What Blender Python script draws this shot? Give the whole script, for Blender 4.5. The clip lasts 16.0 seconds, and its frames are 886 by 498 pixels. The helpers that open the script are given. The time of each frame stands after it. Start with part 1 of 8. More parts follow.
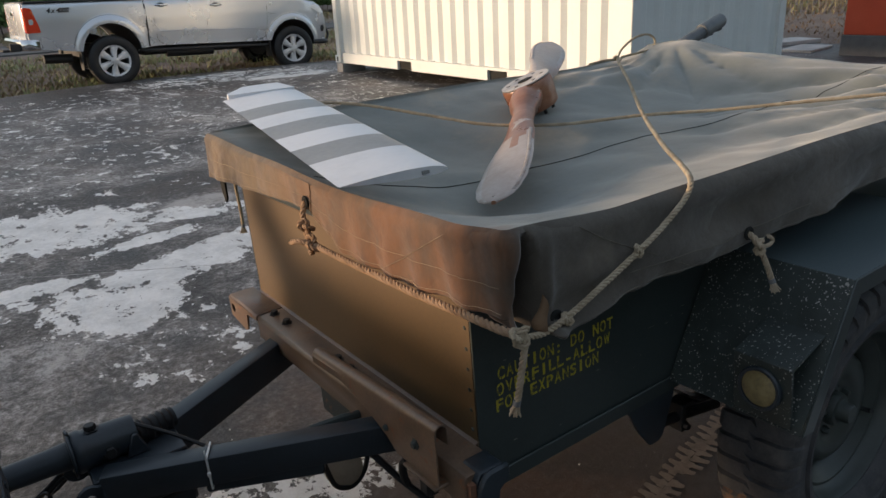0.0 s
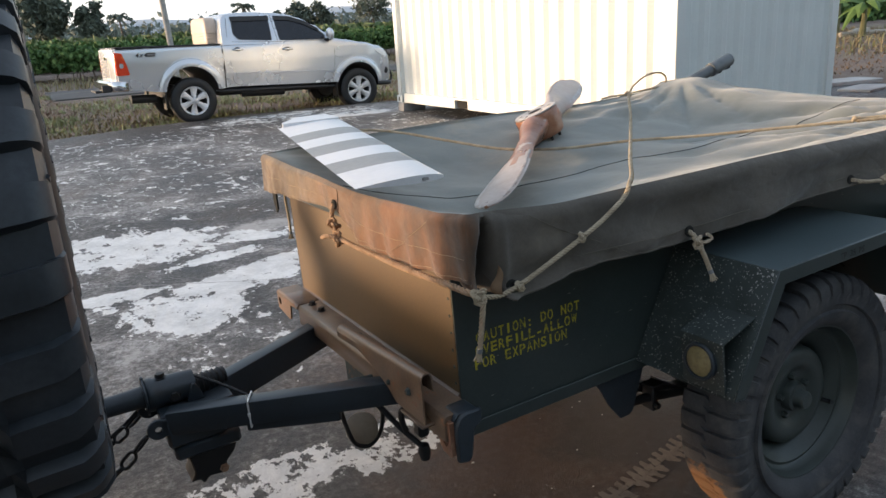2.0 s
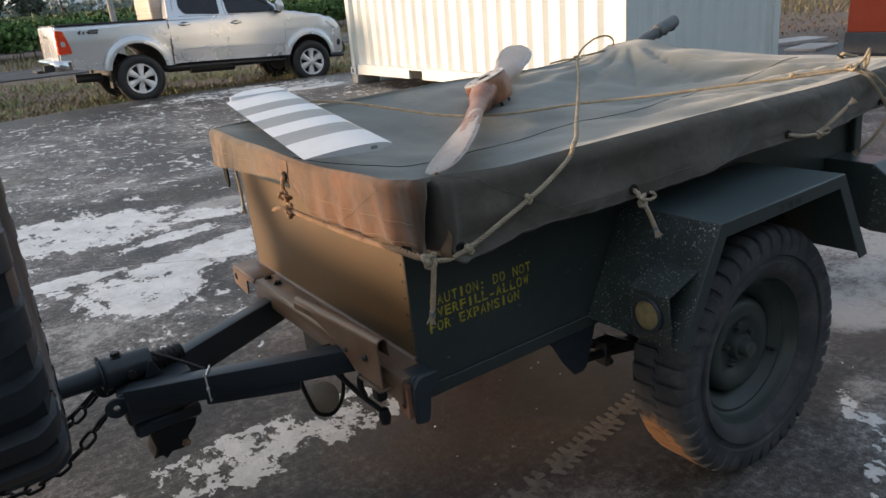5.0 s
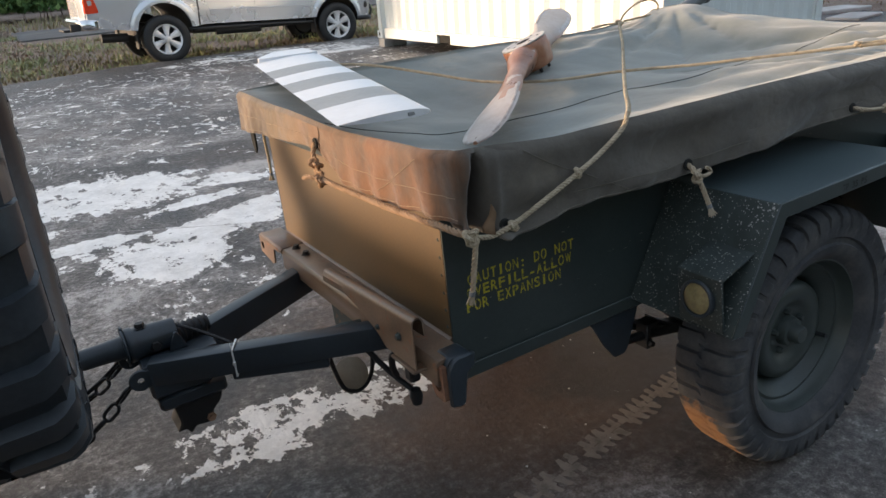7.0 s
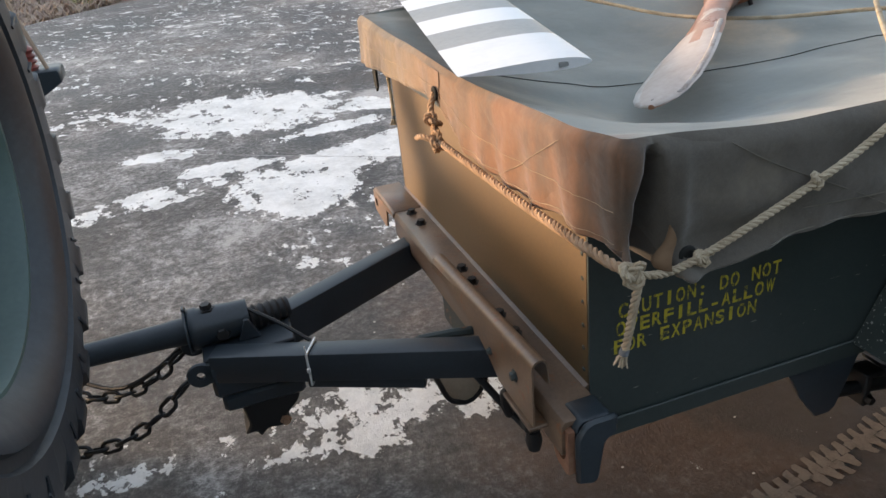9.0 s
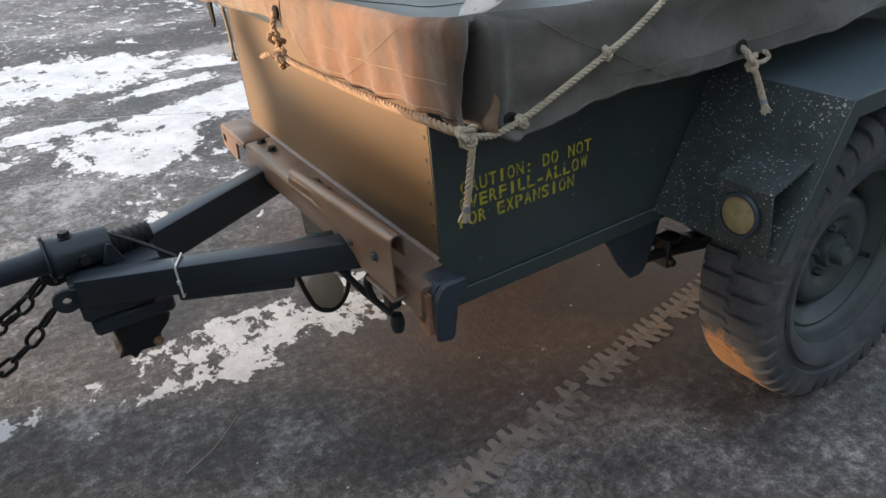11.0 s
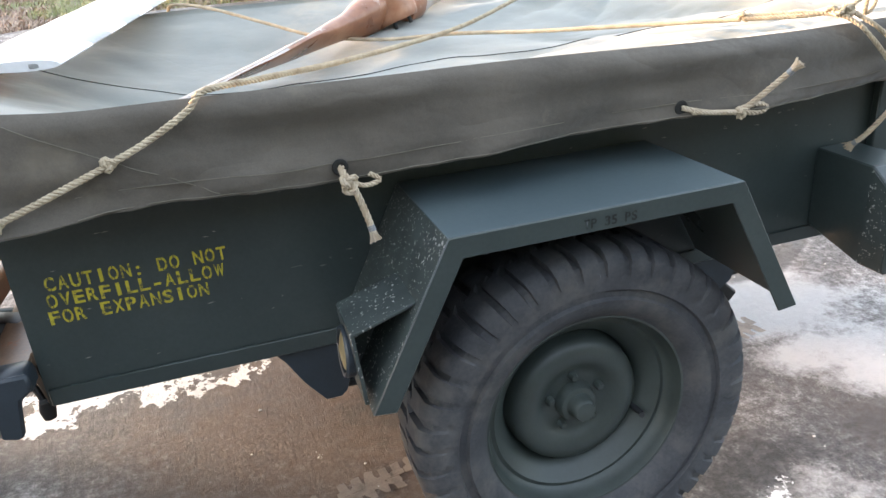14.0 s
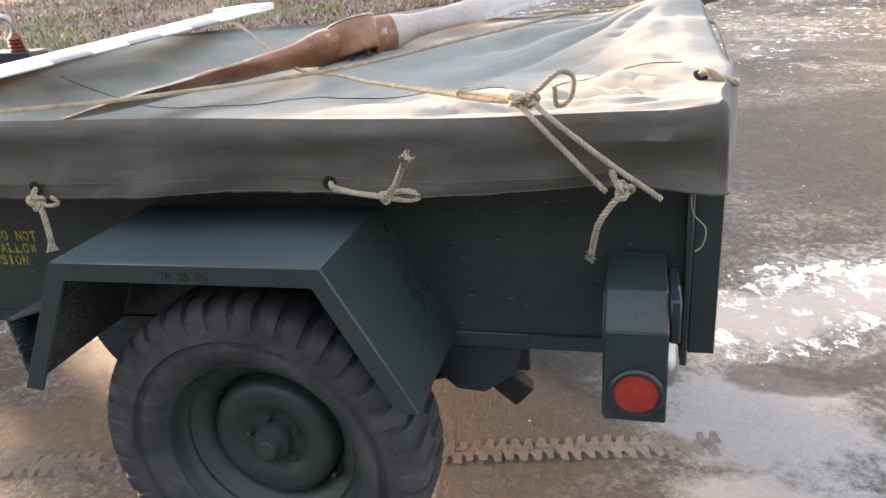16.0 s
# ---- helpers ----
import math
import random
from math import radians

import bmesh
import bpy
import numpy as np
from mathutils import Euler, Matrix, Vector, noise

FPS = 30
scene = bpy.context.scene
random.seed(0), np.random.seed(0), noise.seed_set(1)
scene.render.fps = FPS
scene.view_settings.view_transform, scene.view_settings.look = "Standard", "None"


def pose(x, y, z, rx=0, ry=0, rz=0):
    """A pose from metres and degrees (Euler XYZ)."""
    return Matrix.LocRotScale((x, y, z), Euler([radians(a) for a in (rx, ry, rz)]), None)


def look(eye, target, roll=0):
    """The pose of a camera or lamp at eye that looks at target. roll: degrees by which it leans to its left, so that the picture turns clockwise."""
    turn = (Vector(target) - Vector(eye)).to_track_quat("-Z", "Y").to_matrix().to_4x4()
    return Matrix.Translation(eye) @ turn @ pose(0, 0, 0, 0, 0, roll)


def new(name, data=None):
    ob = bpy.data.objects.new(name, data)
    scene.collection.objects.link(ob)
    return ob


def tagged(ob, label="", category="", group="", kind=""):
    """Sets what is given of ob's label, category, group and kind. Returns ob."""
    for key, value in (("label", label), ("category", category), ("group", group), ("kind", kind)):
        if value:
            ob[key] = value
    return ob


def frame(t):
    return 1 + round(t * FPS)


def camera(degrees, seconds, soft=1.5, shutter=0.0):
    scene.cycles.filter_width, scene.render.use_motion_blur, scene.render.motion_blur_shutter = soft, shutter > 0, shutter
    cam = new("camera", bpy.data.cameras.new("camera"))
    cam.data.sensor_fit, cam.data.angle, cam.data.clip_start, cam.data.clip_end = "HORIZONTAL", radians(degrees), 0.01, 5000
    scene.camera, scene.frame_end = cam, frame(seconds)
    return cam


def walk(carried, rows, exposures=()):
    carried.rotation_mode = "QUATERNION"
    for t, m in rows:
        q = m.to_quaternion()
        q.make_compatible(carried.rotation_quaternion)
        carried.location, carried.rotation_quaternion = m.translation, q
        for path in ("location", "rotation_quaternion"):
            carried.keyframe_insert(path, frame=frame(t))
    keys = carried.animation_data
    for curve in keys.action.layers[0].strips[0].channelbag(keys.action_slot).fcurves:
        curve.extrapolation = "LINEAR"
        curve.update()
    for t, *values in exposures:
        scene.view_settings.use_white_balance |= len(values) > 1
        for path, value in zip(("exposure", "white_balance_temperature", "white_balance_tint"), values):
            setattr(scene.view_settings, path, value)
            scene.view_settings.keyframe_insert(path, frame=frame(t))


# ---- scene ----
cam = camera(62.8, 16.0)
PATH = [
    (0, (0.115, 0.047, 1.368), (1.212, 1.57, 0.677), -3.1),
    (0.5, (0.101, -0.102, 1.357), (1.175, 1.449, 0.69), -2.7),
    (1, (0.066, -0.263, 1.338), (1.079, 1.298, 0.604), -1.9),
    (1.5, (0.049, -0.296, 1.357), (0.99, 1.353, 0.731), -4.1),
    (2, (0.038, -0.323, 1.369), (1.015, 1.323, 0.79), -3.6),
    (2.5, (0.039, -0.339, 1.37), (1.043, 1.293, 0.797), -3.6),
    (3, (0.038, -0.342, 1.367), (1.039, 1.288, 0.782), -4.2),
    (3.5, (0.039, -0.347, 1.365), (1.059, 1.265, 0.766), -4.4),
    (4, (0.033, -0.349, 1.363), (1.058, 1.251, 0.737), -3.7),
    (4.2, (0.036, -0.356, 1.364), (1.058, 1.24, 0.725), -4.1),
    (6.5, (0.052, -0.35, 1.352), (1.109, 1.204, 0.668), -5.3),
    (7, (0.065, -0.26, 1.348), (1.039, 1.323, 0.609), -4.4),
    (7.5, (0.094, -0.113, 1.324), (1.011, 1.481, 0.537), -2.9),
    (8, (0.105, -0.015, 1.331), (1.041, 1.555, 0.52), -1.7),
    (8.5, (0.173, 0.062, 1.321), (0.875, 1.733, 0.475), -4.1),
    (9, (0.307, 0.119, 1.304), (0.871, 1.813, 0.403), -4.4),
    (9.5, (0.359, 0.11, 1.3), (1.155, 1.707, 0.395), -4.0),
    (10, (0.256, 0.058, 1.299), (1.195, 1.535, 0.33), -4.7),
    (10.2, (0.212, 0.04, 1.287), (1.169, 1.481, 0.283), -3.4),
    (12.3, (0.324, -0.216, 1.239), (1.132, 1.327, 0.255), -3.5),
    (12.5, (0.387, -0.255, 1.251), (1.236, 1.25, 0.244), -2.7),
    (13, (0.614, -0.3, 1.204), (1.474, 1.237, 0.256), -1.3),
    (13.5, (0.866, -0.298, 1.245), (1.605, 1.348, 0.383), -1.9),
    (14, (1.122, -0.332, 1.246), (1.696, 1.394, 0.416), -2.5),
    (14.5, (1.472, -0.398, 1.281), (1.783, 1.385, 0.431), -2.5),
    (15, (1.766, -0.351, 1.278), (1.89, 1.477, 0.476), -3.5),
    (15.5, (2.092, -0.359, 1.292), (1.93, 1.479, 0.521), -4.5),
    (16, (2.405, -0.393, 1.323), (1.968, 1.379, 0.505), -3.8),
]
EXPOSURES = [(0.0, 0.95, 6200, 9), (1.5, 1.66, 6200, 9), (4.0, 1.34, 6200, 9), (6.5, 1.54, 6200, 9), (7.5, 1.84, 6250, 9), (9.0, 1.98, 6300, 9), (10.0, 1.92, 6300, 9), (12.5, 2.98, 6150, 9), (14.0, 3.34, 6500, 11), (14.5, 3.36, 6600, 13), (16.0, 2.80, 6800, 15)]
walk(cam, [(t, look(eye, target, roll)) for t, eye, target, roll in PATH], EXPOSURES)

# ---- light ----
SUN_AZ, SUN_EL = 32.0, 3.4          # degrees: from -x towards +y, and above the ground
sun_way = Vector((-math.cos(radians(SUN_AZ)) * math.cos(radians(SUN_EL)),
                  math.sin(radians(SUN_AZ)) * math.cos(radians(SUN_EL)), math.sin(radians(SUN_EL))))
world = bpy.data.worlds.new("world")
scene.world = world
world.use_nodes = True
wn = world.node_tree
sky = wn.nodes.new("ShaderNodeTexSky")
sky.sky_type = 'NISHITA'
sky.sun_disc = False
sky.sun_elevation = radians(SUN_EL)
sky.sun_rotation = math.atan2(sun_way.x, sun_way.y)
sky.dust_density, sky.air_density, sky.ozone_density = 3.5, 1.0, 2.0
haze = wn.nodes.new("ShaderNodeMix")          # even white haze over the whole sky
haze.data_type, haze.blend_type = 'RGBA', 'ADD'
haze.inputs[0].default_value = 1.0
ray_way = wn.nodes.new("ShaderNodeTexCoord")
height_of = wn.nodes.new("ShaderNodeSeparateXYZ")
veil = wn.nodes.new("ShaderNodeValToRGB")          # the haze is thickest low over the land
veil.color_ramp.elements[0].position, veil.color_ramp.elements[0].color = 0.05, (2.3, 2.3, 2.33, 1)
veil.color_ramp.elements[1].position, veil.color_ramp.elements[1].color = 0.22, (1.0, 1.0, 1.0, 1)
wn.links.new(ray_way.outputs["Generated"], height_of.inputs[0])
wn.links.new(height_of.outputs["Z"], veil.inputs[0])
wn.links.new(veil.outputs[0], haze.inputs[7])
wn.links.new(sky.outputs[0], haze.inputs[6])
wn.links.new(haze.outputs[2], wn.nodes["Background"].inputs[0])
wn.nodes["Background"].inputs[1].default_value = 0.15
sun = new("sun", bpy.data.lights.new("sun", 'SUN'))
sun.data.energy, sun.data.angle, sun.data.color = 2.2, radians(7.0), (1.0, 0.71, 0.48)
sun.matrix_world = look(sun_way * 50, (0, 0, 0))

# ---- materials ----
def nodes_of(name):
    m = bpy.data.materials.new(name)
    m.use_nodes = True
    t = m.node_tree
    return m, t.nodes, t.links, t.nodes["Principled BSDF"]


def ramp(nodes, stops):
    r = nodes.new("ShaderNodeValToRGB")
    e = r.color_ramp.elements
    while len(e) < len(stops):
        e.new(0.5)
    for i, (p, c) in enumerate(stops):
        e[i].position = p
        e[i].color = (*c, 1) if len(c) == 3 else c
    return r


def grain(nodes, links, scale, detail=6.0, rough=0.6, where="Object", stretch=None, offset=None):
    tc = nodes.new("ShaderNodeTexCoord")
    n = nodes.new("ShaderNodeTexNoise")
    n.inputs["Scale"].default_value, n.inputs["Detail"].default_value, n.inputs["Roughness"].default_value = scale, detail, rough
    mp = nodes.new("ShaderNodeMapping")
    if stretch:
        mp.inputs["Scale"].default_value = stretch
    if offset:
        mp.inputs["Location"].default_value = offset
    links.new(tc.outputs[where], mp.inputs[0])
    links.new(mp.outputs[0], n.inputs["Vector"])
    return n.outputs["Fac"]


def math_node(nodes, links, op, a, b=None, clamp=False):
    m = nodes.new("ShaderNodeMath")
    m.operation, m.use_clamp = op, clamp
    for i, v in enumerate((a, b)):
        if v is None:
            continue
        if isinstance(v, (int, float)):
            m.inputs[i].default_value = v
        else:
            links.new(v, m.inputs[i])
    return m.outputs[0]


def mixed(nodes, links, fac, a, b):
    m = nodes.new("ShaderNodeMix")
    m.data_type = 'RGBA'
    if isinstance(fac, (int, float)):
        m.inputs[0].default_value = fac
    else:
        links.new(fac, m.inputs[0])
    for i, v in ((6, a), (7, b)):
        if isinstance(v, tuple):
            m.inputs[i].default_value = (*v, 1)
        else:
            links.new(v, m.inputs[i])
    return m.outputs[2]


def bumped(nodes, links, bsdf, height, strength=0.2, distance=0.01):
    b = nodes.new("ShaderNodeBump")
    b.inputs["Strength"].default_value, b.inputs["Distance"].default_value = strength, distance
    links.new(height, b.inputs["Height"])
    links.new(b.outputs[0], bsdf.inputs["Normal"])


def surface(name, base, dark=None, light=None, rough=0.6, metal=0.0, scale=6.0, fine=90.0, bump=0.15, distance=0.004, spec=0.5,
            wear=None, wear_at=0.68, wear_scale=25.0, rough_var=0.12, wear_stretch=None, wear_soft=0.03):
    """A plain surface with large tones, fine grain, and worn or stained spots."""
    m, nodes, links, bsdf = nodes_of(name)
    dark = dark or tuple(c * 0.72 for c in base)
    light = light or tuple(min(1, c * 1.25) for c in base)
    big = grain(nodes, links, scale, 5)
    small = grain(nodes, links, fine, 4)
    both = math_node(nodes, links, 'ADD', math_node(nodes, links, 'MULTIPLY', big, 0.7), math_node(nodes, links, 'MULTIPLY', small, 0.3))
    r = ramp(nodes, [(0.32, dark), (0.5, base), (0.7, light)])
    links.new(both, r.inputs[0])
    col = r.outputs[0]
    if wear:
        w = grain(nodes, links, wear_scale, 8, 0.7, offset=(3, 7, 1), stretch=wear_stretch)
        wr = ramp(nodes, [(wear_at, (0, 0, 0)), (wear_at + wear_soft, (1, 1, 1))])
        links.new(w, wr.inputs[0])
        col = mixed(nodes, links, wr.outputs[0], col, wear)
    links.new(col, bsdf.inputs["Base Color"])
    bsdf.inputs["Metallic"].default_value = metal
    bsdf.inputs["Specular IOR Level"].default_value = spec
    rr = math_node(nodes, links, 'ADD', math_node(nodes, links, 'MULTIPLY', big, rough_var * 2), rough - rough_var, True)
    links.new(rr, bsdf.inputs["Roughness"])
    bumped(nodes, links, bsdf, both, bump, distance)
    return m


def splattered(name, base, spot, at=0.6, scale=60.0, rough=0.5):
    """Paint with thrown specks of dried mud of uneven size."""
    m, nodes, links, bsdf = nodes_of(name)
    tc = nodes.new("ShaderNodeTexCoord")
    v = nodes.new("ShaderNodeTexVoronoi")
    v.inputs["Scale"].default_value = scale
    warp = nodes.new("ShaderNodeTexNoise")
    warp.inputs["Scale"].default_value = 40
    add = nodes.new("ShaderNodeVectorMath")
    add.operation = 'MULTIPLY_ADD'
    links.new(warp.outputs["Color"], add.inputs[0])
    add.inputs[1].default_value = (0.02, 0.02, 0.02)
    links.new(tc.outputs["Object"], warp.inputs["Vector"])
    links.new(tc.outputs["Object"], add.inputs[2])
    links.new(add.outputs[0], v.inputs["Vector"])
    sep = nodes.new("ShaderNodeSeparateColor")
    links.new(v.outputs["Color"], sep.inputs[0])
    size = math_node(nodes, links, 'MULTIPLY', math_node(nodes, links, 'POWER', sep.outputs[0], 2.2), 0.60)
    patch = grain(nodes, links, 9, 4)
    size = math_node(nodes, links, 'MULTIPLY', size, math_node(nodes, links, 'MULTIPLY', patch, 1.5))
    dot = math_node(nodes, links, 'LESS_THAN', v.outputs["Distance"], size)
    gate = math_node(nodes, links, 'GREATER_THAN', sep.outputs[1], at)
    fac = math_node(nodes, links, 'MULTIPLY', dot, gate)
    tone = grain(nodes, links, 14, 5)
    r = ramp(nodes, [(0.35, tuple(c * 0.75 for c in base)), (0.65, tuple(c * 1.25 for c in base))])
    links.new(tone, r.inputs[0])
    links.new(mixed(nodes, links, fac, r.outputs[0], spot), bsdf.inputs["Base Color"])
    rr = math_node(nodes, links, 'ADD', math_node(nodes, links, 'MULTIPLY', fac, 0.4), rough, True)
    links.new(rr, bsdf.inputs["Roughness"])
    bumped(nodes, links, bsdf, math_node(nodes, links, 'ADD', fac, tone), 0.15, 0.002)
    return m


GREEN = (0.038, 0.050, 0.048)
olive = surface("olive_paint", GREEN, (0.029, 0.039, 0.038), (0.050, 0.063, 0.060), rough=0.30, scale=5, fine=140, bump=0.12, distance=0.0015,
                wear=(0.16, 0.15, 0.13), wear_at=0.735, wear_scale=70)
olive_scratched = surface("olive_paint_with_scratches", GREEN, (0.029, 0.039, 0.038), (0.050, 0.063, 0.060), rough=0.38, scale=5, fine=140, bump=0.12, distance=0.0015,
                          wear=(0.24, 0.23, 0.20), wear_at=0.665, wear_scale=90, wear_stretch=(0.16, 1, 1.0))
olive_dark = surface("dark_green_steel", (0.028, 0.037, 0.046), rough=0.38, scale=9, fine=160, bump=0.2, distance=0.002, wear=(0.10, 0.085, 0.07), wear_at=0.73, wear_scale=60)
olive_rust = surface("olive_paint_rusted", GREEN, rough=0.5, scale=10, fine=150, bump=0.25, distance=0.002, wear=(0.17, 0.085, 0.045), wear_at=0.60, wear_scale=32)
olive_splash = splattered("olive_paint_with_mud_specks", (0.037, 0.048, 0.046), (0.34, 0.34, 0.32), at=0.20, scale=210)
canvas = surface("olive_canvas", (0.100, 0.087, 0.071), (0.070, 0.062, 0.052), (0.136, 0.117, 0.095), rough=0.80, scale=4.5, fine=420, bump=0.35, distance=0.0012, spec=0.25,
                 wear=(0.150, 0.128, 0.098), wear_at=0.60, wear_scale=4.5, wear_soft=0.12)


def front_sun_dust(m, x_at, amount):
    """Low sunlight painted in with road dust on what faces the towing vehicle, thinning out behind the front edge, with
    dark streaks down its folds.
    """
    nodes, links = m.node_tree.nodes, m.node_tree.links
    bsdf = nodes["Principled BSDF"]
    base = bsdf.inputs["Base Color"].links[0].from_socket
    tc = nodes.new("ShaderNodeTexCoord")
    sep = nodes.new("ShaderNodeSeparateXYZ")
    links.new(tc.outputs["Object"], sep.inputs[0])
    uneven = math_node(nodes, links, 'MULTIPLY', math_node(nodes, links, 'SUBTRACT', grain(nodes, links, 9, 8, 0.7, offset=(6, 3, 2)), 0.5), 0.10)
    far = math_node(nodes, links, 'SUBTRACT', math_node(nodes, links, 'ADD', sep.outputs[0], uneven), x_at)
    fade = math_node(nodes, links, 'SUBTRACT', amount, math_node(nodes, links, 'MULTIPLY', far, 17.0), True)
    fade = math_node(nodes, links, 'MINIMUM', fade, amount)
    # tan over most of it, redder towards the near corner
    tan_red = ramp(nodes, [(0.50, (0.200, 0.092, 0.042)), (0.72, (0.190, 0.130, 0.072))])
    links.new(math_node(nodes, links, 'ADD', math_node(nodes, links, 'MULTIPLY', sep.outputs[1], 0.40), math_node(nodes, links, 'MULTIPLY', grain(nodes, links, 5, 5, 0.6, offset=(2, 9, 4)), 0.12)), tan_red.inputs[0])
    streak = ramp(nodes, [(0.47, (0, 0, 0)), (0.60, (0.62, 0.62, 0.62))])
    links.new(grain(nodes, links, 8, 7, 0.70, offset=(3, 1, 8), stretch=(1.0, 1.6, 0.55)), streak.inputs[0])
    dust = mixed(nodes, links, streak.outputs[0], tan_red.outputs[0], (0.066, 0.042, 0.029))
    links.new(mixed(nodes, links, fade, base, dust), bsdf.inputs["Base Color"])


front_sun_dust(canvas, 0.730, 0.80)
# front panel: warm low sunlight put into the olive, with red dust
olive_sun_dust = surface("olive_paint_with_sun_and_dust", (0.118, 0.072, 0.030), (0.086, 0.057, 0.027), (0.146, 0.088, 0.036), rough=0.50, scale=3, fine=140, bump=0.12, distance=0.0015,
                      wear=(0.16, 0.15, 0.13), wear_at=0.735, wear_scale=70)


def creased(m, strength, distance):
    """Soft creases pressed into cloth, on top of its weave."""
    nodes, links = m.node_tree.nodes, m.node_tree.links
    bsdf = nodes["Principled BSDF"]
    weave = bsdf.inputs["Normal"].links[0].from_node
    long = grain(nodes, links, 3.2, 3, 0.5, stretch=(1.0, 1.3, 2.6), offset=(1, 4, 2))
    short = grain(nodes, links, 14, 3, 0.55, stretch=(1.0, 1.0, 1.6), offset=(7, 2, 5))
    ridge = math_node(nodes, links, 'ABSOLUTE', math_node(nodes, links, 'SUBTRACT', long, 0.5))
    b = nodes.new("ShaderNodeBump")
    b.inputs["Strength"].default_value, b.inputs["Distance"].default_value = strength, distance
    links.new(math_node(nodes, links, 'ADD', ridge, math_node(nodes, links, 'MULTIPLY', short, 0.22)), b.inputs["Height"])
    links.new(b.outputs[0], weave.inputs["Normal"])


# cover's top: bleached canvas, lightened further to hold the skylight on it
canvas_top = surface("bleached_canvas_with_skylight", (0.205, 0.217, 0.196), (0.155, 0.166, 0.152), (0.260, 0.260, 0.230), rough=0.72, scale=3.5, fine=420, bump=0.35, distance=0.0012, spec=0.25,
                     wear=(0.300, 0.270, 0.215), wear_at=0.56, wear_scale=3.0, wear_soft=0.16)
front_sun_dust(canvas_top, 0.752, 0.80)
creased(canvas, 0.75, 0.024)
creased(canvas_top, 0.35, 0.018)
# mudguard top: the sky's reflection put into a paler, bluer olive
olive_sky_tint = surface("olive_paint_with_sky_tint", (0.072, 0.096, 0.104), (0.057, 0.078, 0.085), (0.092, 0.118, 0.124), rough=0.36, scale=4, fine=140, bump=0.12, distance=0.0015,
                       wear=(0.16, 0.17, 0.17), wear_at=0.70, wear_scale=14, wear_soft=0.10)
# rusted plate, its brown lightened to hold the warm sun on it
olive_sun_rust = surface("rusted_plate_with_sun_tint", (0.160, 0.104, 0.068), (0.095, 0.066, 0.047), (0.225, 0.150, 0.098), rough=0.36, scale=9, fine=150, bump=0.25, distance=0.002, wear=(0.20, 0.092, 0.046), wear_at=0.60, wear_scale=32)
spare_paint = surface("green_wheel_paint", (0.060, 0.098, 0.090), (0.045, 0.076, 0.070), (0.080, 0.125, 0.112), rough=0.42, scale=8, fine=150, bump=0.15, distance=0.0015, wear=(0.14, 0.15, 0.13), wear_at=0.68, wear_scale=30)
spare_rubber = surface("scuffed_black_rubber", (0.024, 0.029, 0.035), (0.015, 0.018, 0.022), (0.042, 0.049, 0.056), rough=0.44, scale=10, fine=120, bump=0.3, distance=0.002, spec=0.45)
cb = canvas.node_tree.nodes["Principled BSDF"]
cb.inputs["Sheen Weight"].default_value, cb.inputs["Sheen Roughness"].default_value = 0.35, 0.45
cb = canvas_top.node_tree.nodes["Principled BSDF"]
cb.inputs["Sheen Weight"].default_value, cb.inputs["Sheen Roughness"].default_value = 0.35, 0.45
thread = surface("pale_thread", (0.36, 0.30, 0.22), rough=0.9, spec=0.1)
# dark seams; also flat discs that stand in for the shade inside holes
seam_hole_dark = surface("dark_seam_and_hole", (0.03, 0.03, 0.028), rough=0.9, spec=0.1)
hemp = surface("hemp_rope", (0.42, 0.350, 0.250), (0.27, 0.21, 0.14), (0.54, 0.465, 0.345), rough=0.92, scale=30, fine=500, bump=0.6, distance=0.001, spec=0.15)
# front hem rope: the same hemp with warm sunlight put into its colour
hemp_sun_tint = surface("rope_with_sun_tint", (0.35, 0.235, 0.150), (0.21, 0.135, 0.08), (0.47, 0.33, 0.22), rough=0.92, scale=30, fine=500, bump=0.6, distance=0.001, spec=0.15)
hemp_pale = surface("pale_cotton_rope", (0.46, 0.38, 0.28), (0.32, 0.25, 0.17), (0.58, 0.50, 0.39), rough=0.92, scale=30, fine=500, bump=0.6, distance=0.001, spec=0.15)
rubber = surface("worn_tyre_rubber", (0.055, 0.056, 0.061), (0.032, 0.033, 0.037), (0.088, 0.087, 0.088), rough=0.68, scale=11, fine=160, bump=0.35, distance=0.002, spec=0.35, wear=(0.094, 0.090, 0.087), wear_at=0.50, wear_scale=12, wear_soft=0.16)


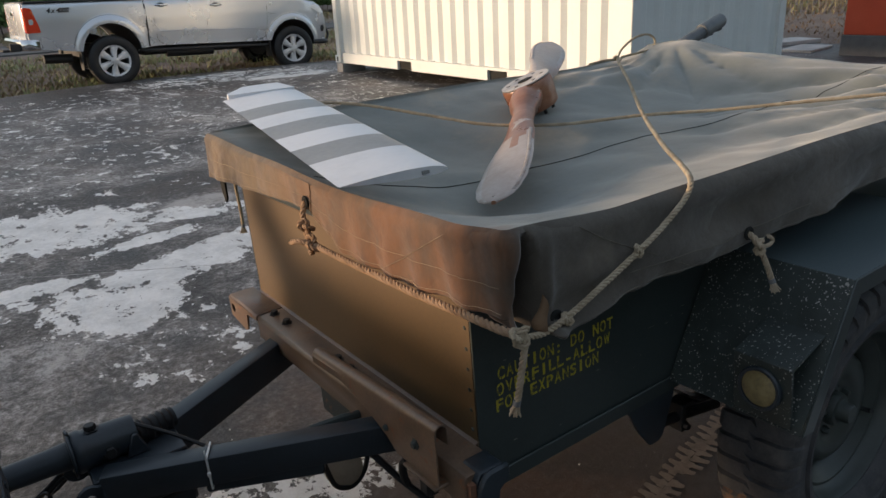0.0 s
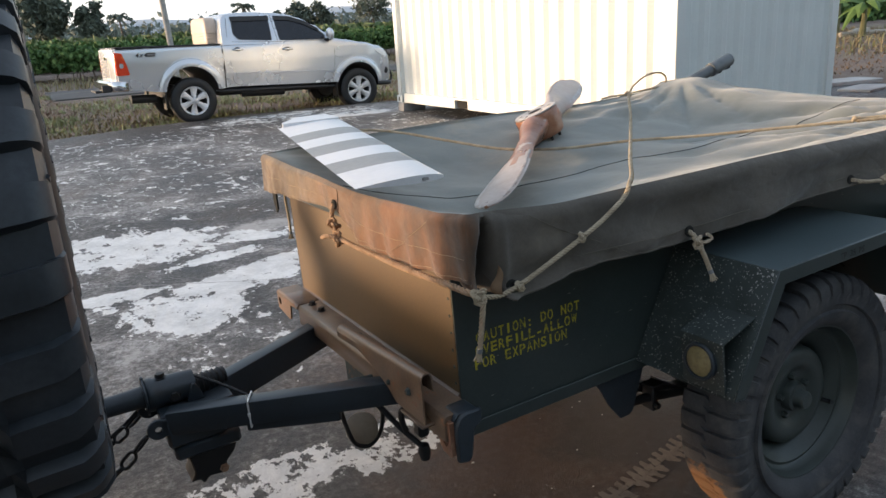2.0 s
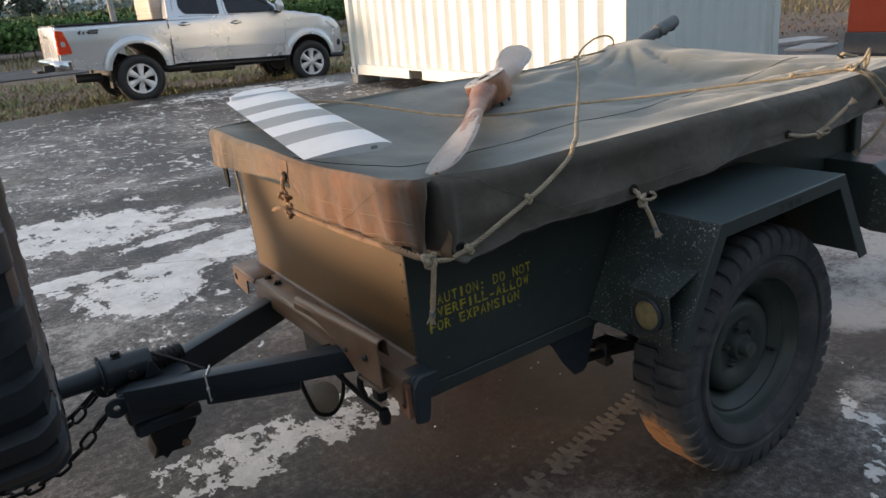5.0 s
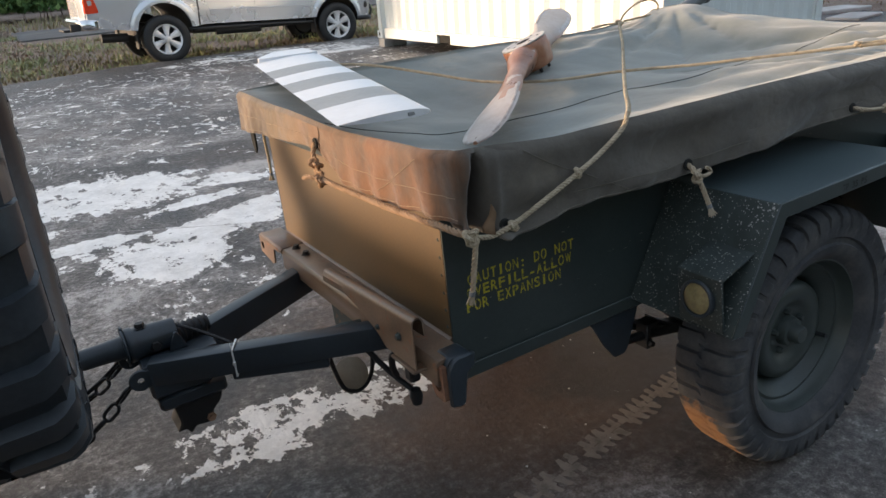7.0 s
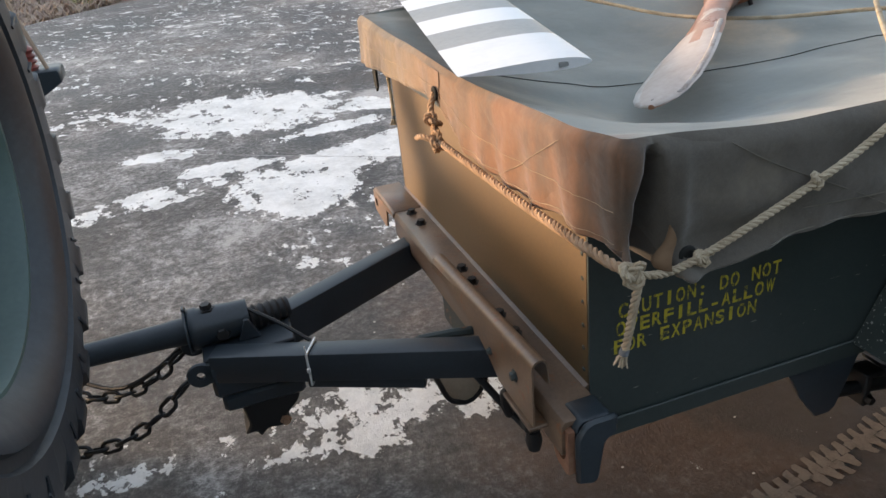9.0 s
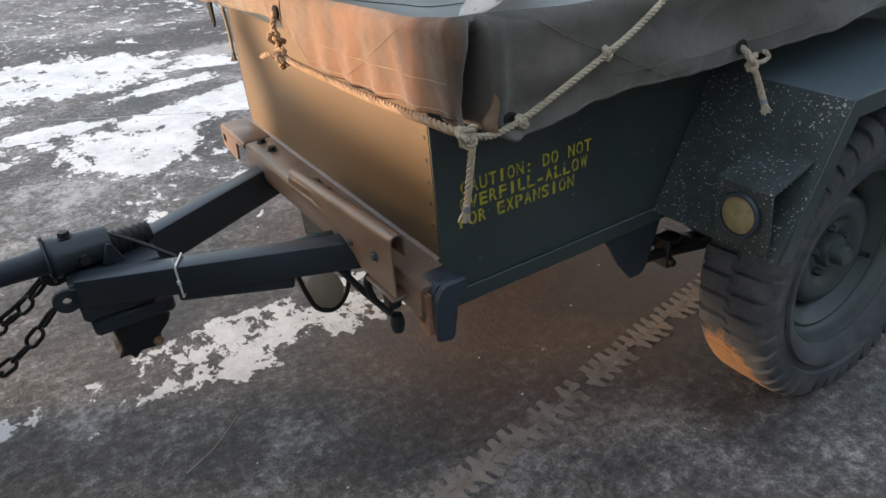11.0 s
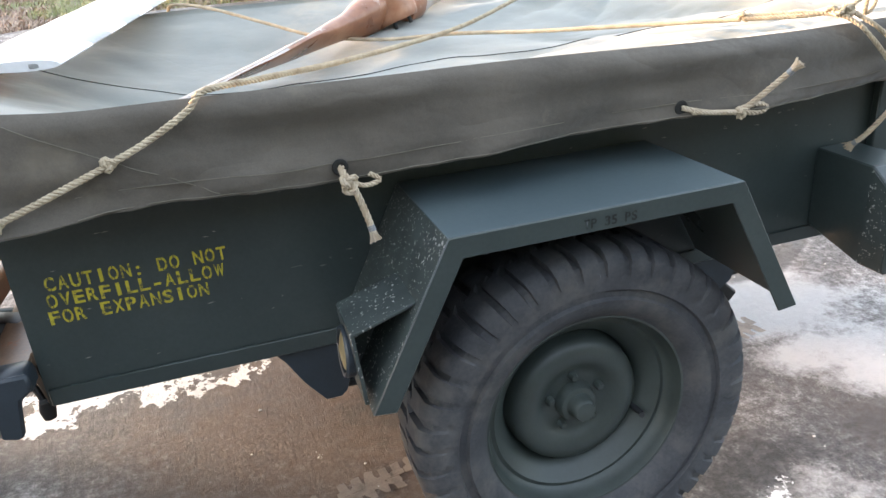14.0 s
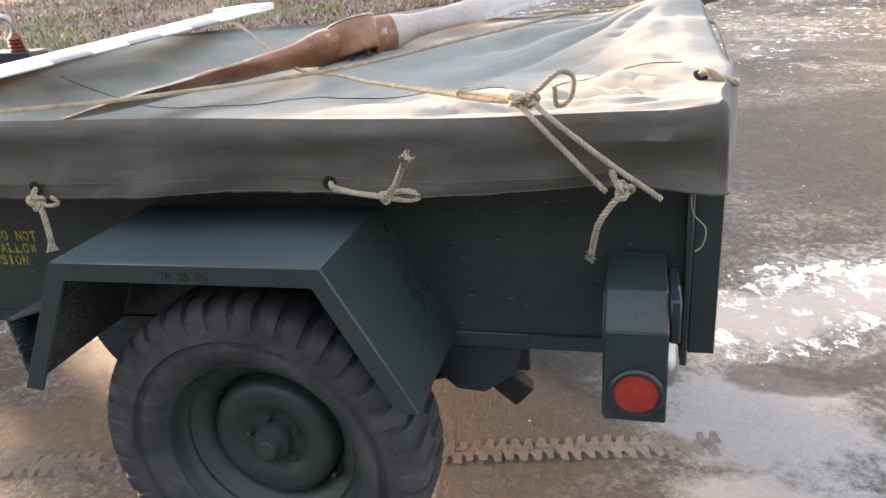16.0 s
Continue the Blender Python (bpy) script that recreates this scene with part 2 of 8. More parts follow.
def sun_tinted(name, base, sun_tint, at, reach):
    """Tyre rubber with orange sunlight painted on one stretch of the tread."""
    m = surface(name, *base, rough=0.68, scale=11, fine=160, bump=0.35, distance=0.002, spec=0.35, wear=(0.094, 0.090, 0.087), wear_at=0.50, wear_scale=12, wear_soft=0.16)
    nodes, links = m.node_tree.nodes, m.node_tree.links
    bsdf = [n for n in nodes if n.type == 'BSDF_PRINCIPLED'][0]
    col = bsdf.inputs["Base Color"].links[0].from_socket
    tc, mp, ln = nodes.new("ShaderNodeTexCoord"), nodes.new("ShaderNodeMapping"), nodes.new("ShaderNodeVectorMath")
    mp.vector_type, ln.operation = 'TEXTURE', 'LENGTH'
    mp.inputs["Location"].default_value, mp.inputs["Scale"].default_value = at, reach
    links.new(tc.outputs["Object"], mp.inputs[0])
    links.new(mp.outputs[0], ln.inputs[0])
    rough_edge = math_node(nodes, links, 'MULTIPLY', grain(nodes, links, 26, 7, 0.7), 0.9)
    r = ramp(nodes, [(0.30, (0, 0, 0)), (0.50, (0.9, 0.9, 0.9))])
    links.new(math_node(nodes, links, 'SUBTRACT', math_node(nodes, links, 'ADD', rough_edge, 0.95), ln.outputs["Value"]), r.inputs[0])
    links.new(mixed(nodes, links, r.outputs[0], col, sun_tint), bsdf.inputs["Base Color"])
    return m


rubber_sun_tinted = sun_tinted("worn_tyre_rubber_with_sun_tint", ((0.055, 0.056, 0.061), (0.032, 0.033, 0.037), (0.088, 0.087, 0.088)), (0.32, 0.165, 0.075), (1.477, 0.731, 0.12), (0.17, 0.082, 0.15))
rubber_dark = surface("black_tyre_rubber", (0.018, 0.019, 0.021), rough=0.55, scale=14, fine=120, bump=0.3, distance=0.002, spec=0.4)
wheel_green = surface("wheel_paint", (0.040, 0.050, 0.046), rough=0.45, scale=12, fine=150, bump=0.15, distance=0.0015, wear=(0.12, 0.11, 0.09), wear_at=0.70, wear_scale=40)
black_iron = surface("black_iron", (0.022, 0.022, 0.023), rough=0.5, metal=0.3, scale=20, fine=200, bump=0.3, distance=0.001, wear=(0.10, 0.06, 0.04), wear_at=0.68, wear_scale=60)
bare_steel = surface("bare_steel", (0.45, 0.43, 0.40), rough=0.4, metal=0.8, scale=30)
zip_white = surface("white_plastic", (0.72, 0.72, 0.70), rough=0.45)
amber = surface("amber_lens", (0.25, 0.195, 0.09), (0.17, 0.135, 0.07), (0.31, 0.26, 0.14), rough=0.40, scale=40, fine=200, bump=0.3, distance=0.002)
red_lens = surface("red_lens", (0.42, 0.042, 0.026), rough=0.25, scale=40, fine=260, bump=0.3, distance=0.001)
white_paint = surface("white_blade_paint", (0.78, 0.78, 0.79), (0.70, 0.70, 0.71), (0.83, 0.83, 0.84), rough=0.38, scale=5, fine=60, bump=0.06, distance=0.001, wear=(0.40, 0.39, 0.38), wear_at=0.76, wear_scale=40)
grey_paint = surface("grey_stripe_paint", (0.30, 0.30, 0.295), rough=0.42, scale=6, fine=90, bump=0.08, distance=0.001)
wood_red = surface("varnished_propeller_wood", (0.27, 0.115, 0.060), (0.17, 0.070, 0.038), (0.40, 0.21, 0.125), rough=0.30, scale=7, fine=50, bump=0.1, distance=0.001,
                   wear=(0.48, 0.40, 0.34), wear_at=0.60, wear_scale=9)
wood_grey = surface("faded_grey_blade_paint", (0.44, 0.375, 0.335), (0.35, 0.265, 0.22), (0.53, 0.48, 0.445), rough=0.42, scale=9, fine=70, bump=0.1, distance=0.001)
sheath = surface("pitted_metal_sheath", (0.48, 0.45, 0.43), (0.33, 0.27, 0.23), (0.58, 0.56, 0.55), rough=0.38, metal=0.35, scale=30, fine=180, bump=0.35, distance=0.002)


def stencil_paint(name, paint, under, at=0.44):
    m, nodes, links, bsdf = nodes_of(name)
    w = grain(nodes, links, 55, 7, 0.75)
    r = ramp(nodes, [(at - 0.04, (0, 0, 0)), (at + 0.05, (1, 1, 1))])
    links.new(w, r.inputs[0])
    links.new(mixed(nodes, links, r.outputs[0], under, paint), bsdf.inputs["Base Color"])
    bsdf.inputs["Roughness"].default_value = 0.55
    return m


yellow_stencil = stencil_paint("yellow_stencil_paint", (0.50, 0.42, 0.035), (0.060, 0.066, 0.045))
black_stencil = stencil_paint("black_stencil_paint", (0.012, 0.013, 0.013), (0.045, 0.052, 0.045), 0.40)


# ---- mesh helpers ----
def linked(name, bm, material, smooth=True):
    me = bpy.data.meshes.new(name)
    bm.to_mesh(me)
    bm.free()
    mats = material if isinstance(material, (list, tuple)) else [material]
    for m in mats:
        me.materials.append(m)
    if smooth:
        me.polygons.foreach_set("use_smooth", [True] * len(me.polygons))
        me.set_sharp_from_angle(angle=radians(smooth if smooth is not True else 38))
    return new(name, me)


def thing(name, base, m, label, category, group="", kind=""):
    """An Empty at the thing's base (in the space m); its parts' meshes are in the space m too."""
    ob = new(name)
    ob.empty_display_size = 0.05
    ob.matrix_world = m @ Matrix.Translation(base)
    ob["base"] = tuple(base)
    return tagged(ob, label, category, group, kind)


def part(name, bm, material, parent, label="", smooth=True):
    ob = linked(name, bm, material, smooth)
    ob.parent = parent
    if parent.parent is None:
        ob.matrix_parent_inverse = Matrix.Translation(-Vector(parent["base"]))
    if label:
        ob["label"] = label
    return ob


def box(bm, x0, x1, y0, y1, z0, z1, bevel=0.0, m=None, segs=1):
    c = Matrix.Translation(((x0 + x1) / 2, (y0 + y1) / 2, (z0 + z1) / 2)) @ Matrix.Diagonal((abs(x1 - x0), abs(y1 - y0), abs(z1 - z0), 1))
    if m is not None:
        c = m @ c
    vs = bmesh.ops.create_cube(bm, size=1, matrix=c)["verts"]
    if bevel:
        es = {e for v in vs for e in v.link_edges}
        bmesh.ops.bevel(bm, geom=list(es), offset=bevel, segments=segs, affect='EDGES', profile=0.5)
    return vs


def prism(bm, outline, axis, a, b, bevel=0.0):
    """A closed outline of two coordinates, drawn out along an axis from a to b. axis x: (y, z); y: (x, z); z: (x, y)."""
    def at(p, s):
        return {"x": (s, p[0], p[1]), "y": (p[0], s, p[1]), "z": (p[0], p[1], s)}[axis]
    lo = [bm.verts.new(at(p, a)) for p in outline]
    hi = [bm.verts.new(at(p, b)) for p in outline]
    n = len(outline)
    fs = [bm.faces.new(lo), bm.faces.new(hi[::-1])]
    fs += [bm.faces.new((lo[i], hi[i], hi[(i + 1) % n], lo[(i + 1) % n])) for i in range(n)]
    bmesh.ops.recalc_face_normals(bm, faces=fs)
    if bevel:
        es = {e for f in fs for e in f.edges}
        bmesh.ops.bevel(bm, geom=list(es), offset=bevel, segments=1, affect='EDGES', profile=0.5)
    return fs


def lathe(bm, profile, m, n=48, closed=False):
    """Turn a profile of (radius, height) about the z axis of the space m."""
    rings = []
    for i in range(n):
        c, s = math.cos(2 * math.pi * i / n), math.sin(2 * math.pi * i / n)
        rings.append([bm.verts.new(m @ Vector((r * c, r * s, h))) for r, h in profile])
    k = len(profile)
    fs = []
    for i in range(n):
        a, b = rings[i], rings[(i + 1) % n]
        for j in range(k if closed else k - 1):
            fs.append(bm.faces.new((a[j], b[j], b[(j + 1) % k], a[(j + 1) % k])))
    bmesh.ops.recalc_face_normals(bm, faces=fs)
    return fs


def tube(bm, pts, r, n=8, cap=True, taper=None):
    """A round bar along points."""
    pts = [Vector(p) for p in pts]
    rings, last = [], None
    for i, p in enumerate(pts):
        d = (pts[min(i + 1, len(pts) - 1)] - pts[max(i - 1, 0)]).normalized()
        if last is None:
            u = d.orthogonal().normalized()
        else:
            u = (last - d * last.dot(d)).normalized()
        last = u
        v = d.cross(u)
        rr = r if taper is None else r + (taper - r) * i / (len(pts) - 1)
        rings.append([bm.verts.new(p + rr * (math.cos(2 * math.pi * k / n) * u + math.sin(2 * math.pi * k / n) * v)) for k in range(n)])
    for a, b in zip(rings, rings[1:]):
        for k in range(n):
            bm.faces.new((a[k], a[(k + 1) % n], b[(k + 1) % n], b[k]))
    if cap:
        bm.faces.new(rings[0][::-1])
        bm.faces.new(rings[-1])
    return rings


def curve_points(ctrl, step=0.01):
    """A smooth line through the given points (Catmull-Rom), at even steps."""
    c = [Vector(p) for p in ctrl]
    c = [2 * c[0] - c[1]] + c + [2 * c[-1] - c[-2]]
    fine = []
    for i in range(1, len(c) - 2):
        n = max(2, int((c[i + 1] - c[i]).length / step * 2))
        for k in range(n):
            t = k / n
            fine.append(0.5 * ((2 * c[i]) + (c[i + 1] - c[i - 1]) * t + (2 * c[i - 1] - 5 * c[i] + 4 * c[i + 1] - c[i + 2]) * t * t
                               + (3 * c[i] - c[i - 1] - 3 * c[i + 1] + c[i + 2]) * t ** 3))
    fine.append(c[-2])
    out, acc = [fine[0]], 0.0
    for a, b in zip(fine, fine[1:]):
        acc += (b - a).length
        if acc >= step:
            out.append(b)
            acc = 0.0
    if (out[-1] - fine[-1]).length > step * 0.3:
        out.append(fine[-1])
    return out


def cord(bm, ctrl, r=0.007, pitch=0.034, strands=3, step=0.0036):
    """A laid rope: three strands twisted about the line."""
    pts = curve_points(ctrl, step)
    last, us = None, []
    for i, p in enumerate(pts):
        d = (pts[min(i + 1, len(pts) - 1)] - pts[max(i - 1, 0)]).normalized()
        u = d.orthogonal().normalized() if last is None else (last - d * last.dot(d)).normalized()
        last = u
        us.append((u, d.cross(u)))
    run = 0.0
    turns = []
    for i, p in enumerate(pts):
        if i:
            run += (p - pts[i - 1]).length
        turns.append(run / pitch * 2 * math.pi)
    for s in range(strands):
        ph = 2 * math.pi * s / strands
        line = [p + 0.56 * r * (math.cos(a + ph) * u + math.sin(a + ph) * v) for p, a, (u, v) in zip(pts, turns, us)]
        tube(bm, line, r * 0.51, 6)
    return pts


def frayed(pts):
    """Loose fibres at the end of a rope."""
    bm = bmesh.new()
    if True:
        d = (pts[-1] - pts[-2]).normalized()
        for k in range(40):
            w = Vector((random.gauss(0, 1), random.gauss(0, 1), random.gauss(0, 1)))
            w = (w - d * w.dot(d)) * 0.0024
            tube(bm, [pts[-1] - d * 0.004 + w * 0.8, pts[-1] + d * 0.006 + w * 1.2, pts[-1] + d * 0.014 + w * 1.9], 0.0012, 4)
    return bm


def knot(bm, at, size=0.016, r=0.0065, turn=(0, 0, 0)):
    """An overhand knot."""
    m = pose(*at, *turn)
    pts = []
    for i in range(29):
        t = 2 * math.pi * i / 28
        pts.append(m @ (Vector((math.sin(t) + 2 * math.sin(2 * t), math.cos(t) - 2 * math.cos(2 * t), -1.2 * math.sin(3 * t))) * size / 2.6))
    cord(bm, pts, r, 0.03)


def grommet(bm, at, way, r=0.0095):
    """A ring round an eyelet; way: the direction that it faces."""
    m = Matrix.Translation(at) @ Vector(way).to_track_quat('Z', 'Y').to_matrix().to_4x4()
    prof = [(r + 0.004 * math.cos(a), 0.003 * math.sin(a)) for a in [k * math.pi / 4 for k in range(8)]]
    lathe(bm, prof, m, 20, True)
    lathe(bm, [(0.0005, 0.001), (r, 0.001)], m, 20)


def bolt(bm, at, way, r=0.008, h=0.008):
    m = Matrix.Translation(at) @ Vector(way).to_track_quat('Z', 'Y').to_matrix().to_4x4()
    lathe(bm, [(0.0004, h), (r * 0.9, h), (r, h * 0.8), (r, 0), (r * 1.5, 0), (r * 1.5, -0.002)], m, 6)


def glyph(ch):
    """One letter of the built-in font as a bmesh, filling 0..1 in x and y, with the bridges of a stencil."""
    cu = bpy.data.curves.new("words", 'FONT')
    cu.body, cu.size, cu.offset = ch, 1.0, 0.022
    ob = bpy.data.objects.new("words", cu)
    scene.collection.objects.link(ob)
    bpy.context.view_layer.update()
    me = bpy.data.meshes.new_from_object(ob.evaluated_get(bpy.context.evaluated_depsgraph_get()))
    bpy.data.objects.remove(ob)
    bm = bmesh.new()
    bm.from_mesh(me)
    bpy.data.meshes.remove(me)
    xs, ys = [v.co.x for v in bm.verts], [v.co.y for v in bm.verts]
    lo, wd = (min(xs), min(ys)), (max(max(xs) - min(xs), 0.12), max(ys) - min(ys))
    tall = 0.72
    for v in bm.verts:
        v.co = ((v.co.x - lo[0]) / wd[0], lo[1] / tall + (v.co.y - lo[1]) / tall, 0)
    if ch in "CAOUDNRPVW3":
        keep = bm.copy()
        for half, side, x in ((bm, True, 0.46), (keep, False, 0.54)):
            bmesh.ops.bisect_plane(half, geom=half.verts[:] + half.edges[:] + half.faces[:], plane_co=(x, 0, 0), plane_no=(1, 0, 0), clear_outer=side, clear_inner=not side)
        me = bpy.data.meshes.new("half")
        keep.to_mesh(me)
        keep.free()
        bm.from_mesh(me)
        bpy.data.meshes.remove(me)
    return bm


def stencil(parent, words, width, height, m, material, depth=0.0006):
    """Stencilled words, letter by letter: their left foot stands at m, x runs along them, every letter has the same room."""
    cell = width / len(words)
    for i, ch in enumerate(words):
        if ch == " ":
            continue
        g = glyph(ch)
        w = cell * (0.30 if ch in "I:" else 0.55 if ch == "-" else 0.80)
        x0 = cell * i + (cell - w) / 2
        for v in g.verts:
            v.co = m @ Vector((x0 + v.co.x * w, v.co.y * height, depth))
        part("letter", g, material, parent, "", False)


TRAILER = pose(1.7044, 0.6615, 0.3558, -1.578, -1.329, -1.074) @ Matrix.Diagonal((0.985, 1, 1, 1)) @ Matrix.Translation((-1.709, -0.64, -0.36))
FLAT = Matrix.Identity(4)


def rise(y):
    """The yard and the land behind it climb gently away from the trailer."""
    return 0.0125 * max(0.0, y - 2.0)


def land(x, y):
    """Height of the bare earth round the yard."""
    return rise(y) - 0.075 + (0.05 * noise.noise((x * 0.31, y * 0.31, 0)) if y > 14 or x > 14 else 0.0)


def lifted(y):
    return Matrix.Translation((0, 0, rise(y)))


# ---- ground ----
def concrete_material():
    """Old dark concrete with damp tones, painted shade, dust and scattered remains of white paint."""
    m, nodes, links, bsdf = nodes_of("weathered_dark_concrete")
    tc = nodes.new("ShaderNodeTexCoord")
    # x, y, half lengths, turn, and how whole the paint still is
    blobs = [(0.62, 5.00, 0.62, 0.42, -12, -0.20), (1.30, 4.78, 0.50, 0.16, -15, -0.22), (0.08, 4.36, 0.20, 0.10, 0, -0.2), (-0.34, 5.30, 0.75, 0.14, 10, -0.38), (1.10, 4.36, 0.34, 0.09, 12, -0.16),
             (0.68, 3.50, 0.30, 0.34, 20, -0.17), (1.20, 3.86, 0.70, 0.20, 20, -0.20), (0.42, 3.98, 0.26, 0.10, 0, -0.1), (0.86, 2.88, 0.30, 0.30, 0, -0.46), (0.05, 3.72, 0.35, 0.12, 15, -0.3),
             (0.62, 1.73, 0.36, 0.14, 0, -0.325), (0.91, 1.72, 0.26, 0.13, 0, -0.33), (-0.05, 1.78, 0.10, 0.08, 0, -0.42), (2.14, 0.40, 0.10, 0.24, -25, -0.38), (2.20, 0.20, 0.20, 0.16, 20, -0.24), (1.93, 0.29, 0.20, 0.10, 30, -0.43),
             (0.3, 7.3, 2.6, 1.5, 0, -0.495), (3.0, 9.4, 3.2, 1.5, -8, -0.485), (2.2, 6.6, 1.6, 0.7, 5, -0.50), (5.2, 10.9, 0.7, 0.3, 0, -0.2), (4.3, 11.6, 1.5, 0.5, 0, -0.36), (3.35, 2.25, 0.50, 0.20, 10, -0.40), (3.10, 1.95, 0.35, 0.12, 30, -0.44)]
    pale = [(2.95, 1.70, 0.62, 0.48, 35, 0), (3.45, 2.25, 0.65, 0.40, 10, 0), (3.05, 1.10, 0.40, 0.30, 60, -0.1), (3.7, 1.3, 0.6, 0.45, 0, 0), (2.3, 0.45, 0.35, 0.25, 20, -0.2), (0.6, 4.5, 1.5, 0.9, 0, -0.25), (-1.2, 3.0, 0.8, 0.6, 0, -0.3), (1.6, 6.3, 1.2, 0.5, 10, -0.25), (-0.5, 7.3, 2.4, 1.4, 0, -0.22), (3.2, 8.6, 3.0, 1.6, -10, -0.22), (6.2, 11.0, 2.0, 1.0, 0, -0.1), (0.4, 2.9, 0.7, 0.5, 0, -0.2)]
    # broad worn patches of pale cement
    cement = [(2.85, 1.40, 0.45, 0.40, 10, 0.1), (2.78, 1.08, 0.30, 0.16, 0, 0.05), (2.95, 2.00, 0.60, 0.30, 22, 0.1), (3.45, 2.20, 0.60, 0.36, 8, 0.1), (2.98, 0.98, 0.42, 0.24, 10, 0), (3.55, 1.10, 0.5, 0.22, 0, -0.05), (2.35, 0.50, 0.22, 0.30, 20, -0.12),
              (4.1, 7.6, 1.0, 0.3, 0, -0.22), (1.2, 6.2, 0.8, 0.3, 5, -0.24), (0.2, 8.6, 1.5, 0.4, 0, -0.22), (2.6, 10.6, 1.5, 0.4, -4, -0.22), (1.55, 4.9, 0.45, 0.25, 10, -0.05)]

    def spots(places, floor_at):
        mask = None
        for x, y, rx, ry, rot, whole in places:
            mp = nodes.new("ShaderNodeMapping")
            mp.vector_type = 'TEXTURE'
            mp.inputs["Location"].default_value = (x, y, 0)
            mp.inputs["Rotation"].default_value = (0, 0, radians(rot))
            mp.inputs["Scale"].default_value = (rx, ry, 1)
            links.new(tc.outputs["Object"], mp.inputs[0])
            ln = nodes.new("ShaderNodeVectorMath")
            ln.operation = 'LENGTH'
            links.new(mp.outputs[0], ln.inputs[0])
            f = math_node(nodes, links, 'MINIMUM', math_node(nodes, links, 'SUBTRACT', 1.0, ln.outputs["Value"]), 0.55 + 1.6 * whole)
            mask = f if mask is None else math_node(nodes, links, 'MAXIMUM', mask, f)
        return math_node(nodes, links, 'MAXIMUM', mask, floor_at)
    mask = spots(blobs, -0.52)
    broken = grain(nodes, links, 4.5, 12, 0.74, offset=(4, 2, 0), stretch=(1.0, 0.8, 1))
    fleck = grain(nodes, links, 30, 7, 0.72, offset=(1, 8, 0), stretch=(1.0, 0.75, 1))
    vein = grain(nodes, links, 13, 8, 0.66, offset=(3, 6, 0), stretch=(1.0, 0.7, 1))
    lift = math_node(nodes, links, 'ADD', math_node(nodes, links, 'ADD', math_node(nodes, links, 'MULTIPLY', mask, 0.9), math_node(nodes, links, 'MULTIPLY', vein, 1.7)),
                     math_node(nodes, links, 'ADD', math_node(nodes, links, 'MULTIPLY', broken, 1.6), math_node(nodes, links, 'MULTIPLY', fleck, 0.6)))
    pr = ramp(nodes, [(0.475, (0, 0, 0)), (0.495, (1, 1, 1))])
    links.new(math_node(nodes, links, 'SUBTRACT', lift, 1.465), pr.inputs[0])
    paint = pr.outputs[0]
    # tones of the bare concrete
    big = grain(nodes, links, 0.9, 8, 0.62)
    mid = grain(nodes, links, 5.0, 10, 0.72, offset=(9, 1, 0))
    small = grain(nodes, links, 34, 8, 0.78, offset=(5, 5, 0))
    tiny = grain(nodes, links, 150, 6, 0.8)
    brush = grain(nodes, links, 60, 5, 0.7, stretch=(1.0, 0.14, 1), offset=(2, 2, 0))
    tone = math_node(nodes, links, 'ADD', math_node(nodes, links, 'MULTIPLY', big, 0.5), math_node(nodes, links, 'MULTIPLY', mid, 0.5))
    fine = math_node(nodes, links, 'ADD', math_node(nodes, links, 'MULTIPLY', math_node(nodes, links, 'SUBTRACT', tiny, 0.5), 0.36),
                     math_node(nodes, links, 'MULTIPLY', math_node(nodes, links, 'SUBTRACT', small, 0.5), 0.62))
    haze = math_node(nodes, links, 'MULTIPLY', math_node(nodes, links, 'ADD', spots(pale, -0.15), 0.15), 0.17)
    cr = ramp(nodes, [(0.38, (0.018, 0.017, 0.017)), (0.455, (0.050, 0.047, 0.046)), (0.525, (0.100, 0.095, 0.092)), (0.59, (0.21, 0.203, 0.198)), (0.67, (0.42, 0.41, 0.40))])
    links.new(math_node(nodes, links, 'ADD', math_node(nodes, links, 'ADD', tone, fine), haze), cr.inputs[0])
    # reddish dust
    dust = grain(nodes, links, 0.7, 6, 0.6, offset=(2, 5, 0))
    dr = ramp(nodes, [(0.52, (0, 0, 0)), (0.70, (0.35, 0.35, 0.35))])
    links.new(dust, dr.inputs[0])
    col = mixed(nodes, links, dr.outputs[0], cr.outputs[0], (0.15, 0.105, 0.075))
    # red-brown under the trailer: dust with the low sun's glow put into the colour
    red = ramp(nodes, [(0.42, (0, 0, 0)), (0.74, (0.58, 0.58, 0.58))])
    links.new(math_node(nodes, links, 'ADD', math_node(nodes, links, 'MULTIPLY', spots([(1.35, 1.30, 0.80, 0.60, 8, 0), (1.6, 2.2, 1.0, 0.5, 0, -0.1)], -0.4), 0.7), math_node(nodes, links, 'MULTIPLY', mid, 0.75)), red.inputs[0])
    col = mixed(nodes, links, red.outputs[0], col, (0.120, 0.066, 0.040))
    worn = ramp(nodes, [(0.44, (0, 0, 0)), (0.60, (0.80, 0.80, 0.80))])
    links.new(math_node(nodes, links, 'ADD', math_node(nodes, links, 'MULTIPLY', spots(cement, -0.45), 0.55), math_node(nodes, links, 'ADD', math_node(nodes, links, 'MULTIPLY', mid, 0.62), math_node(nodes, links, 'MULTIPLY', fine, 0.30))), worn.inputs[0])
    col = mixed(nodes, links, worn.outputs[0], col, (0.46, 0.44, 0.425))
    # dark stains; under the trailer's rear they also hold painted shade
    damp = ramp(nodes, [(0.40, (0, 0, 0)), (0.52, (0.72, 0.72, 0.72))])
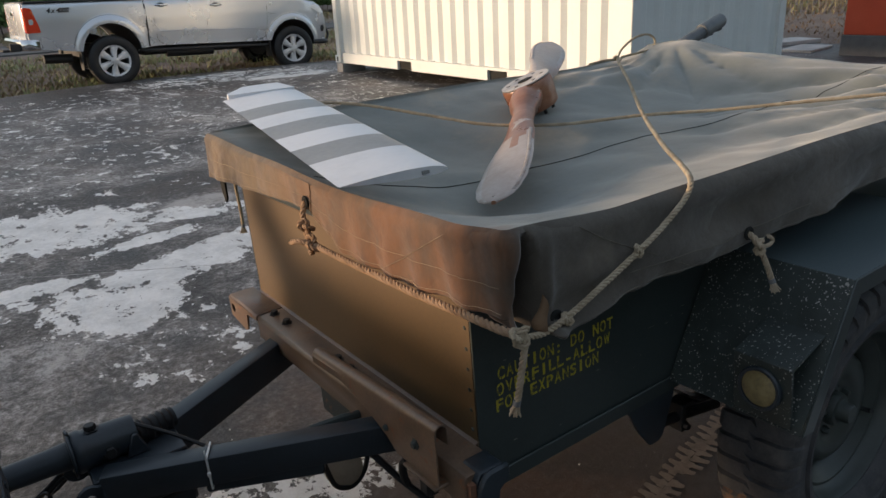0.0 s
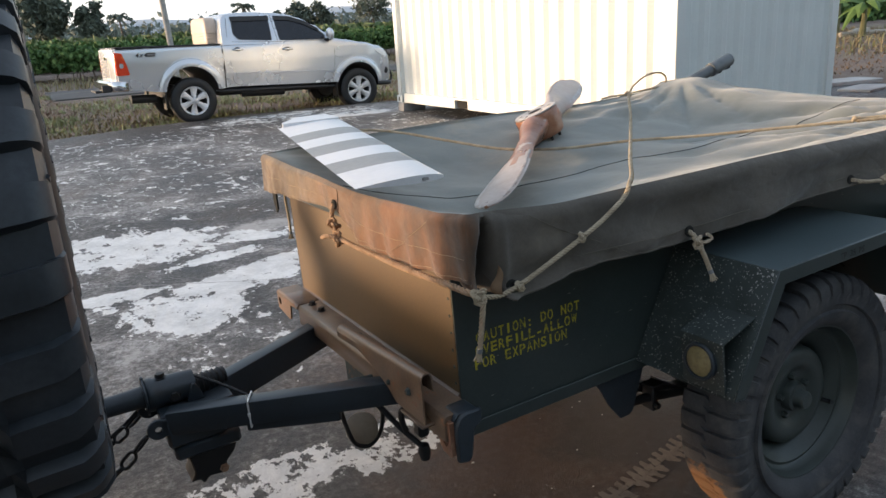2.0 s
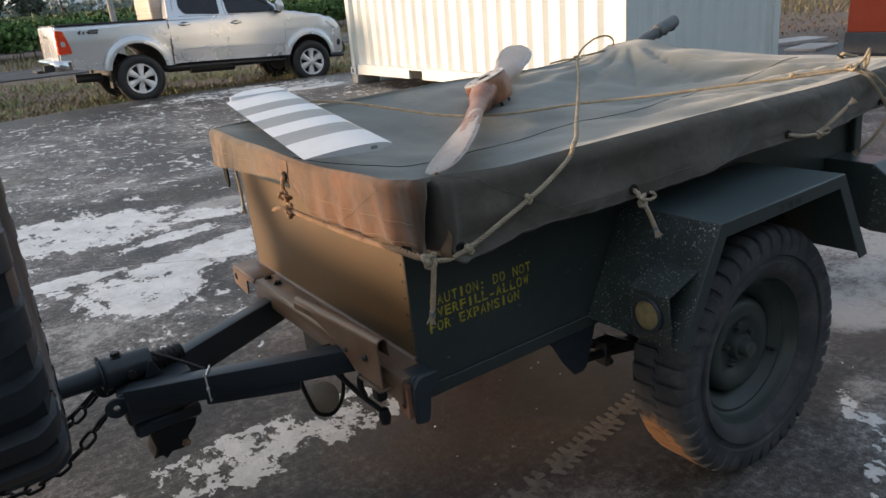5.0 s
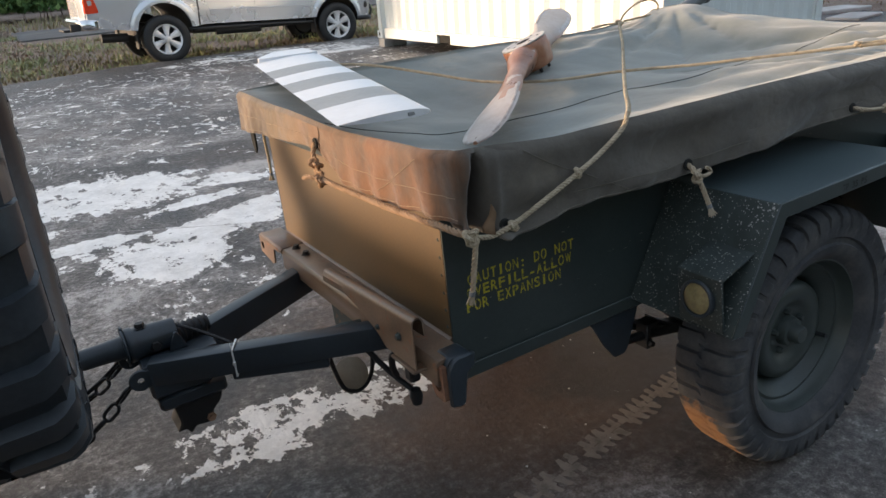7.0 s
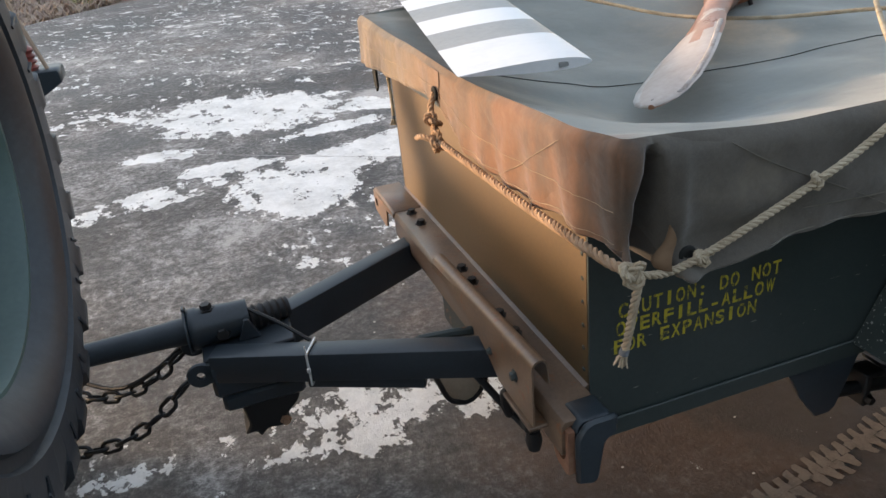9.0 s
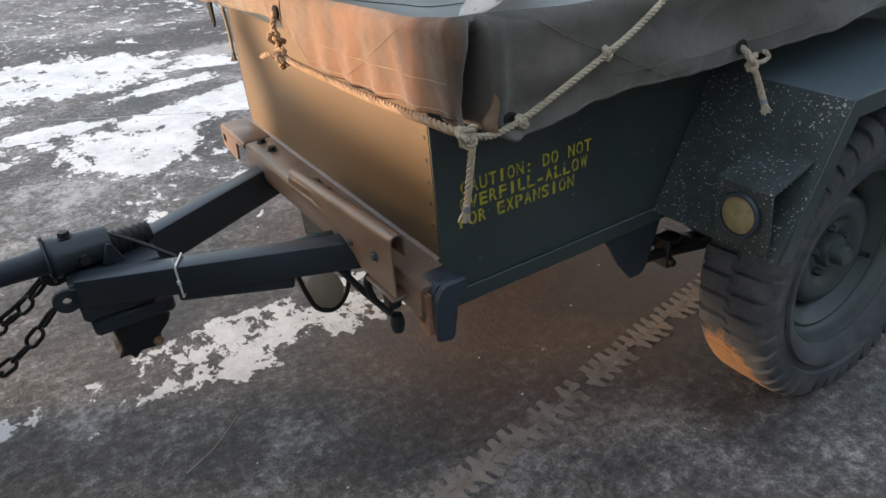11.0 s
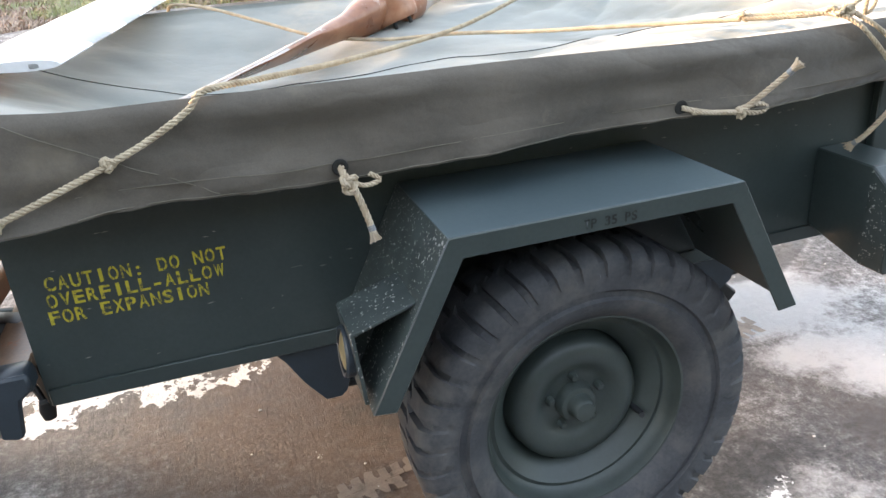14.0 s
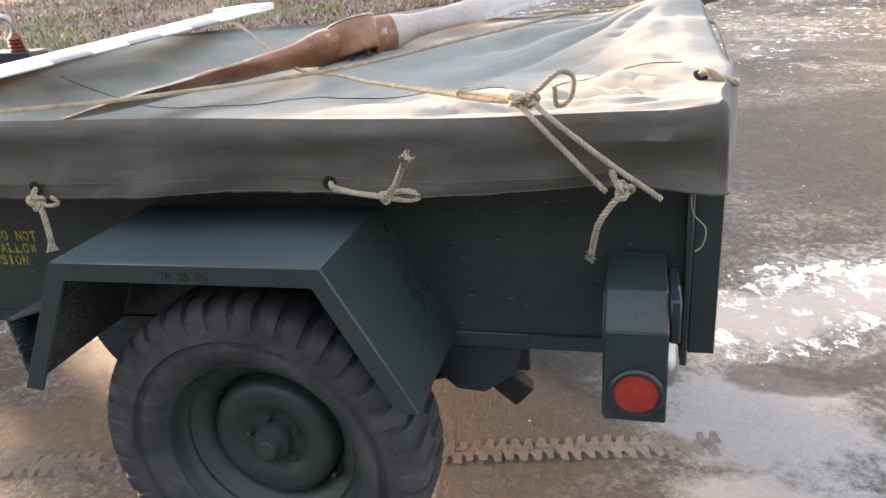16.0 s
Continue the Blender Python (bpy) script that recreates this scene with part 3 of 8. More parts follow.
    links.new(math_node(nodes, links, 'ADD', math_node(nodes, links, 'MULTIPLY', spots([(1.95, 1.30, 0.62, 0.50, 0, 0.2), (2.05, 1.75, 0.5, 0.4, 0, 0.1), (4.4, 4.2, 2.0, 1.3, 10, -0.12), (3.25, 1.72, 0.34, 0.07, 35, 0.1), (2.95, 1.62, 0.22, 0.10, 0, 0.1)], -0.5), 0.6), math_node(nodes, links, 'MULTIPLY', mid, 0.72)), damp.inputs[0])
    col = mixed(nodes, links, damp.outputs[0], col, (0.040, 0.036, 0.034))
    wr = ramp(nodes, [(0.35, (0.60, 0.60, 0.59)), (0.6, (0.82, 0.82, 0.81))])
    links.new(math_node(nodes, links, 'ADD', mid, math_node(nodes, links, 'MULTIPLY', fine, 0.8)), wr.inputs[0])
    links.new(mixed(nodes, links, paint, col, wr.outputs[0]), bsdf.inputs["Base Color"])
    rr = ramp(nodes, [(0.38, (0.44, 0.44, 0.44)), (0.60, (0.82, 0.82, 0.82))])
    links.new(tone, rr.inputs[0])
    links.new(rr.outputs[0], bsdf.inputs["Roughness"])
    bsdf.inputs["Specular IOR Level"].default_value = 0.45
    h = math_node(nodes, links, 'ADD', math_node(nodes, links, 'MULTIPLY', tiny, 0.5), math_node(nodes, links, 'MULTIPLY', small, 0.8))
    h = math_node(nodes, links, 'ADD', h, math_node(nodes, links, 'MULTIPLY', brush, 0.5))
    h = math_node(nodes, links, 'ADD', h, math_node(nodes, links, 'MULTIPLY', paint, 0.25))
    bumped(nodes, links, bsdf, h, 0.75, 0.007)
    return m


def earth_material():
    m, nodes, links, bsdf = nodes_of("dry_earth_and_grass")
    big = grain(nodes, links, 0.12, 8, 0.6)
    mid = grain(nodes, links, 1.6, 8, 0.7)
    tiny = grain(nodes, links, 18, 6, 0.75)
    t = math_node(nodes, links, 'ADD', math_node(nodes, links, 'MULTIPLY', big, 0.45), math_node(nodes, links, 'MULTIPLY', mid, 0.35))
    t = math_node(nodes, links, 'ADD', t, math_node(nodes, links, 'MULTIPLY', tiny, 0.2))
    r = ramp(nodes, [(0.38, (0.14, 0.100, 0.072)), (0.46, (0.23, 0.180, 0.152)), (0.54, (0.27, 0.225, 0.190)), (0.64, (0.20, 0.190, 0.120))])
    links.new(t, r.inputs[0])
    links.new(r.outputs[0], bsdf.inputs["Base Color"])
    bsdf.inputs["Roughness"].default_value = 0.95
    bsdf.inputs["Specular IOR Level"].default_value = 0.15
    bumped(nodes, links, bsdf, math_node(nodes, links, 'ADD', mid, tiny), 0.8, 0.06)
    return m


def ground_sheet():
    bm = bmesh.new()
    xs = [-900, -300, -120, -60, -30] + [v for v in range(-20, 41, 2)] + [60, 120, 300, 900]
    ys = [-900, -200, -60, -20] + [v for v in range(-10, 44, 2)] + [60, 120, 300, 900]
    grid = [[bm.verts.new((x, y, land(x, y))) for y in ys] for x in xs]
    for i in range(len(xs) - 1):
        for j in range(len(ys) - 1):
            bm.faces.new((grid[i][j], grid[i + 1][j], grid[i + 1][j + 1], grid[i][j + 1]))
    ob = linked("ground", bm, earth_material())
    return tagged(ob, "dry reddish earth with patches of short grass", "ground", kind="structure")


def yard():
    bm = bmesh.new()
    edge = [(-14, -14), (-9, -3), (-3.9, 6.0), (-2.6, 8.2), (-1.4, 10.3), (-0.4, 11.4), (0.6, 12.05), (2.0, 12.45), (3.4, 12.62), (5.0, 12.45), (6.4, 12.15), (9.5, 10.6), (12.4, 8.4), (12.9, 6.6), (12.6, 3.5), (12.0, -14)]
    fine = []
    for (a, b), (c, d) in zip(edge, edge[1:] + edge[:1]):
        n = max(1, int(math.hypot(c - a, d - b) / 0.35))
        for k in range(n):
            x, y = a + (c - a) * k / n, b + (d - b) * k / n
            w = 0.07 * noise.noise((x * 1.3, y * 1.3, 3)) + 0.04 * noise.noise((x * 5, y * 5, 7))
            fine.append((x + w, y + w))
    prism(bm, fine, "z", -0.2, 0.0)
    bmesh.ops.triangulate(bm, faces=[f for f in bm.faces if len(f.verts) > 4])
    for y in (2.0,):        # fold line where the fall of the yard begins
        bmesh.ops.bisect_plane(bm, geom=bm.verts[:] + bm.edges[:] + bm.faces[:], plane_co=(0, y, 0), plane_no=(0, 1, 0))
    for v in bm.verts:
        v.co.z += rise(v.co.y)
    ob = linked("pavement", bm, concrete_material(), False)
    return tagged(ob, "dark weathered concrete yard with worn white paint", "pavement", kind="structure")


def far_road():
    m = surface("grey_wet_road", (0.10, 0.095, 0.092), (0.07, 0.066, 0.064), (0.20, 0.195, 0.19), rough=0.85, scale=0.8, fine=30, bump=0.3, distance=0.01)
    bm = bmesh.new()
    prism(bm, [(-40, 20.6), (-10, 21.0), (2, 21.6), (14, 21.2), (14, 24.4), (2, 25.4), (-10, 25.2), (-40, 25)], "z", -0.2, 0.0)
    for v in bm.verts:
        v.co.z += rise(v.co.y) - 0.05
    return tagged(linked("road", bm, m, False), "grey damp road behind the grass verge", "road", kind="structure")


def tyre_track():
    """Dusty print of a lugged tyre on the concrete."""
    m = surface("pale_tyre_dust", (0.25, 0.205, 0.168), (0.14, 0.115, 0.095), (0.32, 0.27, 0.225), rough=0.8, scale=20, fine=200)
    bm = bmesh.new()
    def lugs(ax, ay, bx, by, seed):
        rnd = random.Random(seed)
        d = Vector((bx - ax, by - ay, 0))
        n = int(d.length / 0.036)
        d.normalize()
        s = Vector((-d.y, d.x, 0))
        for i in range(n):
            for side in (-1, 1):
                if rnd.random() < 0.10:
                    continue
                c = Vector((ax, ay, 0.0012)) + d * (i + (0.5 if side > 0 else 0)) * 0.036
                l, w = rnd.uniform(0.040, 0.052), rnd.uniform(0.0105, 0.0125)
                q = [(0.0, -w * 1.55), (l * 0.35, -w * 1.5), (l * 0.45, -w), (l * 0.9, -w * 0.9), (l, -w * 0.4), (l * 0.97, w * 0.7), (l * 0.45, w), (l * 0.35, w * 1.5), (0.0, w * 1.5)]
                bm.faces.new([bm.verts.new(c + s * side * a + d * (b + 0.20 * a) + Vector((rnd.uniform(-.003, .003), rnd.uniform(-.003, .003), 0))) for a, b in q])
    lugs(0.50, 0.861, 2.75, 1.289, 1)
    bmesh.ops.recalc_face_normals(bm, faces=bm.faces)
    for f in bm.faces:
        if f.normal.z < 0:
            f.normal_flip()
    return tagged(linked("tyre_track", bm, m, False), "pale dusty tyre print across the concrete", "track", kind="stuff")


def pebbles():
    m = surface("pale_grit", (0.55, 0.53, 0.50), rough=0.9)
    bm = bmesh.new()
    rnd = random.Random(5)
    for i in range(170):
        x, y = rnd.uniform(-0.6, 3.6), rnd.uniform(0.0, 4.5)
        r = rnd.uniform(0.0018, 0.0045)
        bmesh.ops.create_icosphere(bm, subdivisions=1, radius=r, matrix=Matrix.Translation((x, y, rise(y) + r * 0.6)) @ Matrix.Diagonal((1.3, 0.9, 0.7, 1)))
    return tagged(linked("grit", bm, m), "small pale stones scattered on the concrete", "grit", kind="stuff")


ground_sheet()
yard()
far_road()
tyre_track()
pebbles()

# a thin pale joint line across the concrete, and a twig lying on it
bm = bmesh.new()
rnd = random.Random(9)
line = curve_points([(x, y, rise(y) + 0.0008) for x, y in ((0.07, 4.40), (0.46, 4.17), (0.90, 3.89), (1.25, 3.67))], 0.05)
prev = None
for p in line:
    p = Vector(p) + Vector((0, rnd.uniform(-0.004, 0.004), 0))
    w = rnd.uniform(0.0015, 0.0045)
    row = [bm.verts.new(p + Vector((-0.5 * w, -w, 0))), bm.verts.new(p + Vector((0.5 * w, w, 0)))]
    if prev:
        bm.faces.new((prev[0], row[0], row[1], prev[1]))
    prev = row
tagged(linked("pale_joint", bm, surface("pale_joint_dust", (0.36, 0.35, 0.34), rough=0.85), False), "thin pale hairline joint across the concrete", "joint", kind="stuff")
bm = bmesh.new()
tube(bm, curve_points([(0.321, 1.314, 0.002), (0.405, 1.358, 0.004), (0.485, 1.433, 0.002)], 0.02), 0.0016, 6, True, 0.0010)
tagged(linked("twig", bm, surface("dry_twig", (0.36, 0.30, 0.23), rough=0.9)), "thin dry twig lying on the concrete", "twig")


# ---- cargo trailer ----
BX0, BX1, BY0, BY1, BZ0, BZ1 = 0.78, 2.580, 0.855, 1.865, 0.522, 0.985
HUB = (1.742, 0.706, 0.36)
trailer = thing("cargo_trailer", (1.709, 1.36, 0), TRAILER, "olive green military cargo trailer under a tied canvas cover", "trailer")


def trailer_body():
    bm = bmesh.new()
    w = 0.004
    # near side with a folded bottom edge, far side, front, floor
    prism(bm, [(BX0, BZ0), (BX1, BZ0), (BX1, BZ1), (BX0, BZ1)], "y", BY0, BY0 + w)
    part("side_panel", bm, olive_scratched, trailer)
    bm = bmesh.new()
    prism(bm, [(BX0, BZ0), (BX1, BZ0), (BX1, BZ1), (BX0, BZ1)], "y", BY1 - w, BY1)
    part("side_panel", bm, olive, trailer)
    bm = bmesh.new()
    prism(bm, [(BX0 + 0.004, BZ0 + 0.0), (BX1, BZ0 + 0.0), (BX1, BZ0 + 0.034), (BX0 + 0.004, BZ0 + 0.034)], "y", BY0 - 0.006, BY0 - 0.0005, 0.002)
    part("side_sill", bm, olive, trailer)
    bm = bmesh.new()
    prism(bm, [(BX0, 0.628), (BX0 + w, 0.628), (BX0 + w, BZ1), (BX0, BZ1)], "y", BY0 + 0.006, BY1 - 0.006)
    part("front_panel", bm, olive_sun_dust, trailer, "olive steel front panel with sunlight and red dust in its colour")
    # folded lip and the lower front, leaning back under the box
    bm = bmesh.new()
    prism(bm, [(BX0 - 0.012, 0.621), (BX0 - 0.004, 0.629), (BX0 + 0.01, 0.631), (BX0 + 0.01, 0.617), (BX0 - 0.006, 0.600), (BX0 + 0.010, BZ0 + 0.002), (BX0 - 0.002, BZ0 + 0.002), (BX0 - 0.018, 0.606)],
          "y", BY0 + 0.004, BY1 - 0.004)
    part("front_fold", bm, olive_sun_rust, trailer)
    bm = bmesh.new()
    box(bm, BX0 + 0.01, BX1 - 0.01, BY0 + 0.006, BY1 - 0.006, BZ0 + 0.004, BZ0 + 0.012)
    part("floor_plate", bm, olive_dark, trailer)
    # short scratches and chips along the near side
    rnd = random.Random(21)
    bm = bmesh.new()
    for k in range(70):
        x, z = rnd.uniform(BX0 + 0.03, BX1 - 0.05), rnd.uniform(BZ0 + 0.05, 0.88)
        l, h, sl = rnd.uniform(0.004, 0.016), rnd.uniform(0.0005, 0.0011), rnd.uniform(-0.12, 0.12)
        bm.faces.new([bm.verts.new((x + a * l, BY0 - 0.0006, z + a * l * sl + b * h)) for a, b in ((0, 0), (0.5, -1), (1, 0), (0.5, 1))])
    tagged(part("scratches", bm, surface("pale_scratch", (0.26, 0.25, 0.22), rough=0.7), trailer, "", False), kind="stuff")
    # rim along the top, under the cover
    bm = bmesh.new()
    for a in ((BX0 - 0.03, BX1 + 0.03, BY0 - 0.040, BY0 - 0.001), (BX0 - 0.03, BX1 + 0.03, BY1 + 0.001, BY1 + 0.040)):
        box(bm, *a, 0.958, 0.982, 0.004)
    box(bm, BX0 - 0.035, BX0 - 0.001, BY0 - 0.001, BY1 + 0.001, 0.958, 0.982, 0.004)
    part("top_rim", bm, olive, trailer)
    # small rivets up the front edge
    for k in range(7):
        bm = bmesh.new()
        lathe(bm, [(0.0003, 0.0022), (0.003, 0.0016), (0.0042, 0)], Matrix.Translation((BX0, BY0 + 0.018, 0.65 + k * 0.04)) @ pose(0, 0, 0, 0, -90, 0), 8)
        part("rivet", bm, olive_rust, trailer)
    # tailgate and its corner posts
    bm = bmesh.new()
    box(bm, BX1 + 0.001, BX1 + 0.03, BY0 + 0.03, BY1 - 0.03, BZ0 + 0.02, BZ1, 0.004)
    part("tailgate", bm, olive, trailer)
    for y0, y1 in ((BY0 - 0.012, BY0 + 0.028), (BY1 - 0.028, BY1 + 0.012)):
        bm = bmesh.new()
        prism(bm, [(BX1 + 0.002, y0), (BX1 + 0.05, y0), (BX1 + 0.05, y0 + 0.008), (BX1 + 0.012, y0 + 0.008), (BX1 + 0.012, y1), (BX1 + 0.002, y1)], "z", BZ0 + 0.015, BZ1 - 0.01, 0.0015)
        part("corner_post", bm, olive, trailer)
    bm = bmesh.new()
    box(bm, BX1 - 0.012, BX1 + 0.001, BY0 - 0.022, BY0 - 0.001, BZ0 - 0.01, BZ1 - 0.05, 0.003)
    part("side_post", bm, olive, trailer)


def trailer_chassis():
    # long members, axle, springs
    for y in (1.02, 1.66):
        bm = bmesh.new()
        box(bm, 0.80, 2.58, y - 0.025, y + 0.025, 0.452, 0.517, 0.004)
        part("frame_rail", bm, olive_dark, trailer)
        bm = bmesh.new()
        for k in range(4):
            l = 0.40 - 0.07 * k
            pts = [(1.742 + l * s, 0.42 - 0.012 * k - 0.085 * (1 - s * s)) for s in [i / 6 for i in range(-6, 7)]]
            prism(bm, pts + [(a, b + 0.008) for a, b in reversed(pts)], "y", y - 0.095, y - 0.05)
        part("leaf_spring", bm, olive_dark, trailer)
    bm = bmesh.new()
    tube(bm, [(1.742, 0.76, 0.360), (1.742, 1.98, 0.360)], 0.028, 12)
    part("axle", bm, olive_dark, trailer)
    # spring hangers: plates of uneven shape below the sill
    bm = bmesh.new()
    prism(bm, [(1.175, 0.520), (1.350, 0.520), (1.338, 0.48), (1.308, 0.400), (1.296, 0.390), (1.264, 0.390), (1.226, 0.44), (1.196, 0.495)], "y", BY0 + 0.012, BY0 + 0.020, 0.001)
    part("spring_hanger", bm, olive_dark, trailer)
    bm = bmesh.new()
    prism(bm, [(2.03, 0.520), (2.26, 0.520), (2.24, 0.45), (2.17, 0.40), (2.11, 0.405), (2.05, 0.46)], "y", BY0 + 0.012, BY0 + 0.020, 0.001)
    part("spring_hanger", bm, olive_dark, trailer)
    bm = bmesh.new()
    tube(bm, [(1.28, 0.905, 0.404), (1.40, 0.900, 0.392), (1.55, 0.895, 0.366)], 0.013, 10)
    box(bm, 1.396, 1.412, 0.880, 0.925, 0.356, 0.428, 0.003)
    box(bm, 1.396, 1.440, 0.880, 0.925, 0.420, 0.429, 0.002)
    bolt(bm, (1.404, 0.879, 0.375), (0, -1, 0), 0.009, 0.012)
    part("spring_shackle", bm, black_iron, trailer)
    # shock absorber bracket behind the wheel
    bm = bmesh.new()
    box(bm, -0.075, 0.075, 0.88, 0.92, -0.03, 0.03, 0.005, Matrix.Translation((2.20, 0, 0.43)) @ pose(0, 0, 0, 0, 42, 0))
    box(bm, 2.10, 2.27, 0.87, 0.90, 0.455, 0.515, 0.005)
    part("damper_bracket", bm, black_iron, trailer)


def holed_plate(bm, outer, inner, x0, x1):
    """A plate across x, outlined in (y, z), with one opening through it."""
    loops = []
    for ring in (outer, inner):
        vs = [bm.verts.new((x0, y, z)) for y, z in ring]
        loops += [bm.edges.new((a, b)) for a, b in zip(vs, vs[1:] + vs[:1])]
    got = bmesh.ops.triangle_fill(bm, use_beauty=True, edges=loops)
    fs = [g for g in got["geom"] if isinstance(g, bmesh.types.BMFace)]
    ext = bmesh.ops.extrude_face_region(bm, geom=fs, use_keep_orig=True)
    for v in ext["geom"]:
        if isinstance(v, bmesh.types.BMVert):
            v.co.x = x1
    bmesh.ops.recalc_face_normals(bm, faces=bm.faces)


def trailer_front():
    """The cross beam at the front with its end eyes, and the bent cover plate."""
    bm = bmesh.new()
    out = [(0.700, 0.616), (0.706, 0.626), (0.775, 0.626), (0.775, 0.616), (0.712, 0.614), (0.712, 0.565), (0.700, 0.565)]
    prism(bm, out, "y", 0.80, 1.70, 0.0015)
    part("cross_beam", bm, olive_sun_rust, trailer)
    # far end: a folded wedge with an oval eye, open on its inner side
    bm = bmesh.new()
    oval = lambda y, z, a, b: [(y + a * math.cos(k * math.pi / 8), z + b * math.sin(k * math.pi / 8)) for k in range(16)]
    holed_plate(bm, [(1.905, 0.622), (1.905, 0.566), (1.800, 0.551), (1.785, 0.558), (1.772, 0.608), (1.701, 0.612), (1.701, 0.622)], oval(1.880, 0.594, 0.013, 0.013), 0.698, 0.703)
    part("end_bracket", bm, olive_sun_rust, trailer, "folded steel bracket with an oval eye")
    bm = bmesh.new()
    prism(bm, [(0.698, 0.6225), (0.704, 0.628), (0.774, 0.628), (0.778, 0.6225)], "y", 1.701, 1.905, 0.001)
    part("bracket_top", bm, olive_sun_rust, trailer)
    bm = bmesh.new()
    box(bm, 0.704, 0.776, 1.898, 1.904, 0.560, 0.622, 0.001)
    prism(bm, [(1.897, 0.622), (1.897, 0.560), (1.785, 0.553), (1.701, 0.606), (1.701, 0.622)], "x", 0.764, 0.770, 0.001)
    part("bracket_web", bm, olive_dark, trailer)
    for y, s in ((0.790, 1),):
        # end eye: a block drawn down in front, with a hole through its plate
        bm = bmesh.new()
        yo = y + s * 0.05
        prism(bm, [(0.718, 0.616), (0.728, 0.629), (0.776, 0.629), (0.782, 0.618), (0.782, 0.590), (0.772, 0.590), (0.768, 0.606), (0.738, 0.604), (0.736, 0.530), (0.718, 0.530)], "y", min(y, yo), max(y, yo), 0.004)
        part("end_bracket", bm, olive_dark, trailer)
        bm = bmesh.new()
        holed_plate(bm, [(0.838, 0.612), (0.838, 0.548), (0.826, 0.534), (0.798, 0.530), (0.790, 0.534), (0.790, 0.612)], oval(y + 0.023, 0.572, 0.014, 0.023), 0.706, 0.7175)
        part("eye_plate", bm, surface("rusty_eye_plate", (0.25, 0.125, 0.075), (0.16, 0.075, 0.045), (0.34, 0.20, 0.13), rough=0.6, scale=25, bump=0.3, distance=0.002), trailer, "rust-brown plate with an oval hole")
        bm = bmesh.new()
        lathe(bm, [(0.0005, 0.0), (0.020, 0.0)], Matrix.Translation((0.7177, y + s * 0.023, 0.572)) @ Matrix.Diagonal((1, 0.8, 1.2, 1)) @ pose(0, 0, 0, 0, -90, 0), 20)
        part("eye_hole", bm, seam_hole_dark, trailer)
    # near end outer plate
    bm = bmesh.new()
    prism(bm, [(0.714, 0.604), (0.726, 0.624), (0.740, 0.631), (0.784, 0.631), (0.784, 0.600), (0.763, 0.585), (0.752, 0.520), (0.742, 0.512), (0.714, 0.520)], "y", 0.777, 0.789, 0.005)
    part("end_plate", bm, olive_dark, trailer)
    # bent cover plate: rolled top edge, face down to a bolted foot
    bm = bmesh.new()
    y0, y1 = 0.838, 1.300
    n, k = 14, 9
    rows = []
    for i in range(n + 1):
        y = y0 + (y1 - y0) * i / n
        top = 0.716 - 0.028 * (i / n)
        foot = 0.600 if i < 5 else 0.600 + (top - 0.030 - 0.600) * min(1, ((i - 4) / 6.0)) ** 0.7
        row = []
        for j in range(k):
            a = math.pi * (1.0 - j / (k - 1))
            row.append((0.689 + 0.014 * math.cos(a), top - 0.014 + 0.014 * math.sin(a)))
        row = [(0.673, foot), (0.674, (foot + top) / 2)] + row + [(0.704, top - 0.045)]
        rows.append([bm.verts.new((x, y, z)) for x, z in row])
    for a, b in zip(rows, rows[1:]):
        for j in range(len(a) - 1):
            bm.faces.new((a[j], a[j + 1], b[j + 1], b[j]))
    bmesh.ops.recalc_face_normals(bm, faces=bm.faces)
    bmesh.ops.solidify(bm, geom=bm.faces[:], thickness=0.003)
    plate = part("cover_plate", bm, olive_sun_rust, trailer, "bent steel plate with worn brown paint")
    bm = bmesh.new()
    bolt(bm, (0.672, 0.90, 0.655), (-1, 0, 0), 0.007, 0.006)
    part("bolt", bm, olive_rust, plate)
    bm = bmesh.new()
    bolt(bm, (0.672, 1.00, 0.640), (-1, 0, 0), 0.005, 0.005)
    part("bolt", bm, olive_rust, plate)
    for x, y in ((0.741, 1.675), (0.742, 1.600), (0.744, 1.325), (0.743, 1.262), (0.741, 1.120), (0.741, 1.050)):
        bm = bmesh.new()
        bolt(bm, (x, y, 0.627), (0, 0, 1), 0.010, 0.010)
        part("bolt", bm, black_iron, trailer)
    # handle bar and fittings under the plate
    bm = bmesh.new()
    box(bm, 0.668, 0.716, 0.842, 0.945, 0.588, 0.595, 0.002)
    part("shelf_plate", bm, olive_sun_rust, trailer)
    bm = bmesh.new()
    tube(bm, curve_points([(0.682, 0.950, 0.590), (0.680, 0.966, 0.575), (0.682, 0.972, 0.545), (0.690, 0.975, 0.520)], 0.01), 0.008, 8)
    tube(bm, curve_points([(0.700, 0.905, 0.588), (0.696, 0.910, 0.560), (0.702, 0.925, 0.535)], 0.01), 0.011, 8)
    box(bm, 0.685, 0.712, 0.892, 0.925, 0.535, 0.587, 0.006)
    part("latch", bm, black_iron, trailer)
    bm = bmesh.new()
    prism(bm, [(0.705, 0.565), (0.775, 0.565), (0.765, 0.535), (0.735, 0.505), (0.705, 0.500)], "y", 1.18, 1.36, 0.003)
    tube(bm, [(0.60, 1.19, 0.575), (0.66, 1.17, 0.583), (0.72, 1.16, 0.58)], 0.009, 8)
    tube(bm, [(0.60, 1.19, 0.578), (0.60, 1.19, 0.560)], 0.010, 8)
    part("stay", bm, olive_rust, trailer)


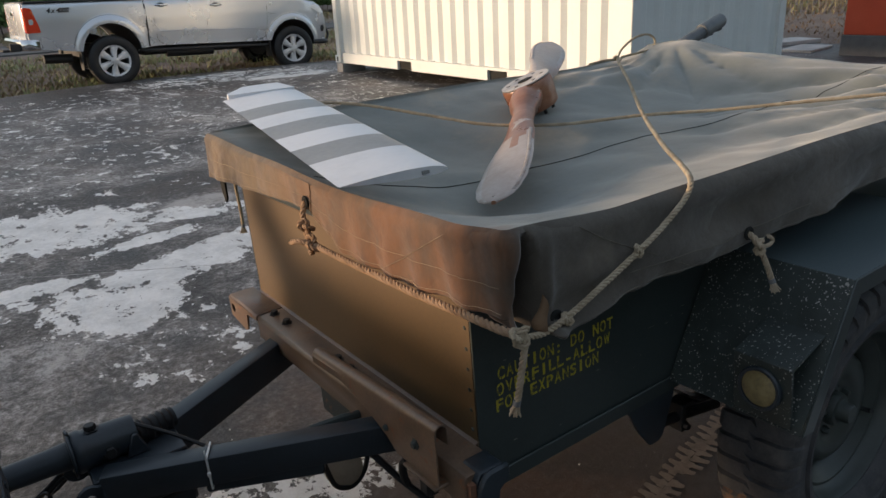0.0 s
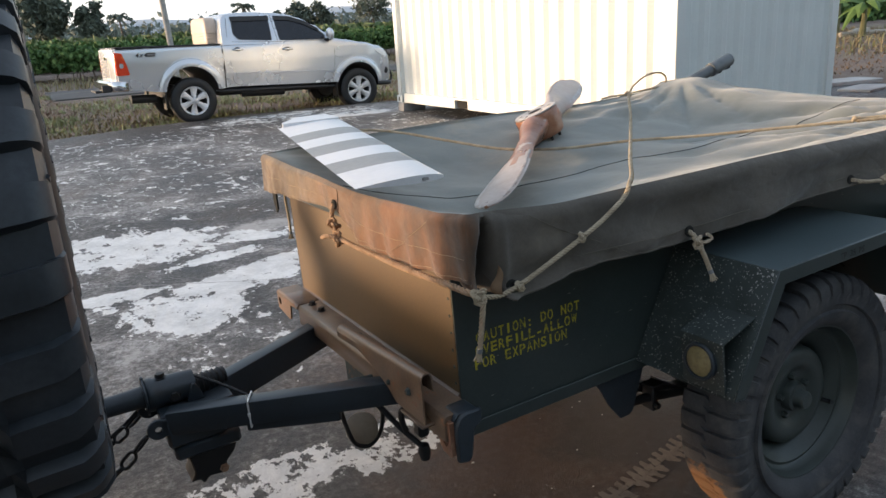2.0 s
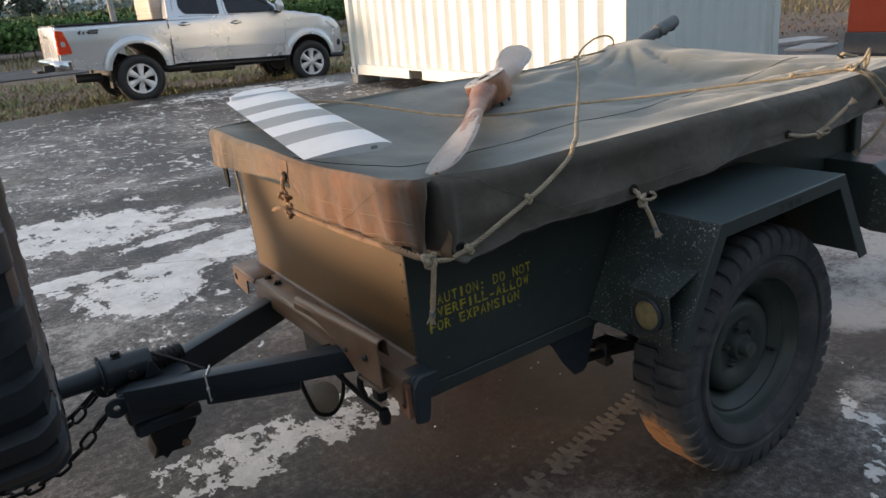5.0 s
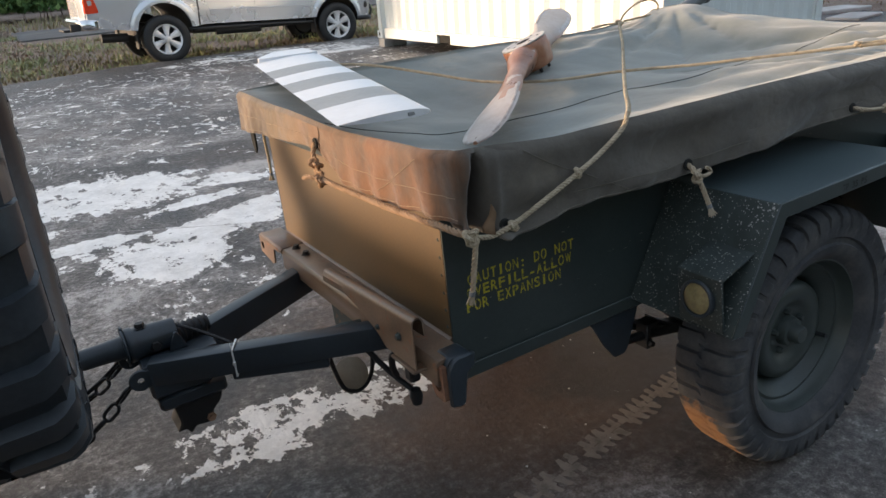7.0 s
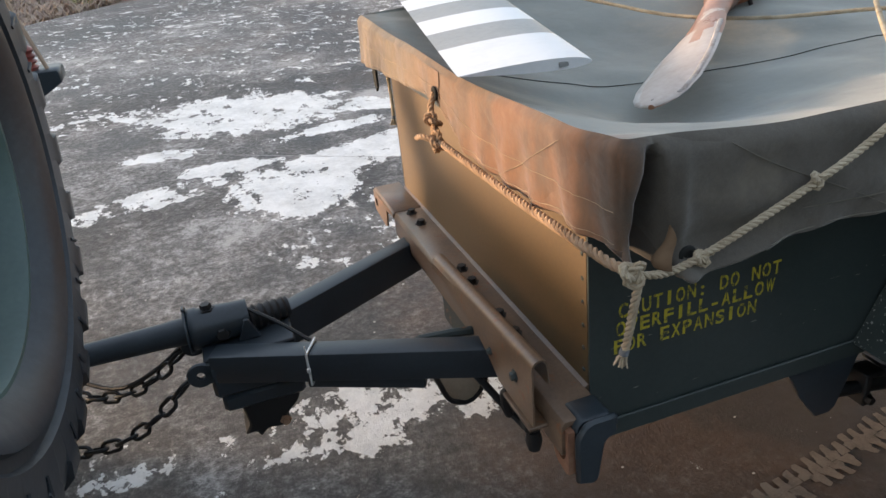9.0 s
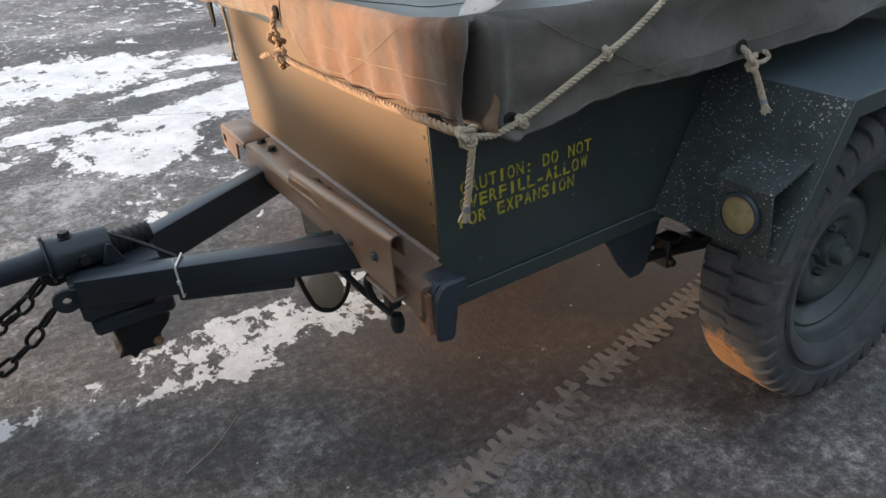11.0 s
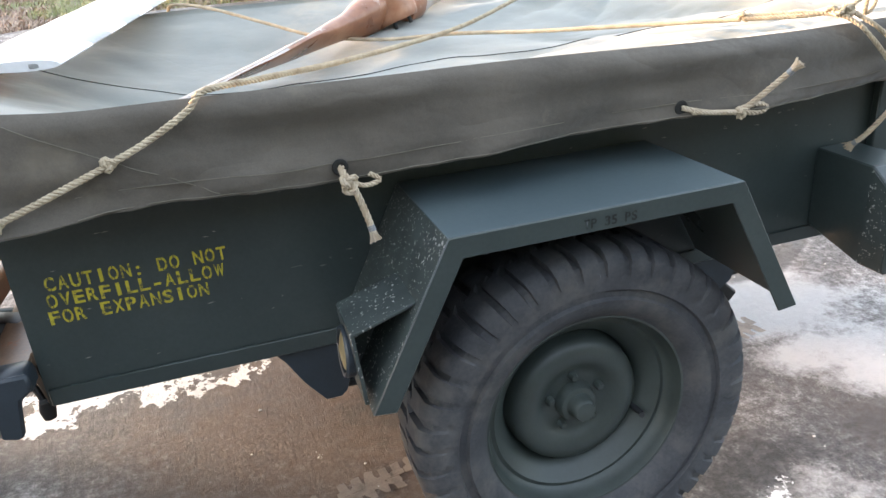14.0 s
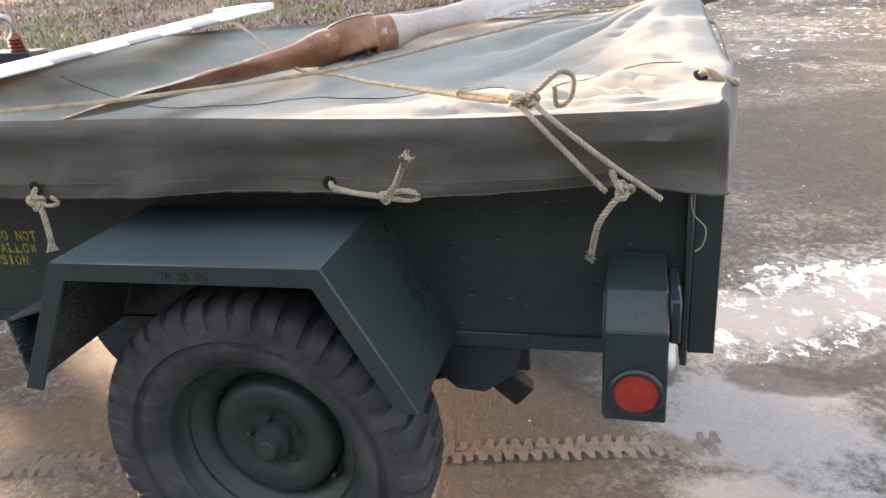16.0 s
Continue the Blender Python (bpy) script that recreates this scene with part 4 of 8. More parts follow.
def beam(bm, a, b, w, h):
    a, b = Vector(a), Vector(b)
    d = (b - a).normalized()
    s = d.cross(Vector((0, 0, 1))).normalized()
    u = s.cross(d)
    rows = []
    for p in (a, b):
        rows.append([bm.verts.new(p + s * x + u * z) for x, z in ((-w, -h), (w, -h), (w, h), (-w, h))])
    fs = [bm.faces.new(rows[0][::-1]), bm.faces.new(rows[1])]
    for k in range(4):
        fs.append(bm.faces.new((rows[0][k], rows[0][(k + 1) % 4], rows[1][(k + 1) % 4], rows[1][k])))
    bmesh.ops.bevel(bm, geom=list({e for f in fs for e in f.edges}), offset=0.005, segments=2, affect='EDGES', profile=0.5)


def tongue():
    bm = bmesh.new()
    beam(bm, (0.80, 1.665, 0.544), (0.315, 1.356, 0.569), 0.024, 0.041)
    part("draw_beam", bm, olive_dark, trailer)
    bm = bmesh.new()
    beam(bm, (0.74, 1.02, 0.598), (0.22, 1.285, 0.580), 0.024, 0.030)
    part("draw_beam", bm, olive_dark, trailer)
    bm = bmesh.new()
    box(bm, 0.375, 0.60, 1.13, 1.20, 0.535, 0.562, 0.004, Matrix.Translation((0.5, 1.16, 0.545)) @ pose(0, 0, 0, 0, 0, -27) @ Matrix.Translation((-0.5, -1.16, -0.545)))
    part("under_plate", bm, olive_dark, trailer)
    # coupling box with collar, boot, shaft and ring
    bm = bmesh.new()
    box(bm, 0.205, 0.345, 1.260, 1.400, 0.515, 0.590, 0.008)
    part("coupling_box", bm, olive_dark, trailer)
    bm = bmesh.new()
    prism(bm, [(0.20, 0.5905), (0.375, 0.5905), (0.375, 0.601), (0.20, 0.601)], "y", 1.27, 1.405, 0.003)
    part("coupling_plate", bm, olive_dark, trailer)
    bm = bmesh.new()
    box(bm, 0.215, 0.375, 1.266, 1.396, 0.475, 0.514, 0.008)
    part("coupling_base", bm, olive_dark, trailer)
    axis = lambda x, s=1: Matrix.Translation((x, 1.345, 0.632)) @ pose(0, 0, 0, 0, 90, 0) @ pose(0, 0, 0, 0, 0, 0)
    bm = bmesh.new()
    lathe(bm, [(0.002, 0), (0.038, 0), (0.041, 0.004), (0.041, 0.018), (0.038, 0.022), (0.036, 0.07), (0.034, 0.115), (0.002, 0.115)], axis(0.185), 28)
    collar = part("collar", bm, olive_dark, trailer)
    bm = bmesh.new()
    lathe(bm, [(0.030, 0), (0.046, 0), (0.047, 0.002), (0.046, 0.005), (0.030, 0.005), (0.030, 0)], axis(0.180), 28)
    box(bm, 0.180, 0.187, 1.336, 1.354, 0.672, 0.682, 0.002)
    part("flange", bm, olive_dark, collar)
    for x, y, z, wv in ((0.225, 1.345, 0.669, (0, 0, 1)), (0.245, 1.309, 0.627, (0, -1, 0.1))):
        bm = bmesh.new()
        bolt(bm, (x, y, z), wv, 0.011, 0.010)
        part("grease_cap", bm, black_iron, trailer)
    bm = bmesh.new()
    prof = [(0.002, 0)]
    for k in range(6):
        prof += [(0.024 - 0.0008 * k, 0.001 + 0.014 * k), (0.0275 - 0.0008 * k, 0.006 + 0.014 * k), (0.023 - 0.0008 * k, 0.012 + 0.014 * k)]
    prof += [(0.021, 0.088), (0.002, 0.09)]
    lathe(bm, prof, Matrix.Translation((0.292, 1.346, 0.622)) @ pose(0, 0, 0, 0, 91, 14), 24)
    part("rubber_boot", bm, rubber_dark, trailer)
    bm = bmesh.new()
    prism(bm, [(0.27, 0.602), (0.315, 0.602), (0.297, 0.645), (0.288, 0.645)], "y", 1.305, 1.313, 0.002)
    part("rib", bm, olive_dark, trailer)
    bm = bmesh.new()
    lathe(bm, [(0.002, 0), (0.042, 0), (0.036, 0.014), (0.027, 0.030), (0.022, 0.05), (0.025, 0.20), (0.028, 0.245), (0.002, 0.245)], axis(-0.058), 24)
    part("draw_shaft", bm, olive_dark, trailer)
    bm = bmesh.new()
    ring = [(0.054 + 0.023 * math.cos(a), 0.023 * math.sin(a)) for a in [k * math.pi / 6 for k in range(12)]]
    lathe(bm, ring, Matrix.Translation((-0.106, 1.345, 0.630)) @ pose(0, 0, 0, 62, 0, 0), 36, True)
    part("draw_ring", bm, olive_dark, trailer)
    # jack housing below, with its star plate
    bm = bmesh.new()
    prism(bm, [(0.245, 0.475), (0.365, 0.475), (0.355, 0.448), (0.330, 0.425), (0.332, 0.405), (0.312, 0.398), (0.285, 0.402), (0.268, 0.386), (0.262, 0.402), (0.238, 0.400), (0.252, 0.422)], "y", 1.285, 1.375, 0.004)
    part("jack_socket", bm, black_iron, trailer)
    bm = bmesh.new()
    bolt(bm, (0.322, 1.283, 0.412), (0, -1, 0), 0.008, 0.008)
    part("bolt", bm, surface("rusty_bolt", (0.36, 0.22, 0.14), rough=0.6), trailer)
    # ears for the chains
    for y, x, z in ((1.268, 0.19, 0.575), (1.345, 0.185, 0.600)):
        bm = bmesh.new()
        lathe(bm, [(0.008, -0.005), (0.024, -0.005), (0.026, 0), (0.024, 0.005), (0.008, 0.005), (0.008, -0.005)], Matrix.Translation((x, y, z)) @ pose(0, 0, 0, 90, 0, 0), 20)
        box(bm, x + 0.008, x + 0.05, y - 0.005, y + 0.005, z - 0.022, z + 0.020, 0.002)
        part("chain_ear", bm, olive_dark, trailer)
    # dangling loop of hose and the round pad under the beam
    bm = bmesh.new()
    lathe(bm, [(0.0005, 0.006), (0.040, 0.004), (0.046, 0.0), (0.044, -0.006), (0.0005, -0.008)], Matrix.Translation((0.705, 1.30, 0.372)) @ pose(0, 0, 0, 68, 0, -22), 28)
    part("round_pad", bm, surface("dusty_tan_metal", (0.34, 0.27, 0.20), rough=0.7), trailer)
    bm = bmesh.new()
    tube(bm, curve_points([(0.60, 1.17, 0.560), (0.645, 1.25, 0.415), (0.675, 1.275, 0.345), (0.725, 1.285, 0.325), (0.765, 1.29, 0.375), (0.770, 1.29, 0.50)], 0.008), 0.006, 8)
    part("hose", bm, rubber_dark, trailer)
    bm = bmesh.new()
    tube(bm, curve_points([(0.66, 1.05, 0.565), (0.70, 1.03, 0.50), (0.73, 0.99, 0.46), (0.735, 0.98, 0.45)], 0.01), 0.007, 8)
    lathe(bm, [(0.0004, 0.02), (0.012, 0.018), (0.016, 0.0), (0.012, -0.02), (0.0004, -0.022)], Matrix.Translation((0.735, 0.98, 0.445)), 14)
    part("hose", bm, rubber_dark, trailer)
    bm = bmesh.new()
    tube(bm, curve_points([(0.300, 1.33, 0.655), (0.35, 1.29, 0.632), (0.40, 1.24, 0.605)], 0.01), 0.004, 6)
    part("lock_wire", bm, black_iron, trailer)
    # white tie round the near beam
    bm = bmesh.new()
    m = Matrix.Translation((0.395, 1.196, 0.586)) @ pose(0, 0, 0, 0, 0, -27)
    for a in ((-0.0018, 0.0018, -0.0285, -0.026, -0.034, 0.034), (-0.0018, 0.0018, 0.026, 0.0285, -0.034, 0.034), (-0.0018, 0.0018, -0.026, 0.026, 0.0312, 0.034), (-0.0018, 0.0018, -0.026, 0.026, -0.034, -0.0312)):
        box(bm, *a, 0, m)
    box(bm, -0.0035, 0.0035, -0.032, -0.0265, -0.004, 0.004, 0.001, m)
    tube(bm, [m @ Vector((0, -0.028, 0.033)), m @ Vector((0.0, -0.027, 0.050))], 0.0014, 6)
    part("cable_tie", bm, zip_white, trailer, "white plastic cable tie")


def fender(y0, y1, outer):
    """Angular mudguard: top plate, two sloping ends, a turned-down lip along the outer edge."""
    x = (1.305, 1.451, 1.979, 2.125)
    z = (0.550, 0.824, 0.826, 0.560)
    t = 0.004
    line = [(x[0], z[0]), (x[1], z[1]), (x[2], z[2]), (x[3], z[3])]
    names = ("front_slope", "top_plate", "rear_slope")
    for i in range(3):
        bm = bmesh.new()
        (a, b), (c, d) = line[i], line[i + 1]
        nx, nz = -(d - b), (c - a)
        l = math.hypot(nx, nz)
        nx, nz = nx / l * t, nz / l * t
        prism(bm, [(a, b), (c, d), (c - nx, d - nz), (a - nx, b - nz)], "y", y0, y1, 0.0012)
        part(names[i], bm, olive_splash if (i == 0 and outer < 1) else olive_sky_tint if i == 1 else olive, trailer)
    # lip: a band following the line, 34 mm deep
    bm = bmesh.new()
    lip = 0.036
    inn = [(x[0] + 0.040, z[0] - 0.004), (x[1] + 0.022, z[1] - lip), (x[2] - 0.020, z[2] - lip), (x[3] - 0.040, z[3] - 0.004)]
    ya, yb = (outer - 0.0045, outer + 0.0005) if outer < 1 else (outer - 0.0005, outer + 0.0045)
    prism(bm, line + inn[::-1], "y", ya, yb, 0.0015)
    lip_ob = part("lip", bm, olive, trailer)
    return lip_ob


def wheel(cy, side):
    """side -1: the outer face looks to -y."""
    c = Vector((HUB[0], cy, HUB[2]))
    m = Matrix.Translation(c) @ pose(0, 0, 0, 90 if side < 0 else -90, 0, 0)
    small = m @ Matrix.Scale(0.927, 4)
    w = part("wheel", rim_mesh(small), wheel_green, trailer)
    wheel_nuts(small, w)
    part("tyre", tyre_mesh(m, 0.356, 0.091, 42, rim=0.2115, deep=0.013, fill=0.36, reach=0.050), rubber_sun_tinted if side < 0 else rubber, w, "worn black off-road tyre with cut lugs")
    return w


def tyre_mesh(m, R, hw, lugs, seed=3, rim=0.228, deep=0.020, fill=0.295, reach=0.076):
    """A cross-ply tyre: one moulded skin whose lugs stand out, offset, on both shoulders. hw: half the width; reach: how far the lugs run down the wall."""
    bm = bmesh.new()
    base = R - deep
    side = [(rim, 0.62), (rim + 0.008, 0.72), (rim + 0.022, 0.88), (rim + 0.040, 0.97), (rim + 0.049, 0.985), (rim + 0.053, 0.90), (rim + 0.066, 0.90), (rim + 0.070, 0.985), (R - reach - 0.012, 0.985)]
    # rows over the shoulder: bare skin and top of the lug, as (radius, width)
    over = [((R - reach, 0.975), (R - reach, 1.0)), ((R - reach * 0.86, 0.965), (R - reach * 0.90, 1.012)), ((R - reach * 0.45, 0.90), (R - reach * 0.45, 0.985)), ((base - 0.004, 0.80), (R - 0.008, 0.85)),
            ((base, 0.70), (R - 0.001, 0.72)), ((base + 0.001, 0.42), (R, 0.42)), ((base + 0.002, 0.16), (R, 0.16)), ((base + 0.002, 0.08), (R, 0.08))]
    rnd = random.Random(seed)
    wide, e = 2 * fill, 0.022
    cuts = sorted({round(v % 1.0, 4) for at in (0.0, wide, 0.5, 0.5 + wide) for v in (at - e, at + e)})
    worn = [[rnd.uniform(0.90, 1.0) for _ in range(lugs)] for _ in (0, 1)]
    jog = [[rnd.uniform(-0.03, 0.03) for _ in range(lugs)] for _ in (0, 1)]
    step = 2 * math.pi / lugs
    rings = []
    for i in range(lugs):
        for c in cuts:
            def row(k, sgn, turn):
                (r0, h0), (r1, h1) = over[k]
                u = (c + (0.5 if sgn > 0 else 0.0)) % 1.0
                up = 1.0 if e * 0.5 < u < wide - e * 0.5 else 0.0
                n = int(i + c + (0.5 if sgn > 0 else 0.0)) % lugs
                w = up * worn[sgn > 0][n]
                a = (i + c + jog[sgn > 0][n] * up + 0.35 * (k / 7 - 0.5) * sgn * 0.6 + turn) * step
                r, h = r0 + (r1 - r0) * w, h0 + (h1 - h0) * w
                return bm.verts.new(m @ Vector((r * math.cos(a), r * math.sin(a), sgn * h * hw)))
            a = (i + c) * step
            line = [bm.verts.new(m @ Vector((r * math.cos(a), r * math.sin(a), -h * hw))) for r, h in side]
            line += [row(k, -1, 0.0) for k in range(8)] + [row(k, 1, 0.0) for k in reversed(range(8))]
            line += [bm.verts.new(m @ Vector((r * math.cos(a), r * math.sin(a), h * hw))) for r, h in reversed(side)]
            rings.append(line)
    n = len(rings)
    for i in range(n):
        a, b = rings[i], rings[(i + 1) % n]
        for k in range(len(a) - 1):
            bm.faces.new((a[k], b[k], b[k + 1], a[k + 1]))
    bmesh.ops.recalc_face_normals(bm, faces=bm.faces)
    return bm


def rim_mesh(m):
    bm = bmesh.new()
    # z of the profile points out of the wheel's face
    prof = [(0.234, 0.052), (0.239, 0.058), (0.236, 0.066), (0.228, 0.065), (0.222, 0.050), (0.218, 0.032), (0.209, 0.024), (0.200, 0.026), (0.192, 0.018), (0.178, 0.004), (0.166, -0.008), (0.160, -0.022), (0.156, -0.036), (0.152, -0.030), (0.150, -0.004), (0.146, 0.008), (0.134, 0.017), (0.118, 0.020),
            (0.100, 0.017), (0.086, 0.008), (0.074, 0.000), (0.060, -0.002), (0.046, -0.002), (0.044, 0.014), (0.040, 0.022), (0.030, 0.024), (0.027, 0.030), (0.026, 0.048), (0.022, 0.053), (0.0005, 0.054)]
    lathe(bm, prof, m, 64)
    return bm


def wheel_nuts(m, w):
    for i in range(5):
        a = 2 * math.pi * i / 5 + 0.4
        bm = bmesh.new()
        lathe(bm, [(0.0004, 0.020), (0.007, 0.019), (0.011, 0.010), (0.011, 0), (0.013, -0.002)], m @ Matrix.Translation((0.062 * math.cos(a), 0.062 * math.sin(a), -0.004)), 6)
        part("wheel_nut", bm, wheel_green, w)
    bm = bmesh.new()
    tube(bm, [m @ Vector((0.150, -0.065, -0.02)), m @ Vector((0.158, -0.068, 0.022)), m @ Vector((0.150, -0.062, 0.036))], 0.006, 8)
    part("valve", bm, rubber_dark, w)


def front_lamp():
    """Hooded marker lamp on the sloping front of the near mudguard."""
    y0, y1 = 0.572, 0.690
    bm = bmesh.new()
    # hood: flat top, open sides closed by a cheek, lens plate in front
    prism(bm, [(1.290, 0.690), (1.405, 0.725), (1.400, 0.718), (1.292, 0.684)], "y", y0, y1, 0.001)
    lamp = part("marker_lamp", bm, olive_splash, trailer)
    bm = bmesh.new()
    prism(bm, [(1.288, 0.689), (1.294, 0.689), (1.305, 0.560), (1.298, 0.560)], "y", y0, y1, 0.001)
    part("lens_plate", bm, olive_splash, lamp)
    bm = bmesh.new()
    prism(bm, [(1.298, 0.683), (1.395, 0.714), (1.335, 0.590), (1.308, 0.565)], "y", y1 - 0.004, y1, 0.0005)
    part("cheek", bm, olive_splash, lamp)
    way = Vector((-1, 0, 0.08))
    m = Matrix.Translation((1.293, 0.632, 0.630)) @ way.to_track_quat('Z', 'Y').to_matrix().to_4x4()
    bm = bmesh.new()
    lathe(bm, [(0.036, -0.004), (0.043, -0.003), (0.044, 0.010), (0.041, 0.014), (0.036, 0.013), (0.036, -0.004)], m, 32)
    part("lamp_ring", bm, olive_dark, lamp)
    bm = bmesh.new()
    lathe(bm, [(0.0005, 0.016), (0.015, 0.015), (0.028, 0.012), (0.036, 0.008)], m, 32)
    part("lens", bm, amber, lamp, "dusty amber lens")


def rear_box():
    bm = bmesh.new()
    prism(bm, [(0.636, 0.518), (0.636, 0.690), (0.700, 0.738), (0.853, 0.742), (0.853, 0.560), (0.700, 0.518)], "x", 2.43, 2.534, 0.003)
    b = part("tail_lamp_box", bm, olive, trailer, "", 15)
    bm = bmesh.new()
    prism(bm, [(0.642, 0.524), (0.642, 0.688), (0.700, 0.732), (0.704, 0.524)], "x", 2.4275, 2.4295)
    part("mud_splash", bm, olive_splash, b)
    m = Matrix.Translation((2.484, 0.636, 0.577)) @ pose(0, 0, 0, 90, 0, 0)
    bm = bmesh.new()
    lathe(bm, [(0.036, 0), (0.046, 0), (0.047, 0.006), (0.043, 0.010), (0.037, 0.008), (0.036, 0)], m, 36)
    part("lamp_ring", bm, olive_dark, b)
    bm = bmesh.new()
    lathe(bm, [(0.0005, 0.0085), (0.02, 0.008), (0.037, 0.006)], m, 36)
    part("lens", bm, red_lens, b, "red round reflector")
    # tail lamp facing back, with a chromed rim
    m = Matrix.Translation((2.535, 0.70, 0.60)) @ pose(0, 0, 0, 0, 90, 0)
    bm = bmesh.new()
    lathe(bm, [(0.0005, 0.020), (0.030, 0.018), (0.040, 0.010), (0.044, 0)], m, 28)
    part("tail_lamp", bm, bare_steel, b, "chromed tail lamp")
    bm = bmesh.new()
    box(bm, 2.535, 2.554, 0.665, 0.80, 0.655, 0.735, 0.004)
    part("lamp_bracket", bm, olive_dark, b)


trailer_body()
trailer_chassis()
trailer_front()
tongue()
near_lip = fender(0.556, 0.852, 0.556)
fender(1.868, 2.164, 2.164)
wheel(HUB[1], -1)
wheel(2.72 - HUB[1], 1)
front_lamp()
rear_box()
wall_m = pose(0, 0, 0, 90, 0, 0)
for i, (words, x0, wd) in enumerate((("CAUTION: DO NOT", 0.828, 0.302), ("OVERFILL-ALLOW", 0.823, 0.298), ("FOR EXPANSION", 0.820, 0.268))):
    stencil(trailer, words, wd, 0.0245, Matrix.Translation((x0, BY0 - 0.0004, 0.737 - i * 0.0308)) @ wall_m, yellow_stencil)
stencil(near_lip, "TP 35 PS", 0.098, 0.016, Matrix.Translation((1.675, 0.5508, 0.797)) @ wall_m, black_stencil)


# ---- safety chains and the towing vehicle's tail ----
def chain(a, b, sag, count, label):
    a, b = Vector(a), Vector(b)
    t = thing("safety_chain", a, TRAILER, label, "chain", "safety chains")
    first = None
    for i in range(count):
        s = (i + 0.5) / count
        p = a.lerp(b, s) - Vector((0, 0, sag * 4 * s * (1 - s)))
        q = a.lerp(b, s + 0.01) - Vector((0, 0, sag * 4 * (s + 0.01) * (1 - s - 0.01)))
        way = (q - p).normalized().to_track_quat('X', 'Z').to_matrix().to_4x4()
        if first is None:
            bm = bmesh.new()
            pts = []
            for k in range(17):
                an = 2 * math.pi * k / 16
                pts.append(Vector((0.014 * math.cos(an) + (0.011 if math.cos(an) > 0 else -0.011), 0.011 * math.sin(an), 0)))
            tube(bm, pts, 0.0042, 6, False)
            first = linked("link", bm, black_iron)
            ob = first
        else:
            ob = new("link", first.data)
        ob.parent = t
        ob.matrix_parent_inverse = Matrix.Translation(-a)
        ob.matrix_basis = Matrix.Translation(p) @ way @ pose(0, 0, 0, 90 * (i % 2) + 20, 0, 0)
    return t


chain((0.165, 1.268, 0.570), (-0.14, 1.42, 0.395), 0.055, 9, "black steel safety chain hanging from the trailer coupling")
chain((0.165, 1.345, 0.595), (-0.14, 1.58, 0.440), 0.060, 9, "black steel safety chain sagging beside the brake cable")
bm = bmesh.new()
tube(bm, curve_points([(0.19, 1.36, 0.615), (0.10, 1.40, 0.535), (0.0, 1.48, 0.465), (-0.10, 1.58, 0.455), (-0.16, 1.64, 0.47)], 0.012), 0.005, 8)
cable = linked("brake_cable", bm, rubber_dark)
cable.matrix_world = TRAILER
tagged(cable, "thin black cable slung between trailer and vehicle", "cable")

jeep = thing("military_jeep", (-0.9, 1.38, 0), pose(0.028, -0.012, 0), "dark green military jeep tail with a spare wheel", "vehicle")


